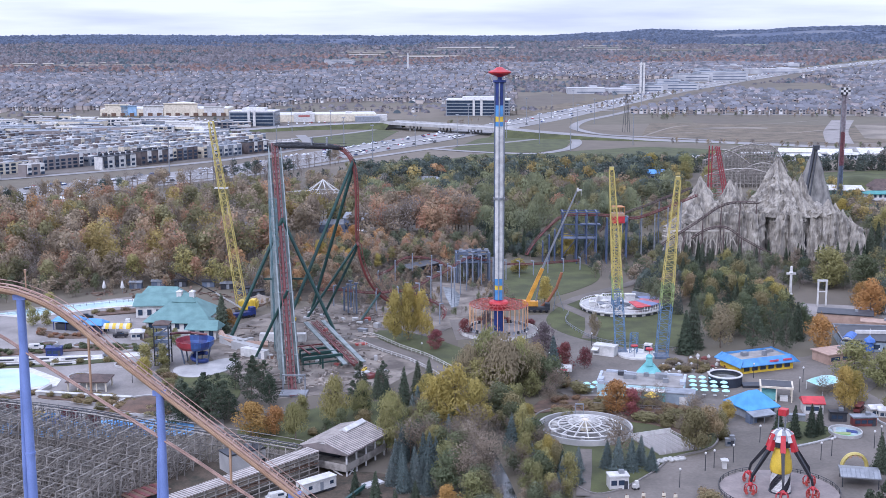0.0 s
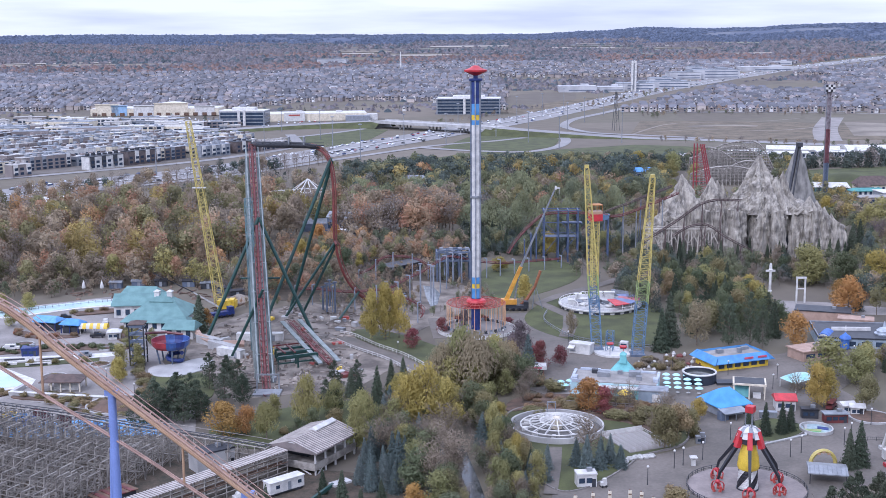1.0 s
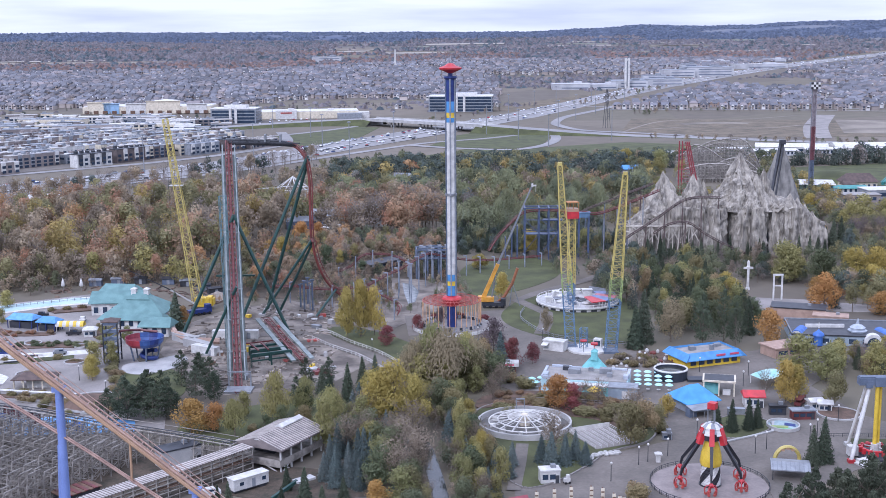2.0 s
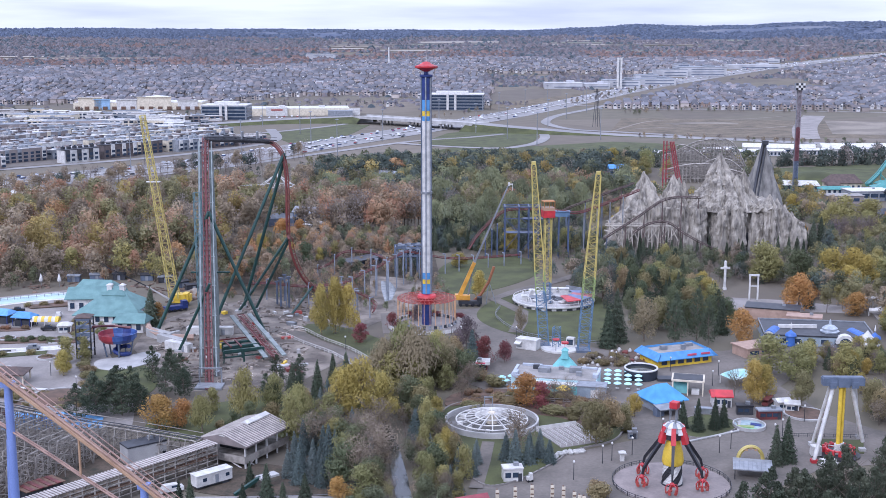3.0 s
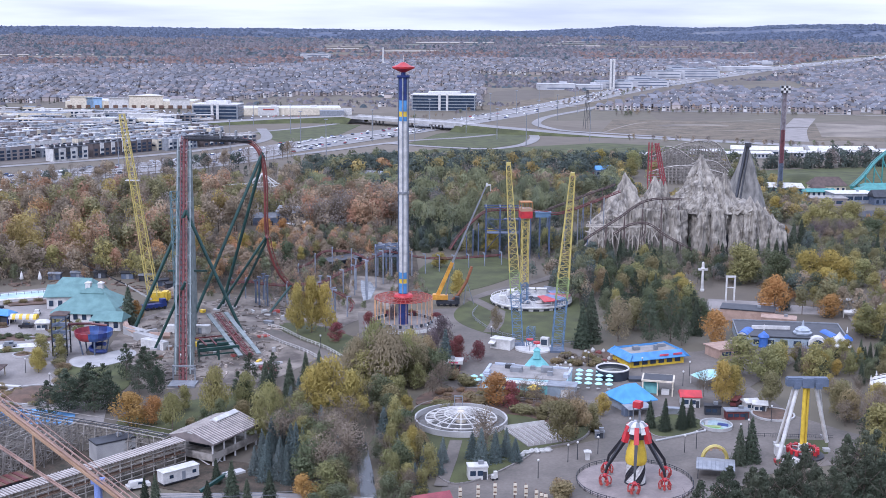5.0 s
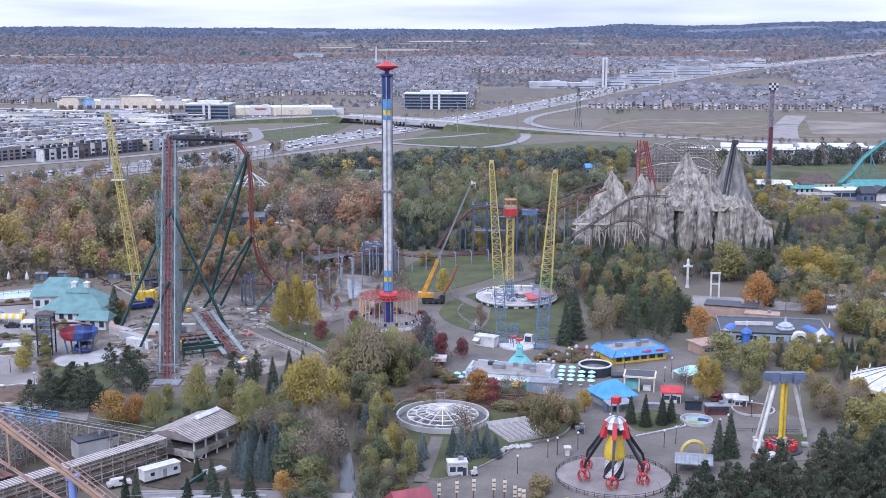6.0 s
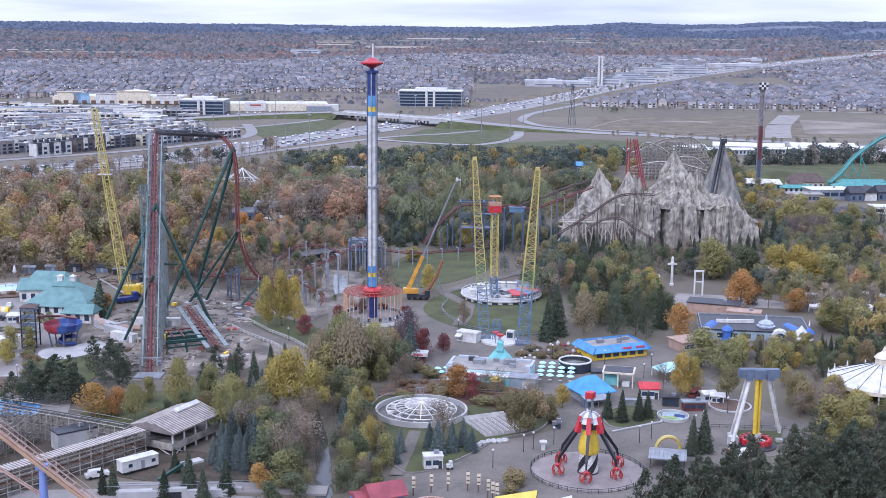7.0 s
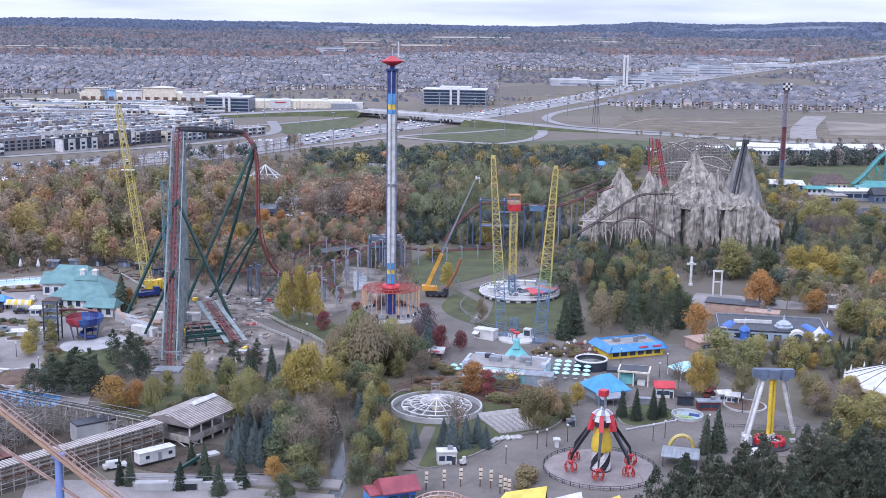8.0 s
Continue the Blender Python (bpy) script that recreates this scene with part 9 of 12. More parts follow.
# ---- dismantled wheel in its round basin ----
M_wetconcrete = surface("stained_basin_concrete", lin(112, 110, 106), lin(82, 80, 78), scale=0.25)
top = thing("wheel_basin", 25.7, 308.6, 0, 0, "round grey basin holding a white dismantled wheel", "ride")
part("wall", Shape().lathe([(12.6, 0), (12.6, 1.7), (12.1, 1.7), (12.1, 0.2)], 48), M_concrete, top)
part("floor", Shape().lathe([(0.1, 0.1), (12.2, 0.1), (12.2, 0.25), (0.1, 0.25)], 48), M_wetconcrete, top)
for k in range(16):
    g = radians(22.5 * k)
    c, n_ = math.cos(g), math.sin(g)
    part("spoke", Shape().beam((0.8 * c, 0.8 * n_, 3.2), (9.6 * c, 9.6 * n_, 1.5), 0.17).beam((0.8 * c, 0.8 * n_, 2.2), (9.6 * c, 9.6 * n_, 1.2), 0.1, 3), M_white, top)
for r, z in ((9.6, 1.5), (7.2, 1.95), (4.4, 2.5)):
    part("hoop", Shape().tube([(r * math.cos(radians(a)), r * math.sin(radians(a)), z) for a in range(0, 361, 10)], 0.2, 5), M_white, top)
part("hub", Shape().lathe([(0.3, 0.2), (1.5, 0.4), (1.5, 2.4), (0.9, 3.5), (0.2, 3.6)], 14), M_cream, top)
part("portal", Shape().beam((-1.8, 10, 0.2), (-1.8, 10, 4.4), 0.2).beam((0.4, 10, 0.2), (0.4, 10, 4.4), 0.2).beam((-1.9, 10, 4.4), (0.5, 10, 4.4), 0.22), M_steel, top)
for k in range(10):
    g = radians(36 * k + 9)
    part("cradle", Shape().box(8.6 * math.cos(g), 8.6 * math.sin(g), 0.25, 1.4, 0.9, 1.0, 36 * k), M_white, top)
top = thing("queue_pen", 45.5, 298.5, 0, 24, "fenced concrete queue pen with white rails", "queue")
part("floor", Shape().box(0, 0, 0.1, 12, 14, 0.2), M_path, top)
for k in range(8):
    rail = Shape().box(-6 + 12 / 7 * k, 0, 1.0, 0.1, 13.6, 0.1).box(-6 + 12 / 7 * k, 0, 0.6, 0.07, 13.6, 0.07)
    for j in range(6):
        rail.box(-6 + 12 / 7 * k, -6.6 + 2.64 * j, 0.2, 0.1, 0.1, 0.9)
    part("rail", rail, M_white, top)
part("end_fence", Shape().box(0, 7, 0.2, 12, 0.12, 1.3), M_white, top)
for i, (x, y) in enumerate(((42, 284.6), (43.4, 285.6), (44.8, 286.0), (46.2, 286.2), (47.6, 286.6), (40.8, 282.6))):
    s = Shape().lathe([(0.3, 0), (0.9, 0.1), (1.0, 0.5), (0.6, 0.95), (0.2, 1.0)], 7)
    ob = solid("boulder", s, M_rockpale if i else (M_rockpale := surface("pale_boulder", lin(190, 188, 184), lin(160, 158, 154), scale=1.5)), "pale rounded boulder edging the lawn", "boulder", "lawn boulders")
    ob.matrix_basis = pose(x, y, 0.05, 0, 0, 50 * i) @ Matrix.Diagonal((1.1 + 0.2 * (i % 3), 0.8, 1.0, 1))


# ---- small park buildings ----
def hut(name, x, y, turn, a, b, h, m_wall, m_roof, label, category="kiosk", roof="hip", rise=2.2, over=0.5, windows=2, group=""):
    """A small building: walls, roof, door and windows."""
    top = thing(name, x, y, 0.05, turn, label, category, group)
    part("wall", Shape().box(0, 0, 0, a, b, h), m_wall, top)
    if roof == "flat":
        part("roof", Shape().box(0, 0, h, a + over * 2, b + over * 2, 0.35), m_roof, top)
        part("roof_unit", Shape().box(a * 0.2, b * 0.1, h + 0.35, 1.2, 1.0, 0.8), M_steel, top)
    elif roof == "gable":
        part("roof", Shape().roof(0, 0, h, a + over * 2, b + over * 2, rise), m_roof, top)
    else:
        part("roof", Shape().roof(0, 0, h, a + over * 2, b + over * 2, rise, 0, min(a, b) * 0.45), m_roof, top)
    for k in range(windows):
        wx = -a / 2 + a * (k + 0.6) / (windows + 0.6)
        part("window", Shape().box(wx, -b / 2 - 0.04, h * 0.35, a / (windows + 1.4), 0.1, h * 0.4), M_glass, top)
    part("door", Shape().box(a / 2 - 0.7, -b / 2 - 0.04, 0, 0.9, 0.1, 2.0), M_dark, top)
    return top


hut("white_booth", 29.6, 268, 8, 4.6, 3.0, 3.0, M_white, M_white, "small white service booth on the asphalt", "booth", "flat", over=0.15)
top = thing("utility_cart", 33.6, 266.6, 0.1, 20, "small white utility cart beside the booth", "cart")
part("body", Shape().box(0, 0, 0.4, 1.4, 1.0, 0.9).box(0.3, 0, 1.3, 0.7, 0.9, 0.8), M_white, top)
for a, b in ((-.5, -.5), (.5, -.5), (.5, .5), (-.5, .5)):
    part("wheel", Shape().tube([(a, b * .9, .3), (a, b * 1.1, .3)], .3, 8), M_black, top)

# blue hip-roofed hut with a lean-to
top = hut("blue_roof_pavilion", 73.4, 324.6, 24, 8.6, 9.0, 2.8, M_grey, M_bluer := surface("bright_blue_roof", lin(84, 150, 208), lin(70, 132, 190), scale=0.3, rough=0.6), "low pavilion with a bright blue hipped roof", "pavilion", rise=4.0, over=1.2)
part("lean_to", Shape().add([(-6, -5.4, 3.0), (1.5, -5.4, 3.0), (1.5, -9, 2.3), (-6, -9, 2.3), (-6, -5.4, 2.8), (1.5, -5.4, 2.8), (1.5, -9, 2.1), (-6, -9, 2.1)], [(0, 3, 2, 1), (4, 5, 6, 7), (2, 3, 7, 6), (0, 4, 7, 3), (1, 2, 6, 5)]), M_steel, top)
for k in range(3):
    part("lean_to_post", Shape().box(-5.8 + 3.5 * k, -8.8, 0, 0.16, 0.16, 2.3), M_steel, top)
part("side_box", Shape().box(-5, -6.6, 0, 2.4, 2.0, 2.3), M_steelblue, top)
hut("grey_utility_box", 61.8, 297.6, 0, 2.4, 1.2, 1.6, M_steel, M_steel, "grey metal utility cabinet", "cabinet", "flat", over=0.1, windows=1)

# open kiosk with a flat dark roof
top = thing("open_kiosk", 83.5, 338.5, 0.05, -12, "open cream kiosk with a flat dark roof", "kiosk")
part("roof", Shape().box(0, 0, 4.1, 9.4, 7.4, 0.5), M_cream, top)
part("roof_membrane", Shape().box(0, 0, 4.6, 8.4, 6.4, 0.1), M_dark, top)
for a in (-1, 0, 1):
    for b in (-1, 1):
        part("post", Shape().box(a * 4.3, b * 3.3, 0, 0.35, 0.35, 4.1), M_cream, top)
part("wall", Shape().box(-2, 0.6, 0, 4.2, 4.2, 3.2), M_aqua, top)
part("counter", Shape().box(2.2, -1, 0, 2.2, 2.4, 1.2), M_white, top)

# round dark tank with a white rim
top = thing("round_tank", 72, 353.5, 0.05, 0, "round navy tank with a white rim and water", "pool")
part("wall", Shape().lathe([(5.0, 0), (5.0, 3.0), (4.6, 3.0), (4.6, 0.2)], 32), M_navydark := surface("navy_vinyl", lin(44, 50, 62), lin(34, 38, 50)), top)
part("rim", Shape().tube([(4.9 * math.cos(radians(a)), 4.9 * math.sin(radians(a)), 3.1) for a in range(0, 361, 10)], 0.3, 6), M_white, top)
part("water", Shape().lathe([(0.1, 2.3), (4.65, 2.3), (4.65, 2.4), (0.1, 2.4)], 32), M_water, top)
part("apron", Shape().box(7.5, -2.5, 0, 6, 4, 0.8), M_dark, top)

# red-roofed cabin, drained splash pool, brown booth, white carts
hut("red_roof_cabin", 90.6, 326.5, -4, 5.2, 5.0, 3.0, M_white, M_red, "white cabin with a plain red roof", roof="gable", rise=1.5)
top = thing("grey_cabinet_row", 84, 318, 0.05, -5, "row of low grey cabinets", "cabinet")
part("cabinet", Shape().box(0, 0, 0, 4.6, 1.6, 1.8), M_steel, top)
part("lid", Shape().box(0, 0, 1.8, 4.8, 1.8, 0.15), M_grey, top)
hut("dark_stall", 95.4, 318.6, -5, 4.4, 2.4, 2.4, M_dark, M_black, "small black stall beside the cabin", roof="flat", over=0.2)
top = thing("splash_pool", 94.2, 307.6, 0.1, 0, "drained splash pool painted green, yellow and blue", "pool")
top.scale = (0.72, 0.8, 1.0)
part("wall", Shape().lathe([(6.0, 0), (6.0, 0.9), (5.6, 0.9), (5.6, 0.1)], 28), M_concrete, top)
part("floor", Shape().lathe([(0.1, 0.15), (5.65, 0.15), (5.65, 0.3), (0.1, 0.3)], 28), M_steelblue3b := surface("worn_pool_floor", lin(150, 166, 168), lin(130, 146, 150)), top)
part("yellow_patch", Shape().prism([(-5.2, -1.8), (1.0, -2.6), (1.8, -0.6), (-4.8, 0.2)], 0.3, 0.42), M_limegreen, top)
part("green_patch", Shape().prism([(-4.2, -3.6), (1.2, -5.0), (2.4, -3.2), (-4.6, -2.2)], 0.3, 0.40), M_grassgreen := surface("green_pool_paint", lin(120, 180, 130), lin(100, 160, 112)), top)
part("blue_patch", Shape().prism([(0.5, 0.2), (4.2, -1.2), (4.8, 1.2), (1.2, 2.6)], 0.3, 0.44), M_navy, top)
hut("maroon_stall", 101.2, 314.8, 4, 6.2, 2.6, 2.4, M_maroon, M_grey, "low maroon stall with a grey roof", roof="flat", over=0.3, windows=3)
for i, (x, y, t) in enumerate(((107, 323.5, 10), (109.2, 321.6, -10))):
    hut("white_stall", x, y, t, 3.4, 3.0, 2.2, M_white, M_white, "white covered market stall", roof="gable", rise=1.0, group="white stalls")
top = thing("aqua_canopy", 101, 347, 0.05, 24, "white and aqua domed canopy on posts", "canopy")
vs = []
dome = Shape()
M_aqua2b = surface("white_aqua_canvas", lin(186, 202, 200), lin(140, 186, 182), scale=0.25)
for i in range(7):
    for j in range(7):
        u, v = -1 + i / 3, -1 + j / 3
        vs.append((u * 5.2, v * 3.8, 2.6 + 2.0 * (1 - u * u) * (1 - v * v * 0.6)))
dome.add(vs, [(i * 7 + j, (i + 1) * 7 + j, (i + 1) * 7 + j + 1, i * 7 + j + 1) for i in range(6) for j in range(6)])
part("canopy", dome, M_aqua2b, top, smooth=60)
for a in (-1, 1):
    for b in (-1, 1):
        part("post", Shape().box(a * 5, b * 3.6, 0, 0.2, 0.2, 2.7), M_white, top)
hut("salmon_building", 113, 381, 24, 12, 8, 3.2, M_salmon := surface("salmon_stucco", lin(172, 146, 130), lin(152, 128, 114)), M_salmon, "low salmon building with a stepped roof", "building", "flat", over=0.5)

# long building with yellow walls and a blue sloping skirt roof
top = thing("blue_yellow_restaurant", 85.8, 372.6, 0.05, 22, "yellow-walled restaurant with a sky blue skirt roof", "building")
part("wall", Shape().box(0, 0, 0, 19.6, 11, 2.8), M_yellow, top)
for sx, sy, a, b, t in ((0, -1, 20, 0, 0), (0, 1, 20, 0, 180), (1, 0, 13, 0, 90), (-1, 0, 13, 0, -90)):
    k, n_ = math.cos(radians(t)), math.sin(radians(t))
    d = 5.5 if sx == 0 else 9.8
    vs = []
    for u, w, z in ((-a / 2 - 0.9, -d - 1.2, 2.6), (a / 2 + 0.9, -d - 1.2, 2.6), (a / 2 - 0.6, -d + 0.7, 4.6), (-a / 2 + 0.6, -d + 0.7, 4.6), (-a / 2 - 0.9, -d - 1.2, 2.4), (a / 2 + 0.9, -d - 1.2, 2.4), (a / 2 - 0.6, -d + 0.7, 3.2), (-a / 2 + 0.6, -d + 0.7, 3.2)):
        vs.append((u * k - w * n_, u * n_ + w * k, z))
    part("skirt_roof", Shape().add(vs, [(0, 1, 2, 3), (7, 6, 5, 4), (0, 4, 5, 1), (2, 6, 7, 3), (1, 5, 6, 2), (3, 7, 4, 0)]), M_sky, top)
part("flat_roof", Shape().box(0, 0, 3.6, 19, 10.4, 0.3), M_roofgrey := surface("gravel_roof", lin(150, 146, 142), lin(128, 124, 120), scale=0.3, fine=3), top)
for x, y, a, b, h in ((-4, 1, 2, 1.6, 1.2), (2, -1, 1.2, 1.2, 1.6), (6, 2, 2.4, 1.4, 1.0)):
    part("roof_unit", Shape().box(x, y, 3.9, a, b, h), M_steel, top)
for k in range(6):
    part("window", Shape().box(-7.5 + 3 * k, -5.55, 0.8, 2.0, 0.15, 1.5), M_glass, top)
for k in range(2):
    part("sign_bar", Shape().box(2 + 5 * k, -6.3, 3.2, 3.2, 0.2, 0.6), M_pink, top)

M_palelilac = surface("pale_lilac_stucco", lin(178, 184, 194), lin(156, 162, 172))
# flat-roofed cafe with an aqua gable, terraces and parasols
top = thing("flat_roof_cafe", 45.6, 344.4, 0.05, -12, "grey flat-roofed cafe with white stepped parapets", "building")
part("wall", Shape().box(0, 0, 0, 25, 13, 3.8), M_aqua2 := surface("pale_aqua_stucco", lin(176, 204, 208), lin(158, 186, 192)), top)
part("roof", Shape().box(0, 0, 3.8, 24.4, 12.4, 0.3), M_roofgrey, top)
for x, y, a, b, h in ((-12.3, 0, 0.8, 12, 1.2), (12.3, 2, 0.8, 9, 1.6), (0, 6.4, 22, 0.7, 0.9), (-9.5, -6.4, 5, 0.7, 1.5), (-11.5, -4.0, 1.4, 3.5, 2.2), (11.8, -2.5, 1.4, 3, 2.3), (-8, 5.8, 6, 1.2, 1.6), (9, 6.0, 5, 1.0, 1.5)):
    part("parapet", Shape().box(x, y, 3.8, a, b * 0.9, h * 0.55), M_palelilac, top)
for x, y, a, b, h in ((-3.5, 0, 3.6, 2.2, 1.4), (-6.4, 3, 1.8, 1.6, 1.2), (5.5, 1.6, 3.4, 2.4, 1.6), (7, -2, 1.6, 1.4, 1.2), (1, 3.4, 1.4, 1.4, 1.0)):
    part("roof_unit", Shape().box(x, y, 4.1, a, b, h), M_steel if x > -4 else M_dark, top)
part("gable_front", Shape().roof(1.5, 7.6, 3.6, 7.5, 3.4, 3.6, 0, 2.6).box(1.5, 7.6, 0, 7.0, 3.0, 3.8), M_aqua, top)
part("cupola", Shape().box(1.5, 7.6, 6.4, 2.2, 2.0, 2.4, 0, 0.75).roof(1.5, 7.6, 8.8, 2.0, 2.0, 1.2, 0, 0.9), M_aqua, top)
part("sign_mast", Shape().tube([(1.5, 7.2, 10), (1.5, 7.2, 11.8)], 0.1, 5).lathe([(0.1, 11.2), (1.1, 11.2), (1.1, 11.7), (0.1, 11.7)], 12, 1.5, 7.2), M_red, top)
part("front_wing", Shape().box(2, -7.6, 0, 18, 3.2, 3.0), M_aqua, top)
part("front_wing_roof", Shape().box(2, -7.6, 3.0, 18.6, 3.8, 0.3), M_white, top)
part("kitchen_block", Shape().box(11.5, -8.8, 0, 8, 5, 3.6), M_steelblue3 := surface("blue_grey_siding", lin(150, 162, 172), lin(130, 142, 152)), top)
part("kitchen_roof", Shape().box(11.5, -8.8, 3.6, 8.6, 5.6, 0.3), M_grey, top)
part("menu_board", Shape().box(12.5, -11.4, 0.6, 2.2, 0.15, 2.2), M_white, top)
part("yellow_canopy", Shape().lathe([(1.8, 2.2), (2.2, 2.4), (0.2, 3.6)], 10, 3.5, -10.6), M_yellow, top)


def parasol(x, y, m, group):
    top = thing("parasol", x, y, 0.05, (x * 37) % 90, "round pale aqua parasol over a table", "parasol", group)
    part("canopy", Shape().lathe([(1.2, 2.1), (1.15, 2.2), (0.65, 2.5), (0.08, 2.7)], 10), m, top)
    part("pole", Shape().tube([(0, 0, 0), (0, 0, 2.8)], 0.05, 5), M_steel, top)
    part("table", Shape().lathe([(0.08, 0.7), (0.6, 0.7), (0.6, 0.76), (0.08, 0.76)], 10), M_white, top)


M_aquapale = surface("pale_aqua_canvas", lin(190, 232, 232), lin(170, 214, 216))
for i in range(4):
    for j in range(4):
        if i + j < 6:
            parasol(60.2 + 3.0 * i + 0.6 * j, 340.5 + 4.4 * j - 0.5 * i, M_aquapale, "cafe parasols")
for x, y in ((29.6, 346), (32.4, 347.2), (33.2, 344.2), (30.6, 342.6), (33.8, 341.4)):
    parasol(x, y, M_aquapale, "west terrace parasols")
slab("terrace_west", [(27, 333), (28, 349), (36, 349), (36, 335)], 0.2, M_path, "pale paved west terrace", "terrace")
slab("bed_cafe_front", [(30, 325), (29, 334), (36, 336), (58, 331), (60, 322), (46, 318)], 0.3, M_mulch, "mulched planting bed before the cafe", "bed")
top = hut("pink_white_stand", 21.5, 361.5, -4, 8, 4.4, 2.6, M_maroon, M_white, "maroon stand with a white and pink canopy", roof="flat", over=0.8)
part("sign_band", Shape().box(0, -3.1, 2.4, 9.8, 0.3, 1.1), M_white, top)
part("sign_stripe", Shape().box(-2, -3.3, 2.7, 3, 0.1, 0.5).box(2, -3.3, 2.7, 3, 0.1, 0.5), M_pink, top)
slab("bed_basin_back", soften([(12, 322), (14, 336), (28, 341), (44, 337), (60, 329), (62, 312), (52, 309), (46, 317), (34, 324), (20, 326)], 2), 0.34, M_mulch, "brown leaf-strewn bed behind the wheel basin", "bed")
rb = np.random.default_rng(161)
plant("shrub", 162, N_rust, [(x, y, rb.uniform(1.0, 2.2), rb.uniform(2.2, 4.2)) for x, y in scatter([(14, 325), (15, 335), (28, 339), (44, 335), (58, 328), (60, 314), (53, 312), (47, 319), (34, 326)], 4.0, 163)], "low rust-brown shrub in the bed behind the basin", "shrub", "bed shrubs", n=900, size=0.3)
slab("garden_rockery", [(64, 372), (66, 384), (80, 386), (82, 376), (74, 366)], 0.25, M_mulch, "rockery garden with pale figures of stone", "bed")
rk = np.random.default_rng(61)
for i in range(22):
    x, y = rk.uniform(65, 80), rk.uniform(371, 384)
    s = Shape().lathe([(0.3, 0), (0.7, 0.1), (0.8, 0.6), (0.3, 1.2), (0.1, 1.3)], 6)
    ob = solid("garden_stone", s, M_rockpale if i % 3 else M_rust, "pale stone in the rockery", "stone", "rockery stones")
    ob.matrix_basis = pose(x, y, 0.2, 0, 0, 40 * i) @ Matrix.Diagonal((rk.uniform(.6, 1.4), rk.uniform(.6, 1.2), rk.uniform(.5, 1.2), 1))

M_greydome = surface("weathered_dome_metal", lin(176, 182, 190), lin(140, 148, 158), rough=0.4)
# striped palace: dark flat roof, blue vaults, white domes
top = thing("blue_vault_hall", 138, 399, 0.05, -8, "long hall with dark roof, blue vaults and domes", "building")
part("wall", Shape().box(0, 3, 0, 36, 22, 3.2), M_steelblue3, top)
part("roof", Shape().box(0, 3, 3.2, 36.4, 22.4, 0.5), M_dark, top)
part("parapet", Shape().box(0, 14, 3.7, 36.4, 0.3, 0.35).box(-18, 3, 3.7, 0.3, 22, 0.35).box(18, 3, 3.7, 0.3, 22, 0.35), M_grey, top)


def vault(x, y, a, b, z, turn):
    s, n = Shape(), 10
    vs = []
    k, q = math.cos(radians(turn)), math.sin(radians(turn))
    for u in (-a / 2, a / 2):
        for i in range(n + 1):
            t = math.pi * i / n
            w, h = b / 2 * math.cos(t), b / 2 * math.sin(t)
            vs.append((x + u * k - w * q, y + u * q + w * k, z + h))
    fs = [(i, i + 1, n + 2 + i, n + 1 + i) for i in range(n)] + [tuple(range(n, -1, -1)), tuple(range(n + 1, 2 * n + 2))]
    return s.add(vs, fs)


for x, y, t in ((-15, -3, 70), (13, -2, 110)):
    part("vault", vault(x, y, 8, 4.4, 2.4, t), M_blue, top)
    part("vault_rim", vault(x, y, 8.4, 4.1, 2.3, t), M_white, top)
for x, y, r in ((-9.5, -8.4, 1.5), (17.5, -8, 1.6)):
    part("blue_dome", Shape().lathe([(r, 0.1), (r * .9, 3.4), (r * 1.3, 3.5), (r * 1.1, 4.3), (r * .4, 5.0), (0.1, 5.6)], 16, x, y), M_blue, top, smooth=60)
    part("finial", Shape().lathe([(0.3, 6.0), (0.3, 6.6), (0.05, 8.0)], 6, x, y), M_white, top)
part("white_dome", Shape().lathe([(3.0, 3.6), (3.2, 4.2), (2.4, 4.4), (2.4, 5.0), (2.6, 5.1), (1.6, 5.9), (0.5, 6.3), (0.4, 7.2), (0.1, 8.2)], 18, 4, -2), M_greydome, top, smooth=60)
part("entry_arch", vault(8, -8.6, 3, 6, 1.6, 90), M_white, top)
part("entry_glass", vault(8, -9.2, 2.4, 4.0, 1.6, 90), M_glass, top)
part("striped_tent", Shape().lathe([(4.2, 2.4), (3.6, 3.0), (2.0, 4.6), (0.4, 6.6), (0.1, 7.0)], 12, 14.5, -11.5), M_white, top)
part("roof_truss", Shape().box(-6, 2.5, 3.7, 13, 0.9, 1.1, 6), M_white, top)
for k in range(8):
    part("window", Shape().box(-16 + 4.4 * k, -8.05, 0.8, 2.4, 0.2, 1.6), M_glass, top)
hut("tan_stage_house", 131.5, 432, -18, 19, 9, 4.2, M_salmon, M_dark, "tan stage house with a flat roof", "building", "flat", over=0.3, windows=0)
hut("stage_annex", 140, 421, -18, 12, 6, 3.4, M_salmon, M_salmon, "low tan annex of the stage", "building", "flat", over=0.2)
slab("pavement_stage", [(118, 448), (124, 466), (142, 462), (168, 450), (164, 440), (140, 442), (124, 442)], 0.12, M_path, "pale paved square by the white column")
top = thing("white_column", 124.3, 481, 0, 0, "white column with a bronze-topped cross arm", "column")
part("shaft", Shape().lathe([(0.9, 0), (0.9, 0.8), (0.55, 1.0), (0.5, 9.0), (0.9, 9.4), (0.6, 10), (0.5, 11.8), (0.1, 12.2)], 10), M_white, top)
part("arm", Shape().box(0, 0, 8.6, 3.8, 0.5, 0.8), M_white, top)
top = thing("white_portal", 131.5, 462, 0, 0, "white open square portal frame", "portal")
for k in (-1, 1):
    part("post", Shape().box(k * 1.6, 0, 0, 0.6, 0.6, 9.6), M_white, top)
part("lintel", Shape().box(0, 0, 9.6, 4.0, 0.7, 0.7), M_white, top)
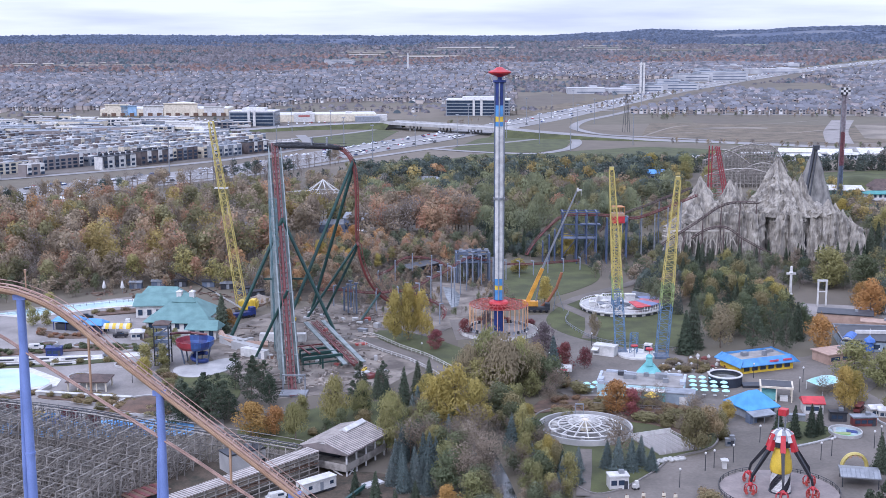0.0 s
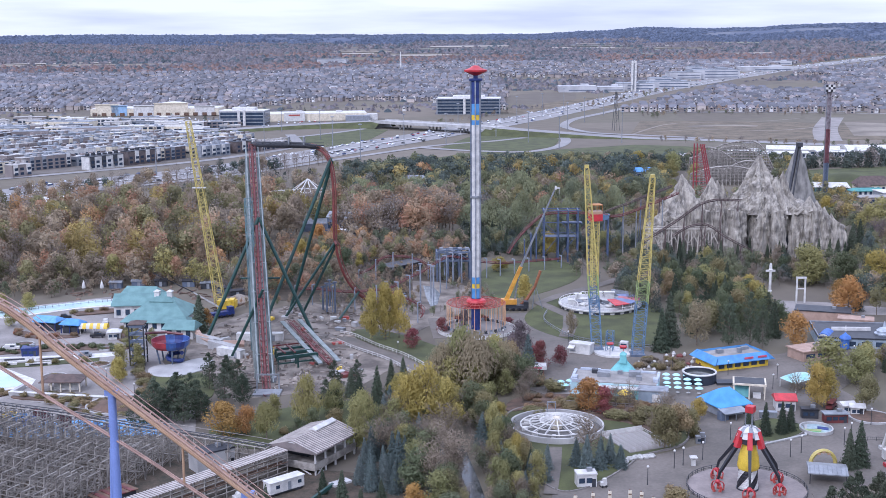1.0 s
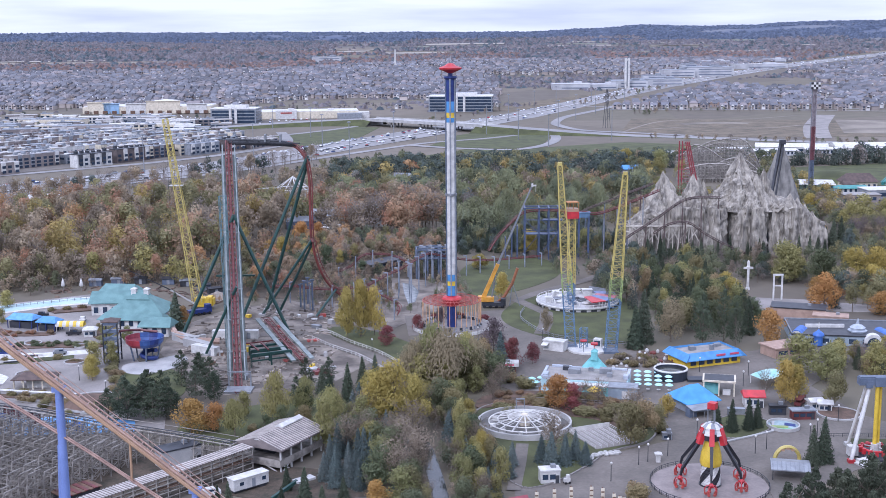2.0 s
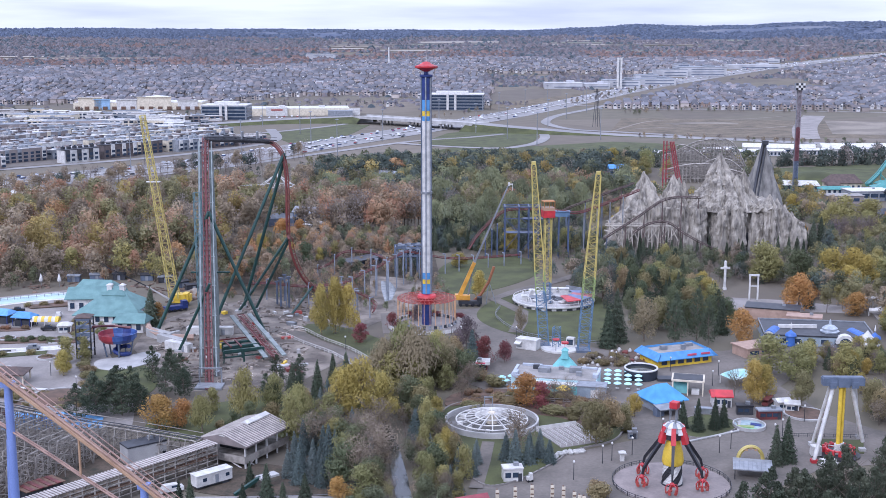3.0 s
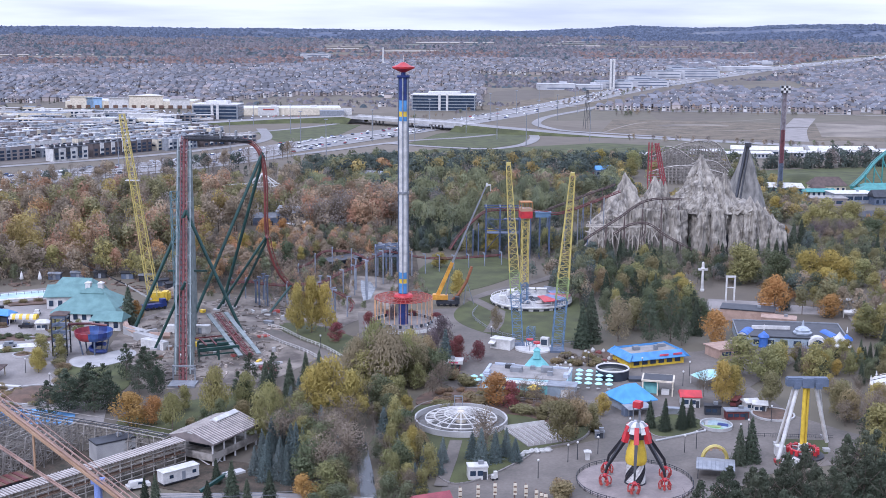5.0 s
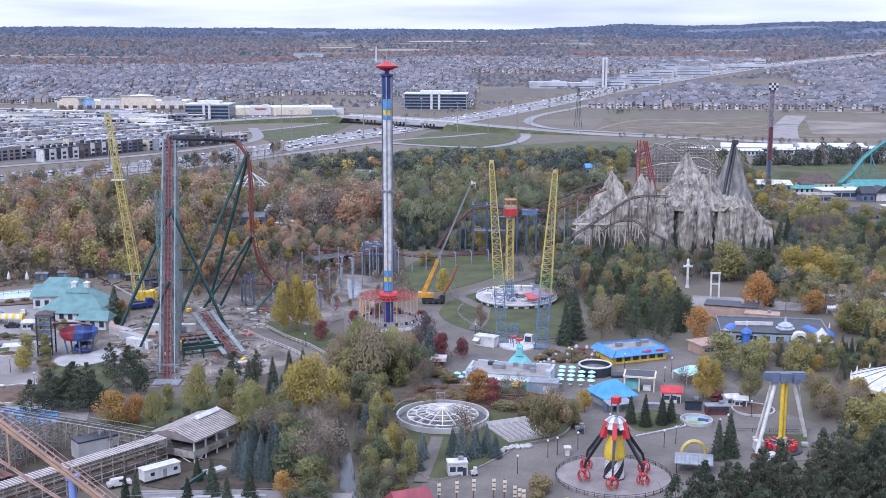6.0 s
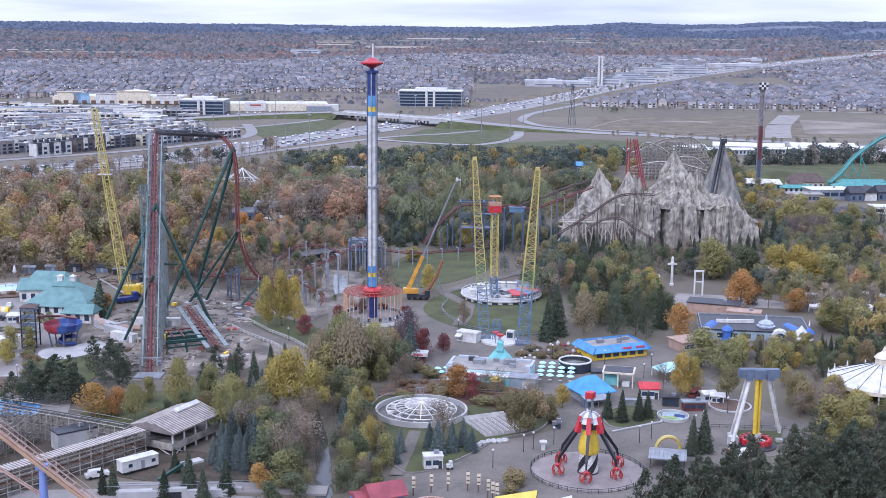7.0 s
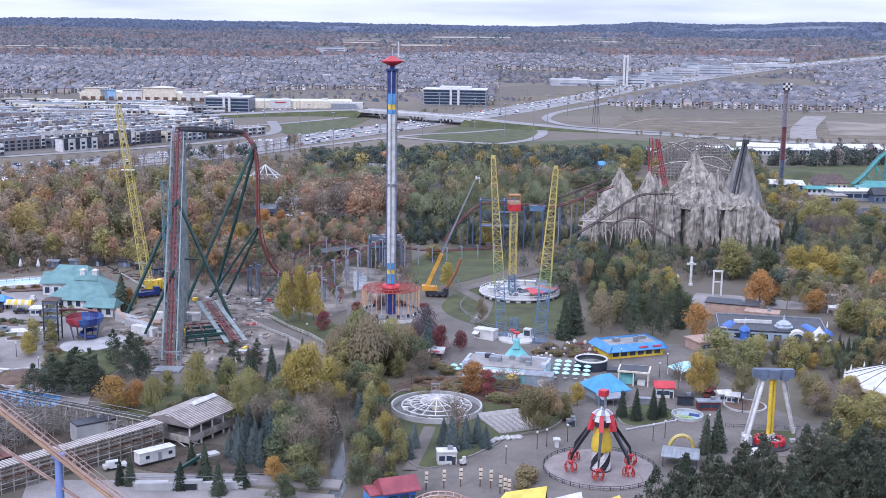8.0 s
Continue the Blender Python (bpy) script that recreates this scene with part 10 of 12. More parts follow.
part("cross_bar", Shape().box(0, 0, 5.4, 3.0, 0.4, 0.4), M_white, top)
for x, y, h in ((112, 470, 9), (117, 470, 7)):
    top = thing("white_finial_post", x, y, 0, 0, "slim white post with a finial", "post", "finial posts")
    part("shaft", Shape().lathe([(0.5, 0), (0.4, h * .8), (0.8, h * .84), (0.4, h * .9), (0.1, h)], 8), M_white, top)
top = thing("salmon_arcade_block", 186, 430, 0, -8, "white tents and terrace seats among trees", "tents")
part("terrace", Shape().box(0, 0, 0, 34, 14, 0.6), M_path, top)
for k in range(6):
    part("tent", Shape().roof(-14 + 5.6 * k, 2, 2.6, 5.2, 5, 1.6, 0, 2.4).box(-14 + 5.6 * k, 2, 0.6, 0.2, 0.2, 2), M_white, top)

# carousel tent
top = thing("carousel_tent", 160, 334, 0, 0, "large white conical carousel tent with lantern", "carousel")
cone = Shape().lathe([(15.2, 3.4), (15.4, 3.8), (8, 6.6), (2.6, 8.4), (2.5, 8.6)], 16)
part("canopy", cone, M_white, top)
for k in range(16):
    g = radians(22.5 * k)
    part("rib", Shape().beam((15.4 * math.cos(g), 15.4 * math.sin(g), 3.9), (8 * math.cos(g), 8 * math.sin(g), 6.7), 0.1, 3).beam((8 * math.cos(g), 8 * math.sin(g), 6.7), (2.5 * math.cos(g), 2.5 * math.sin(g), 8.6), 0.1, 3), M_dark, top)
    part("post", Shape().box(14.8 * math.cos(g), 14.8 * math.sin(g), 0, 0.3, 0.3, 3.6), M_white, top)
    part("pennant", Shape().lathe([(0.2, 3.8), (0.3, 4.4), (0.05, 5.6)], 5, 15.2 * math.cos(g), 15.2 * math.sin(g)), M_white, top)
part("valance", Shape().lathe([(15.5, 2.8), (15.5, 3.9), (15.2, 3.9), (15.2, 2.8)], 32), M_cream, top)
part("lantern", Shape().lathe([(2.5, 8.5), (2.4, 10.2), (2.9, 10.4), (2.0, 11.4), (0.8, 12.2), (0.3, 13.4), (0.05, 14)], 12), M_cream, top)
part("drum", Shape().lathe([(0.5, 0.2), (5, 0.2), (5, 3.6), (0.5, 3.6)], 16), M_cream, top)

# canopies, red house and plaza details at the front
top = hut("red_roof_house", 19.3, 243.5, 24, 7, 5.6, 3.2, M_blue, M_redroof := surface("pinkish_red_roof", lin(150, 74, 80), lin(128, 62, 70), scale=0.3), "blue house with two pinkish red roofs", "building", "gable", rise=2.6, over=0.9)
part("side_roof", Shape().roof(-4.6, 1.2, 2.6, 4.6, 6.4, 1.2), M_redroof, top)
part("side_wall", Shape().box(-4.6, 1.2, 0, 3.8, 5.6, 2.6), M_sky, top)
for i, (x, y, m, lbl) in enumerate(((46.5, 205.6, M_lemonbright := surface("bright_yellow_canvas", lin(210, 192, 84), lin(190, 172, 72)), "bright yellow fabric sail on posts"), (53.6, 202.4, M_white, "white fabric sail on posts"), (61.6, 200.6, M_lemonbright, "bright yellow fabric sail on posts"))):
    top = thing("fabric_sail", x, y, 0, 14 * i - 8, lbl, "sail", "fabric sails")
    part("sail", Shape().add([(-6.5, -4, 15.5), (3.2, -4, 15.2), (3.4, 3.4, 18.2), (-4.5, 3.0, 16.5), (-6.5, -4, 15.3), (3.2, -4, 15.0), (3.4, 3.4, 18.0), (-4.5, 3.0, 16.3)], [(0, 1, 2, 3), (7, 6, 5, 4), (0, 4, 5, 1), (1, 5, 6, 2), (2, 6, 7, 3), (3, 7, 4, 0)]), m, top)
    for px, py, h in ((-6.4, -3.9, 15.4), (3.1, -3.9, 15.1), (3.3, 3.3, 18.0), (-4.4, 2.9, 16.4)):
        part("post", Shape().tube([(px, py, 0), (px, py, h)], 0.14, 6), M_brownwood, top)
for x, y in ((29.5, 251.5), (33.3, 252.8), (37.8, 253.1), (40.2, 252.2), (42.3, 249.0), (43.3, 247.4), (44.2, 246.8), (25.5, 250)):
    top = thing("banner_post", x, y, 0.05, 0, "wooden post with a narrow cream banner", "banner", "banner posts")
    part("post", Shape().box(0, 0, 0, 0.28, 0.28, 4.8), M_brownwood, top)
    part("banner", Shape().box(0.1, -0.2, 1.9, 0.8, 0.06, 2.7), M_cream, top)
    for bz in (2.4, 3.6):
        part("banner_stripe", Shape().box(0.1, -0.25, bz, 0.7, 0.05, 0.3), M_brownwood, top)
top = thing("arch_sign", 88.3, 281, 0, 0, "yellow arched entrance sign", "sign")
arch = [(3.0 * math.cos(radians(a)), 0, 0.6 + 3.3 * math.sin(radians(a))) for a in range(0, 181, 12)]
part("arch", Shape().tube(arch, 0.5, 6), M_lemon, top)
for sx, sz in ((-1.2, 3.0), (0, 3.4), (1.2, 3.0)):
    part("letter_bar", Shape().box(sx, -0.55, sz, 0.8, 0.1, 0.5), M_orange, top)
part("post", Shape().box(-3, 0, 0, 0.4, 0.4, 0.9).box(3, 0, 0, 0.4, 0.4, 0.9), M_dark, top)
top = thing("queue_shelter", 86.5, 271.5, 0, -12, "low grey metal-roofed queue shelter", "shelter")
part("roof", Shape().roof(0, 0, 2.6, 9, 8, 0.9), M_steel, top)
for k in range(9):
    part("roof_seam", Shape().beam((-4 + k, -4, 2.95), (-4 + k, 0, 3.6), 0.07, 3), M_grey, top)
for a in (-1, 1):
    for b in (-1, 1):
        part("post", Shape().box(a * 4, b * 3.4, 0, 0.2, 0.2, 2.7), M_dark, top)

top = thing("white_flume", 0, 0, 0, 0, "curving white raised flume among trees", "flume")
for pts in ([(166, 447, 3.6), (173.5, 448, 4.0), (180.5, 440, 3.2), (188, 447, 3.4), (195.2, 453, 3.8), (206, 441, 3.0), (216, 446, 3)], [(168, 436, 2.2), (175, 433, 2.4), (183, 429, 2.0), (192, 428, 2.2), (204, 424, 2)]):
    line = spline(pts, 2.0)
    part("trough", Shape().tube(line, 0.9, 6), M_white, top)
    for p in line[::3]:
        part("post", Shape().box(p.x, p.y, 0, 0.3, 0.3, max(0.5, p.z - 0.6)), M_white, top)
top = thing("service_cart", 103.8, 326.9, 0, 60, "dark red roofed service cart on the plaza", "cart")
part("body", Shape().box(0, 0, 0.5, 5.4, 1.8, 0.9), M_maroon, top)
part("roof", Shape().box(0, 0, 2.1, 5.6, 2.0, 0.15), M_maroon, top)
for u in (-2.5, -0.8, 0.8, 2.5):
    part("post", Shape().box(u, -0.85, 1.4, 0.1, 0.1, 0.7).box(u, 0.85, 1.4, 0.1, 0.1, 0.7), M_dark, top)
for u in (-1.8, 1.8):
    for w in (-0.8, 0.8):
        part("wheel", Shape().lathe([(0.05, 0.0), (0.3, 0.0), (0.3, 0.5), (0.05, 0.5)], 8, u, w), M_black, top)


# ---- water park ----
def roofed(name, x, y, turn, blocks, label, m_wall=M_white, m_roof=M_teal):
    """A building of hip- and gable-roofed blocks (x, y, a, b, wall, rise, hip, ridge turn)."""
    top = thing(name, x, y, 0, turn, label, "building")
    for bx, by, a, b, h, rise, hip, rt in blocks:
        part("wall", Shape().box(bx, by, 0, a, b, h, rt), m_wall, top)
        roof = part("roof", Shape().roof(bx, by, h, a + 2, b + 2, rise, rt, hip), m_roof, top)
        k, n_ = math.cos(radians(rt)), math.sin(radians(rt))
        for i in range(max(2, int(a // 3.2))):
            u, w = -a / 2 + a * (i + 0.5) / max(2, int(a // 3.2)), -b / 2 - 0.06
            part("window", Shape().box(bx + u * k - w * n_, by + u * n_ + w * k, 1.0, 1.6, 0.14, 2.2, rt), M_glass, top)
    return top


top = roofed("teal_roof_hall", -112, 428, -6, [(3, 0, 20, 15, 4.6, 6.4, 8.4, 0), (-11, 15, 20, 10, 4.6, 3.8, 0.5, 12), (-17, 30, 14, 8, 4.4, 3.4, 2, 0), (3, -7.5, 23, 6, 3.2, 2.2, 2, 0), (15.5, -17, 10, 7, 3.4, 2.8, 1.0, 0)], "white hall with stepped teal metal roofs")
for cx in (0.6, 5.4):
    part("cupola", Shape().box(cx, 0, 10.4, 1.8, 1.8, 1.9).roof(cx, 0, 12.3, 2.2, 2.2, 0.9, 0, 1.0), M_white, top)
part("roof_cap", Shape().roof(3, 0, 9.0, 9, 6, 2.4, 0, 2.6), M_teal, top)
slab("pool_back", [(-186, 444), (-168, 456), (-146, 468), (-136, 468), (-134, 462), (-150, 456), (-172, 440)], 0.24, M_pool, "drained pale blue pool basin", "pool")
slab("pool_back_curb", [(-189, 443), (-168, 458), (-146, 470.5), (-134, 470.5), (-131, 461), (-150, 453), (-172, 437)], 0.18, M_white, "white pool surround", "pool")
slab("pool_front", [(-190, 336), (-150, 340), (-133, 349), (-134, 354), (-147, 366), (-190, 366)], 0.24, M_pool, "drained pale blue pool basin", "pool")
slab("pool_front_curb", [(-192, 333), (-149, 337), (-130, 348), (-131, 355.5), (-146, 369), (-192, 369)], 0.18, M_white, "white pool surround", "pool")
slab("pool_lane", [(-160, 375), (-128, 378), (-112, 384), (-113, 389), (-130, 384), (-160, 381)], 0.22, M_white, "white drained lazy river channel", "pool")
slab("bed_lane", [(-160, 366), (-135, 371), (-118, 377), (-119, 381), (-136, 376), (-160, 371)], 0.26, M_grass, "planted strip beside the channel", "bed")
slab("bed_hedge", [(-150, 446), (-128, 456), (-120, 452), (-126, 448), (-146, 441)], 0.5, M_mulch, "hedge bed along the pool", "bed")
slab("bed_island", [(-110, 322), (-104, 334), (-92, 338), (-84, 330), (-92, 320), (-102, 317)], 0.5, M_mulch, "brown mulch island bed", "bed")
slab("pool_blue_flume", [(-140, 306), (-136, 314), (-92, 316), (-80, 312), (-78, 304), (-110, 300)], 0.3, M_bluepool := surface("blue_flume_paint", lin(110, 160, 208), lin(92, 140, 190)), "blue splash channels by the wooden coaster", "pool")
rr = np.random.default_rng(71)
for name, outline, label in (("bed_van_strip", [(-166, 388), (-150, 396), (-128, 399), (-112, 396), (-113, 390), (-130, 391), (-148, 387), (-164, 381)], "planted strip with brown grass behind the channel"),
                             ("bed_shelter", [(-160, 413), (-150, 406), (-136, 407), (-134, 411), (-150, 412), (-158, 418)], "hedge bed below the timber shelter"),
                             ("bed_pavilion", [(-134, 336), (-128, 343), (-112, 340), (-104, 336), (-106, 332), (-118, 333)], "hedge bed below the snack pavilion"),
                             ("bed_pool_corner", [(-158, 334), (-140, 340), (-134, 344), (-132, 340), (-142, 332), (-156, 328)], "planted corner beside the pool"),
                             ("bed_hall_corner", [(-127, 418), (-120, 424), (-113, 416), (-112, 404), (-118, 402), (-122, 408)], "brown bed at the corner of the hall")):
    slab(name, soften(outline, 2), 0.34, M_mulch, label, "bed")
    plant("shrub", 164 + len(name), (N_mixed, N_green, N_rust)[len(name) % 3], [(x, y, rr.uniform(1.0, 2.0), rr.uniform(2.2, 3.6)) for x, y in scatter(outline, 3.6, 165 + len(name))], "low clipped shrub in a water park bed", "shrub", "bed shrubs", n=900, size=0.3)
for x, y, a, t in ((-158, 376, 12, 12), (-146, 378, 9, 14), (-134, 379, 10, 16), (-150, 371, 14, 12), (-136, 372, 8, 14)):
    top = thing("channel_wall", x, y, 0.1, t, "low white wall of the lazy river channel", "wall", "channel walls")
    part("wall", Shape().box(0, 0, 0, a, 0.7, 0.9), M_white, top)
    part("dark_opening", Shape().box(0, -0.4, 0.05, a * 0.7, 0.12, 0.6), M_dark, top)
plant("shrub", 96, N_mixed, [(-109 + 4.5 * i, 324 + 2.2 * (i % 3), 2.6, 3.6) for i in range(5)] + [(-148 + 5 * i, 445 + 2 * i, 2.2, 3.4) for i in range(5)] + [(-155 + 8 * i, 368.5 + 2.0 * i, 2.2, 3.2) for i in range(5)], "clipped shrub in a planted bed", "shrub", "bed shrubs")
plant("autumn_tree", 94, N_olive, [(-168, 452, 7, 7), (-176, 446, 8, 7), (-160, 425, 6, 5), (-165, 425, 7, 6), (-108, 366, 9, 7), (-103, 369, 8, 6), (-112, 394, 7, 6), (-106, 398, 6, 5)], "olive-brown small park tree", group="water park trees", n=820, size=0.44)
top = thing("open_pavilion", -119, 346, 0, 2, "open snack pavilion with a dark brown roof", "pavilion")
part("roof", Shape().roof(0, 0, 3.0, 12.6, 8.4, 1.7, 0, 3.5), M_browndark := surface("dark_brown_shingle", lin(92, 76, 70), lin(72, 60, 56), scale=0.5), top)
for a in range(5):
    for b in (-1, 1):
        part("post", Shape().box(-5.6 + 2.8 * a, b * 3.4, 0, 0.35, 0.35, 3.0), M_cream, top)
part("bar", Shape().box(1, 0.5, 0, 7, 4, 2.2), M_white, top)
part("bar_panels", Shape().box(1, -1.55, 0.3, 6.4, 0.1, 1.4), M_white, top)
for i, (x, y, a, b, t) in enumerate(((-150, 421, 11, 7, -14), (-139, 416, 8, 6, -14))):
    top = thing("blue_roof_shelter", x, y, 0, t, "dark timber shelter with a blue roof", "shelter", "blue shelters")
    part("roof", Shape().roof(0, 0, 3.2, a, b, 1.9, 0, 1.5), M_sky if i else M_bluepool, top)
    part("wall", Shape().box(0, 0, 0, a - 2, b - 2, 2.4), M_dark, top)
    for u in (-1, 0, 1):
        for w in (-1, 1):
            part("post", Shape().box(u * (a / 2 - 0.6), w * (b / 2 - 0.6), 0, 0.25, 0.25, 3.2), M_navy, top)
top = thing("striped_canopy", -131, 414.5, 0, 0, "yellow and white striped barrel canopy", "canopy")
for k in range(8):
    part("stripe", vault(-4.4 + 1.25 * k, 0, 1.25, 3.4, 2.0, 0), M_yellow if k % 2 else M_white, top)
for u in (-1, 0, 1):
    for w in (-1, 1):
        part("post", Shape().box(u * 4.6, w * 1.6, 0, 0.15, 0.15, 2.0), M_white, top)
hut("small_white_cabin", -121.6, 407, 10, 4.2, 3.4, 2.4, M_white, M_white, "small white cabin with a hipped roof", rise=1.2)
for x, y in ((-156, 481.6), (-148.5, 481.7)):
    top = thing("closed_parasol", x, y, 0, 0, "tall closed white parasol", "parasol", "closed parasols")
    part("canopy", Shape().lathe([(0.5, 2), (0.9, 2.6), (0.5, 4.4), (0.1, 5.6)], 8), M_white, top)
    part("pole", Shape().tube([(0, 0, 0), (0, 0, 5.8)], 0.08, 5), M_steel, top)


def vehicle(x, y, turn, m, label, kind="pickup_truck", a=5.2):
    top = thing(kind, x, y, 0.1, turn, label, "vehicle", "parked vehicles")
    part("body", Shape().box(0, 0, 0.5, a, 1.9, 0.8).box(-a * 0.05, 0, 1.3, a * 0.4 if kind == "pickup_truck" else a * 0.7, 1.8, 0.75, 0, 0.85), m, top)
    part("windscreen", Shape().box(a * 0.1, 0, 1.35, a * 0.26, 1.84, 0.5), M_glass, top)
    for u in (-1, 1):
        for w in (-1, 1):
            part("wheel", Shape().tube([(u * a * 0.32, w * 0.75, 0.38), (u * a * 0.32, w * 0.98, 0.38)], 0.38, 10), M_black, top)


vehicle(-149, 436, 20, M_black, "black pickup truck parked on the deck")
vehicle(-128, 408.5, 10, M_black, "dark pickup truck beside the cabin")
vehicle(-152, 391, 8, M_white, "white van parked by the channel", "van", 5.6)
vehicle(-146, 388, -60, M_navy, "navy van parked by the channel", "van", 5.0)
vehicle(-131, 428, 100, M_white, "white pickup truck beside the hall")
vehicle(-48.5, 258.5, 30, M_white, "white van beside the trailer", "van", 5.4)
vehicle(-124, 382, 15, M_steel, "silver car near the lazy river", "car", 4.4)
hut("navy_hut", -143, 384, 8, 5, 3, 2.6, M_navy, M_navy, "navy blue site hut", roof="flat", over=0.2)

M_bowlblue = surface("faded_blue_fibreglass", lin(64, 92, 150), lin(52, 76, 128), rough=0.35)
M_bowlred = surface("faded_red_fibreglass", lin(156, 60, 68), lin(130, 50, 58), rough=0.35)
# bowl slide and its stair tower
top = thing("bowl_slide", -94.0, 376, -0.4, 0, "red and blue bowl water slide on blue legs", "water slide")
top.scale = (0.9, 0.9, 0.9)
for k in range(12):
    part("bowl_panel", Shape().lathe([(5.6, 6.0), (6.6, 7.2), (6.9, 9.0), (6.7, 9.0), (6.3, 7.3), (5.4, 6.2)], 3, 0, 0, (30 * k, 30 * k + 30)), M_bowlred if 4 <= k <= 8 else (M_navy, M_bowlblue)[k % 2], top)
part("bowl_floor", Shape().lathe([(0.6, 5.0), (5.6, 6.1), (5.4, 6.3), (0.6, 5.2)], 20), M_navy, top)
part("funnel", Shape().lathe([(0.8, 2.4), (0.9, 5.0), (0.6, 5.0), (0.5, 2.4)], 12), M_navy, top)
for k in range(5):
    g = radians(72 * k)
    part("leg", Shape().tube([(4.2 * math.cos(g), 4.2 * math.sin(g), 0), (5.4 * math.cos(g), 5.4 * math.sin(g), 6.2)], 0.3, 6), M_steelblue, top)
coil = [(1.5 + 2.6 * math.cos(a * 0.5), -1 + 2.6 * math.sin(a * 0.5), 4.2 - a * 0.22) for a in range(0, 16)]
part("exit_flume", Shape().tube(coil, 0.75, 7), M_navy, top)
part("entry_flume", Shape().tube([(-8.5, -2, 11.5), (-7, 3, 10.6), (-3, 6.6, 9.8), (3, 6.4, 9.2)], 0.45, 7), M_maroon, top)
slab("pool_bowl", soften([(-97.5, 360), (-100, 370), (-92, 373), (-85, 382), (-79, 376), (-82, 364), (-90, 357)]), 0.3, M_concrete, "white splash basin under the bowl", "pool")
top = thing("slide_stair_tower", -104.0, 374, 0, 4, "dark steel stair tower of the slide", "tower")
for a in (-1, 1):
    for b in (-1, 1):
        part("post", Shape().box(a * 2.3, b * 2.3, 0, 0.4, 0.4, 13), M_dark, top)
for k in range(5):
    part("landing", Shape().box(0, 0, 2.5 * k + 2.4, 4.8, 4.8, 0.25), M_steel, top)
    part("stair", Shape().beam((-2, -2.5, 2.5 * k), (2, -2.5, 2.5 * k + 2.4), 0.3), M_steelblue, top)
    part("guard", Shape().box(0, -2.4, 2.5 * k + 2.6, 4.8, 0.1, 1.0), M_steelblue, top)
part("roof", Shape().roof(0, 0, 13.4, 5.4, 5.4, 1.2, 0, 2.6), M_browndark, top)
for k, (x, y, a, t) in enumerate(((-86, 398, 12, -40), (-80, 390, 13, -40), (-76, 383, 10, -30), (-70, 404, 16, 0))):
    top = thing("site_container", x, y, 0, t, "pale grey site wall block in the works yard", "container", "site blocks")
    part("body", Shape().box(0, 0, 0, a, 2.8, 2.8), M_concrete if k < 2 else M_white, top)
    part("door", Shape().box(a * 0.3, -1.45, 0.1, 1.2, 0.1, 2.1), M_grey, top)
top = thing("curved_flume_wall", -90, 402, 0, 0, "curved tan flume wall beside the hall", "wall")
part("wall", Shape().tube([(-2, 4, 2.4), (0, -1, 2.2), (4, -5, 1.8), (10, -7, 1.4), (16, -6, 1.0)], 1.1, 6), M_salmon, top)
wr = np.random.default_rng(73)
for i in range(34):
    x, y = wr.uniform(-84, -24), wr.uniform(350, 440)
    if not inside(x, y, [(-88, 416), (-80, 446), (-46.8, 450), (-30, 440), (-40, 408), (-39.5, 398), (-28, 376), (-34, 350), (-64, 340), (-84, 384)]):
        continue
    s = Shape().box(0, 0, 0, wr.uniform(1, 4), wr.uniform(.8, 2), wr.uniform(.4, 1.6))
    ob = solid("site_pallet", s, (M_white, M_concrete, M_orange_red, M_brownwood, M_steel, M_yellow)[i % 6], "stack of building materials in the works yard", "pallet", "stacks of materials")
    ob.matrix_basis = pose(x, y, 0.05, 0, 0, wr.uniform(0, 180))


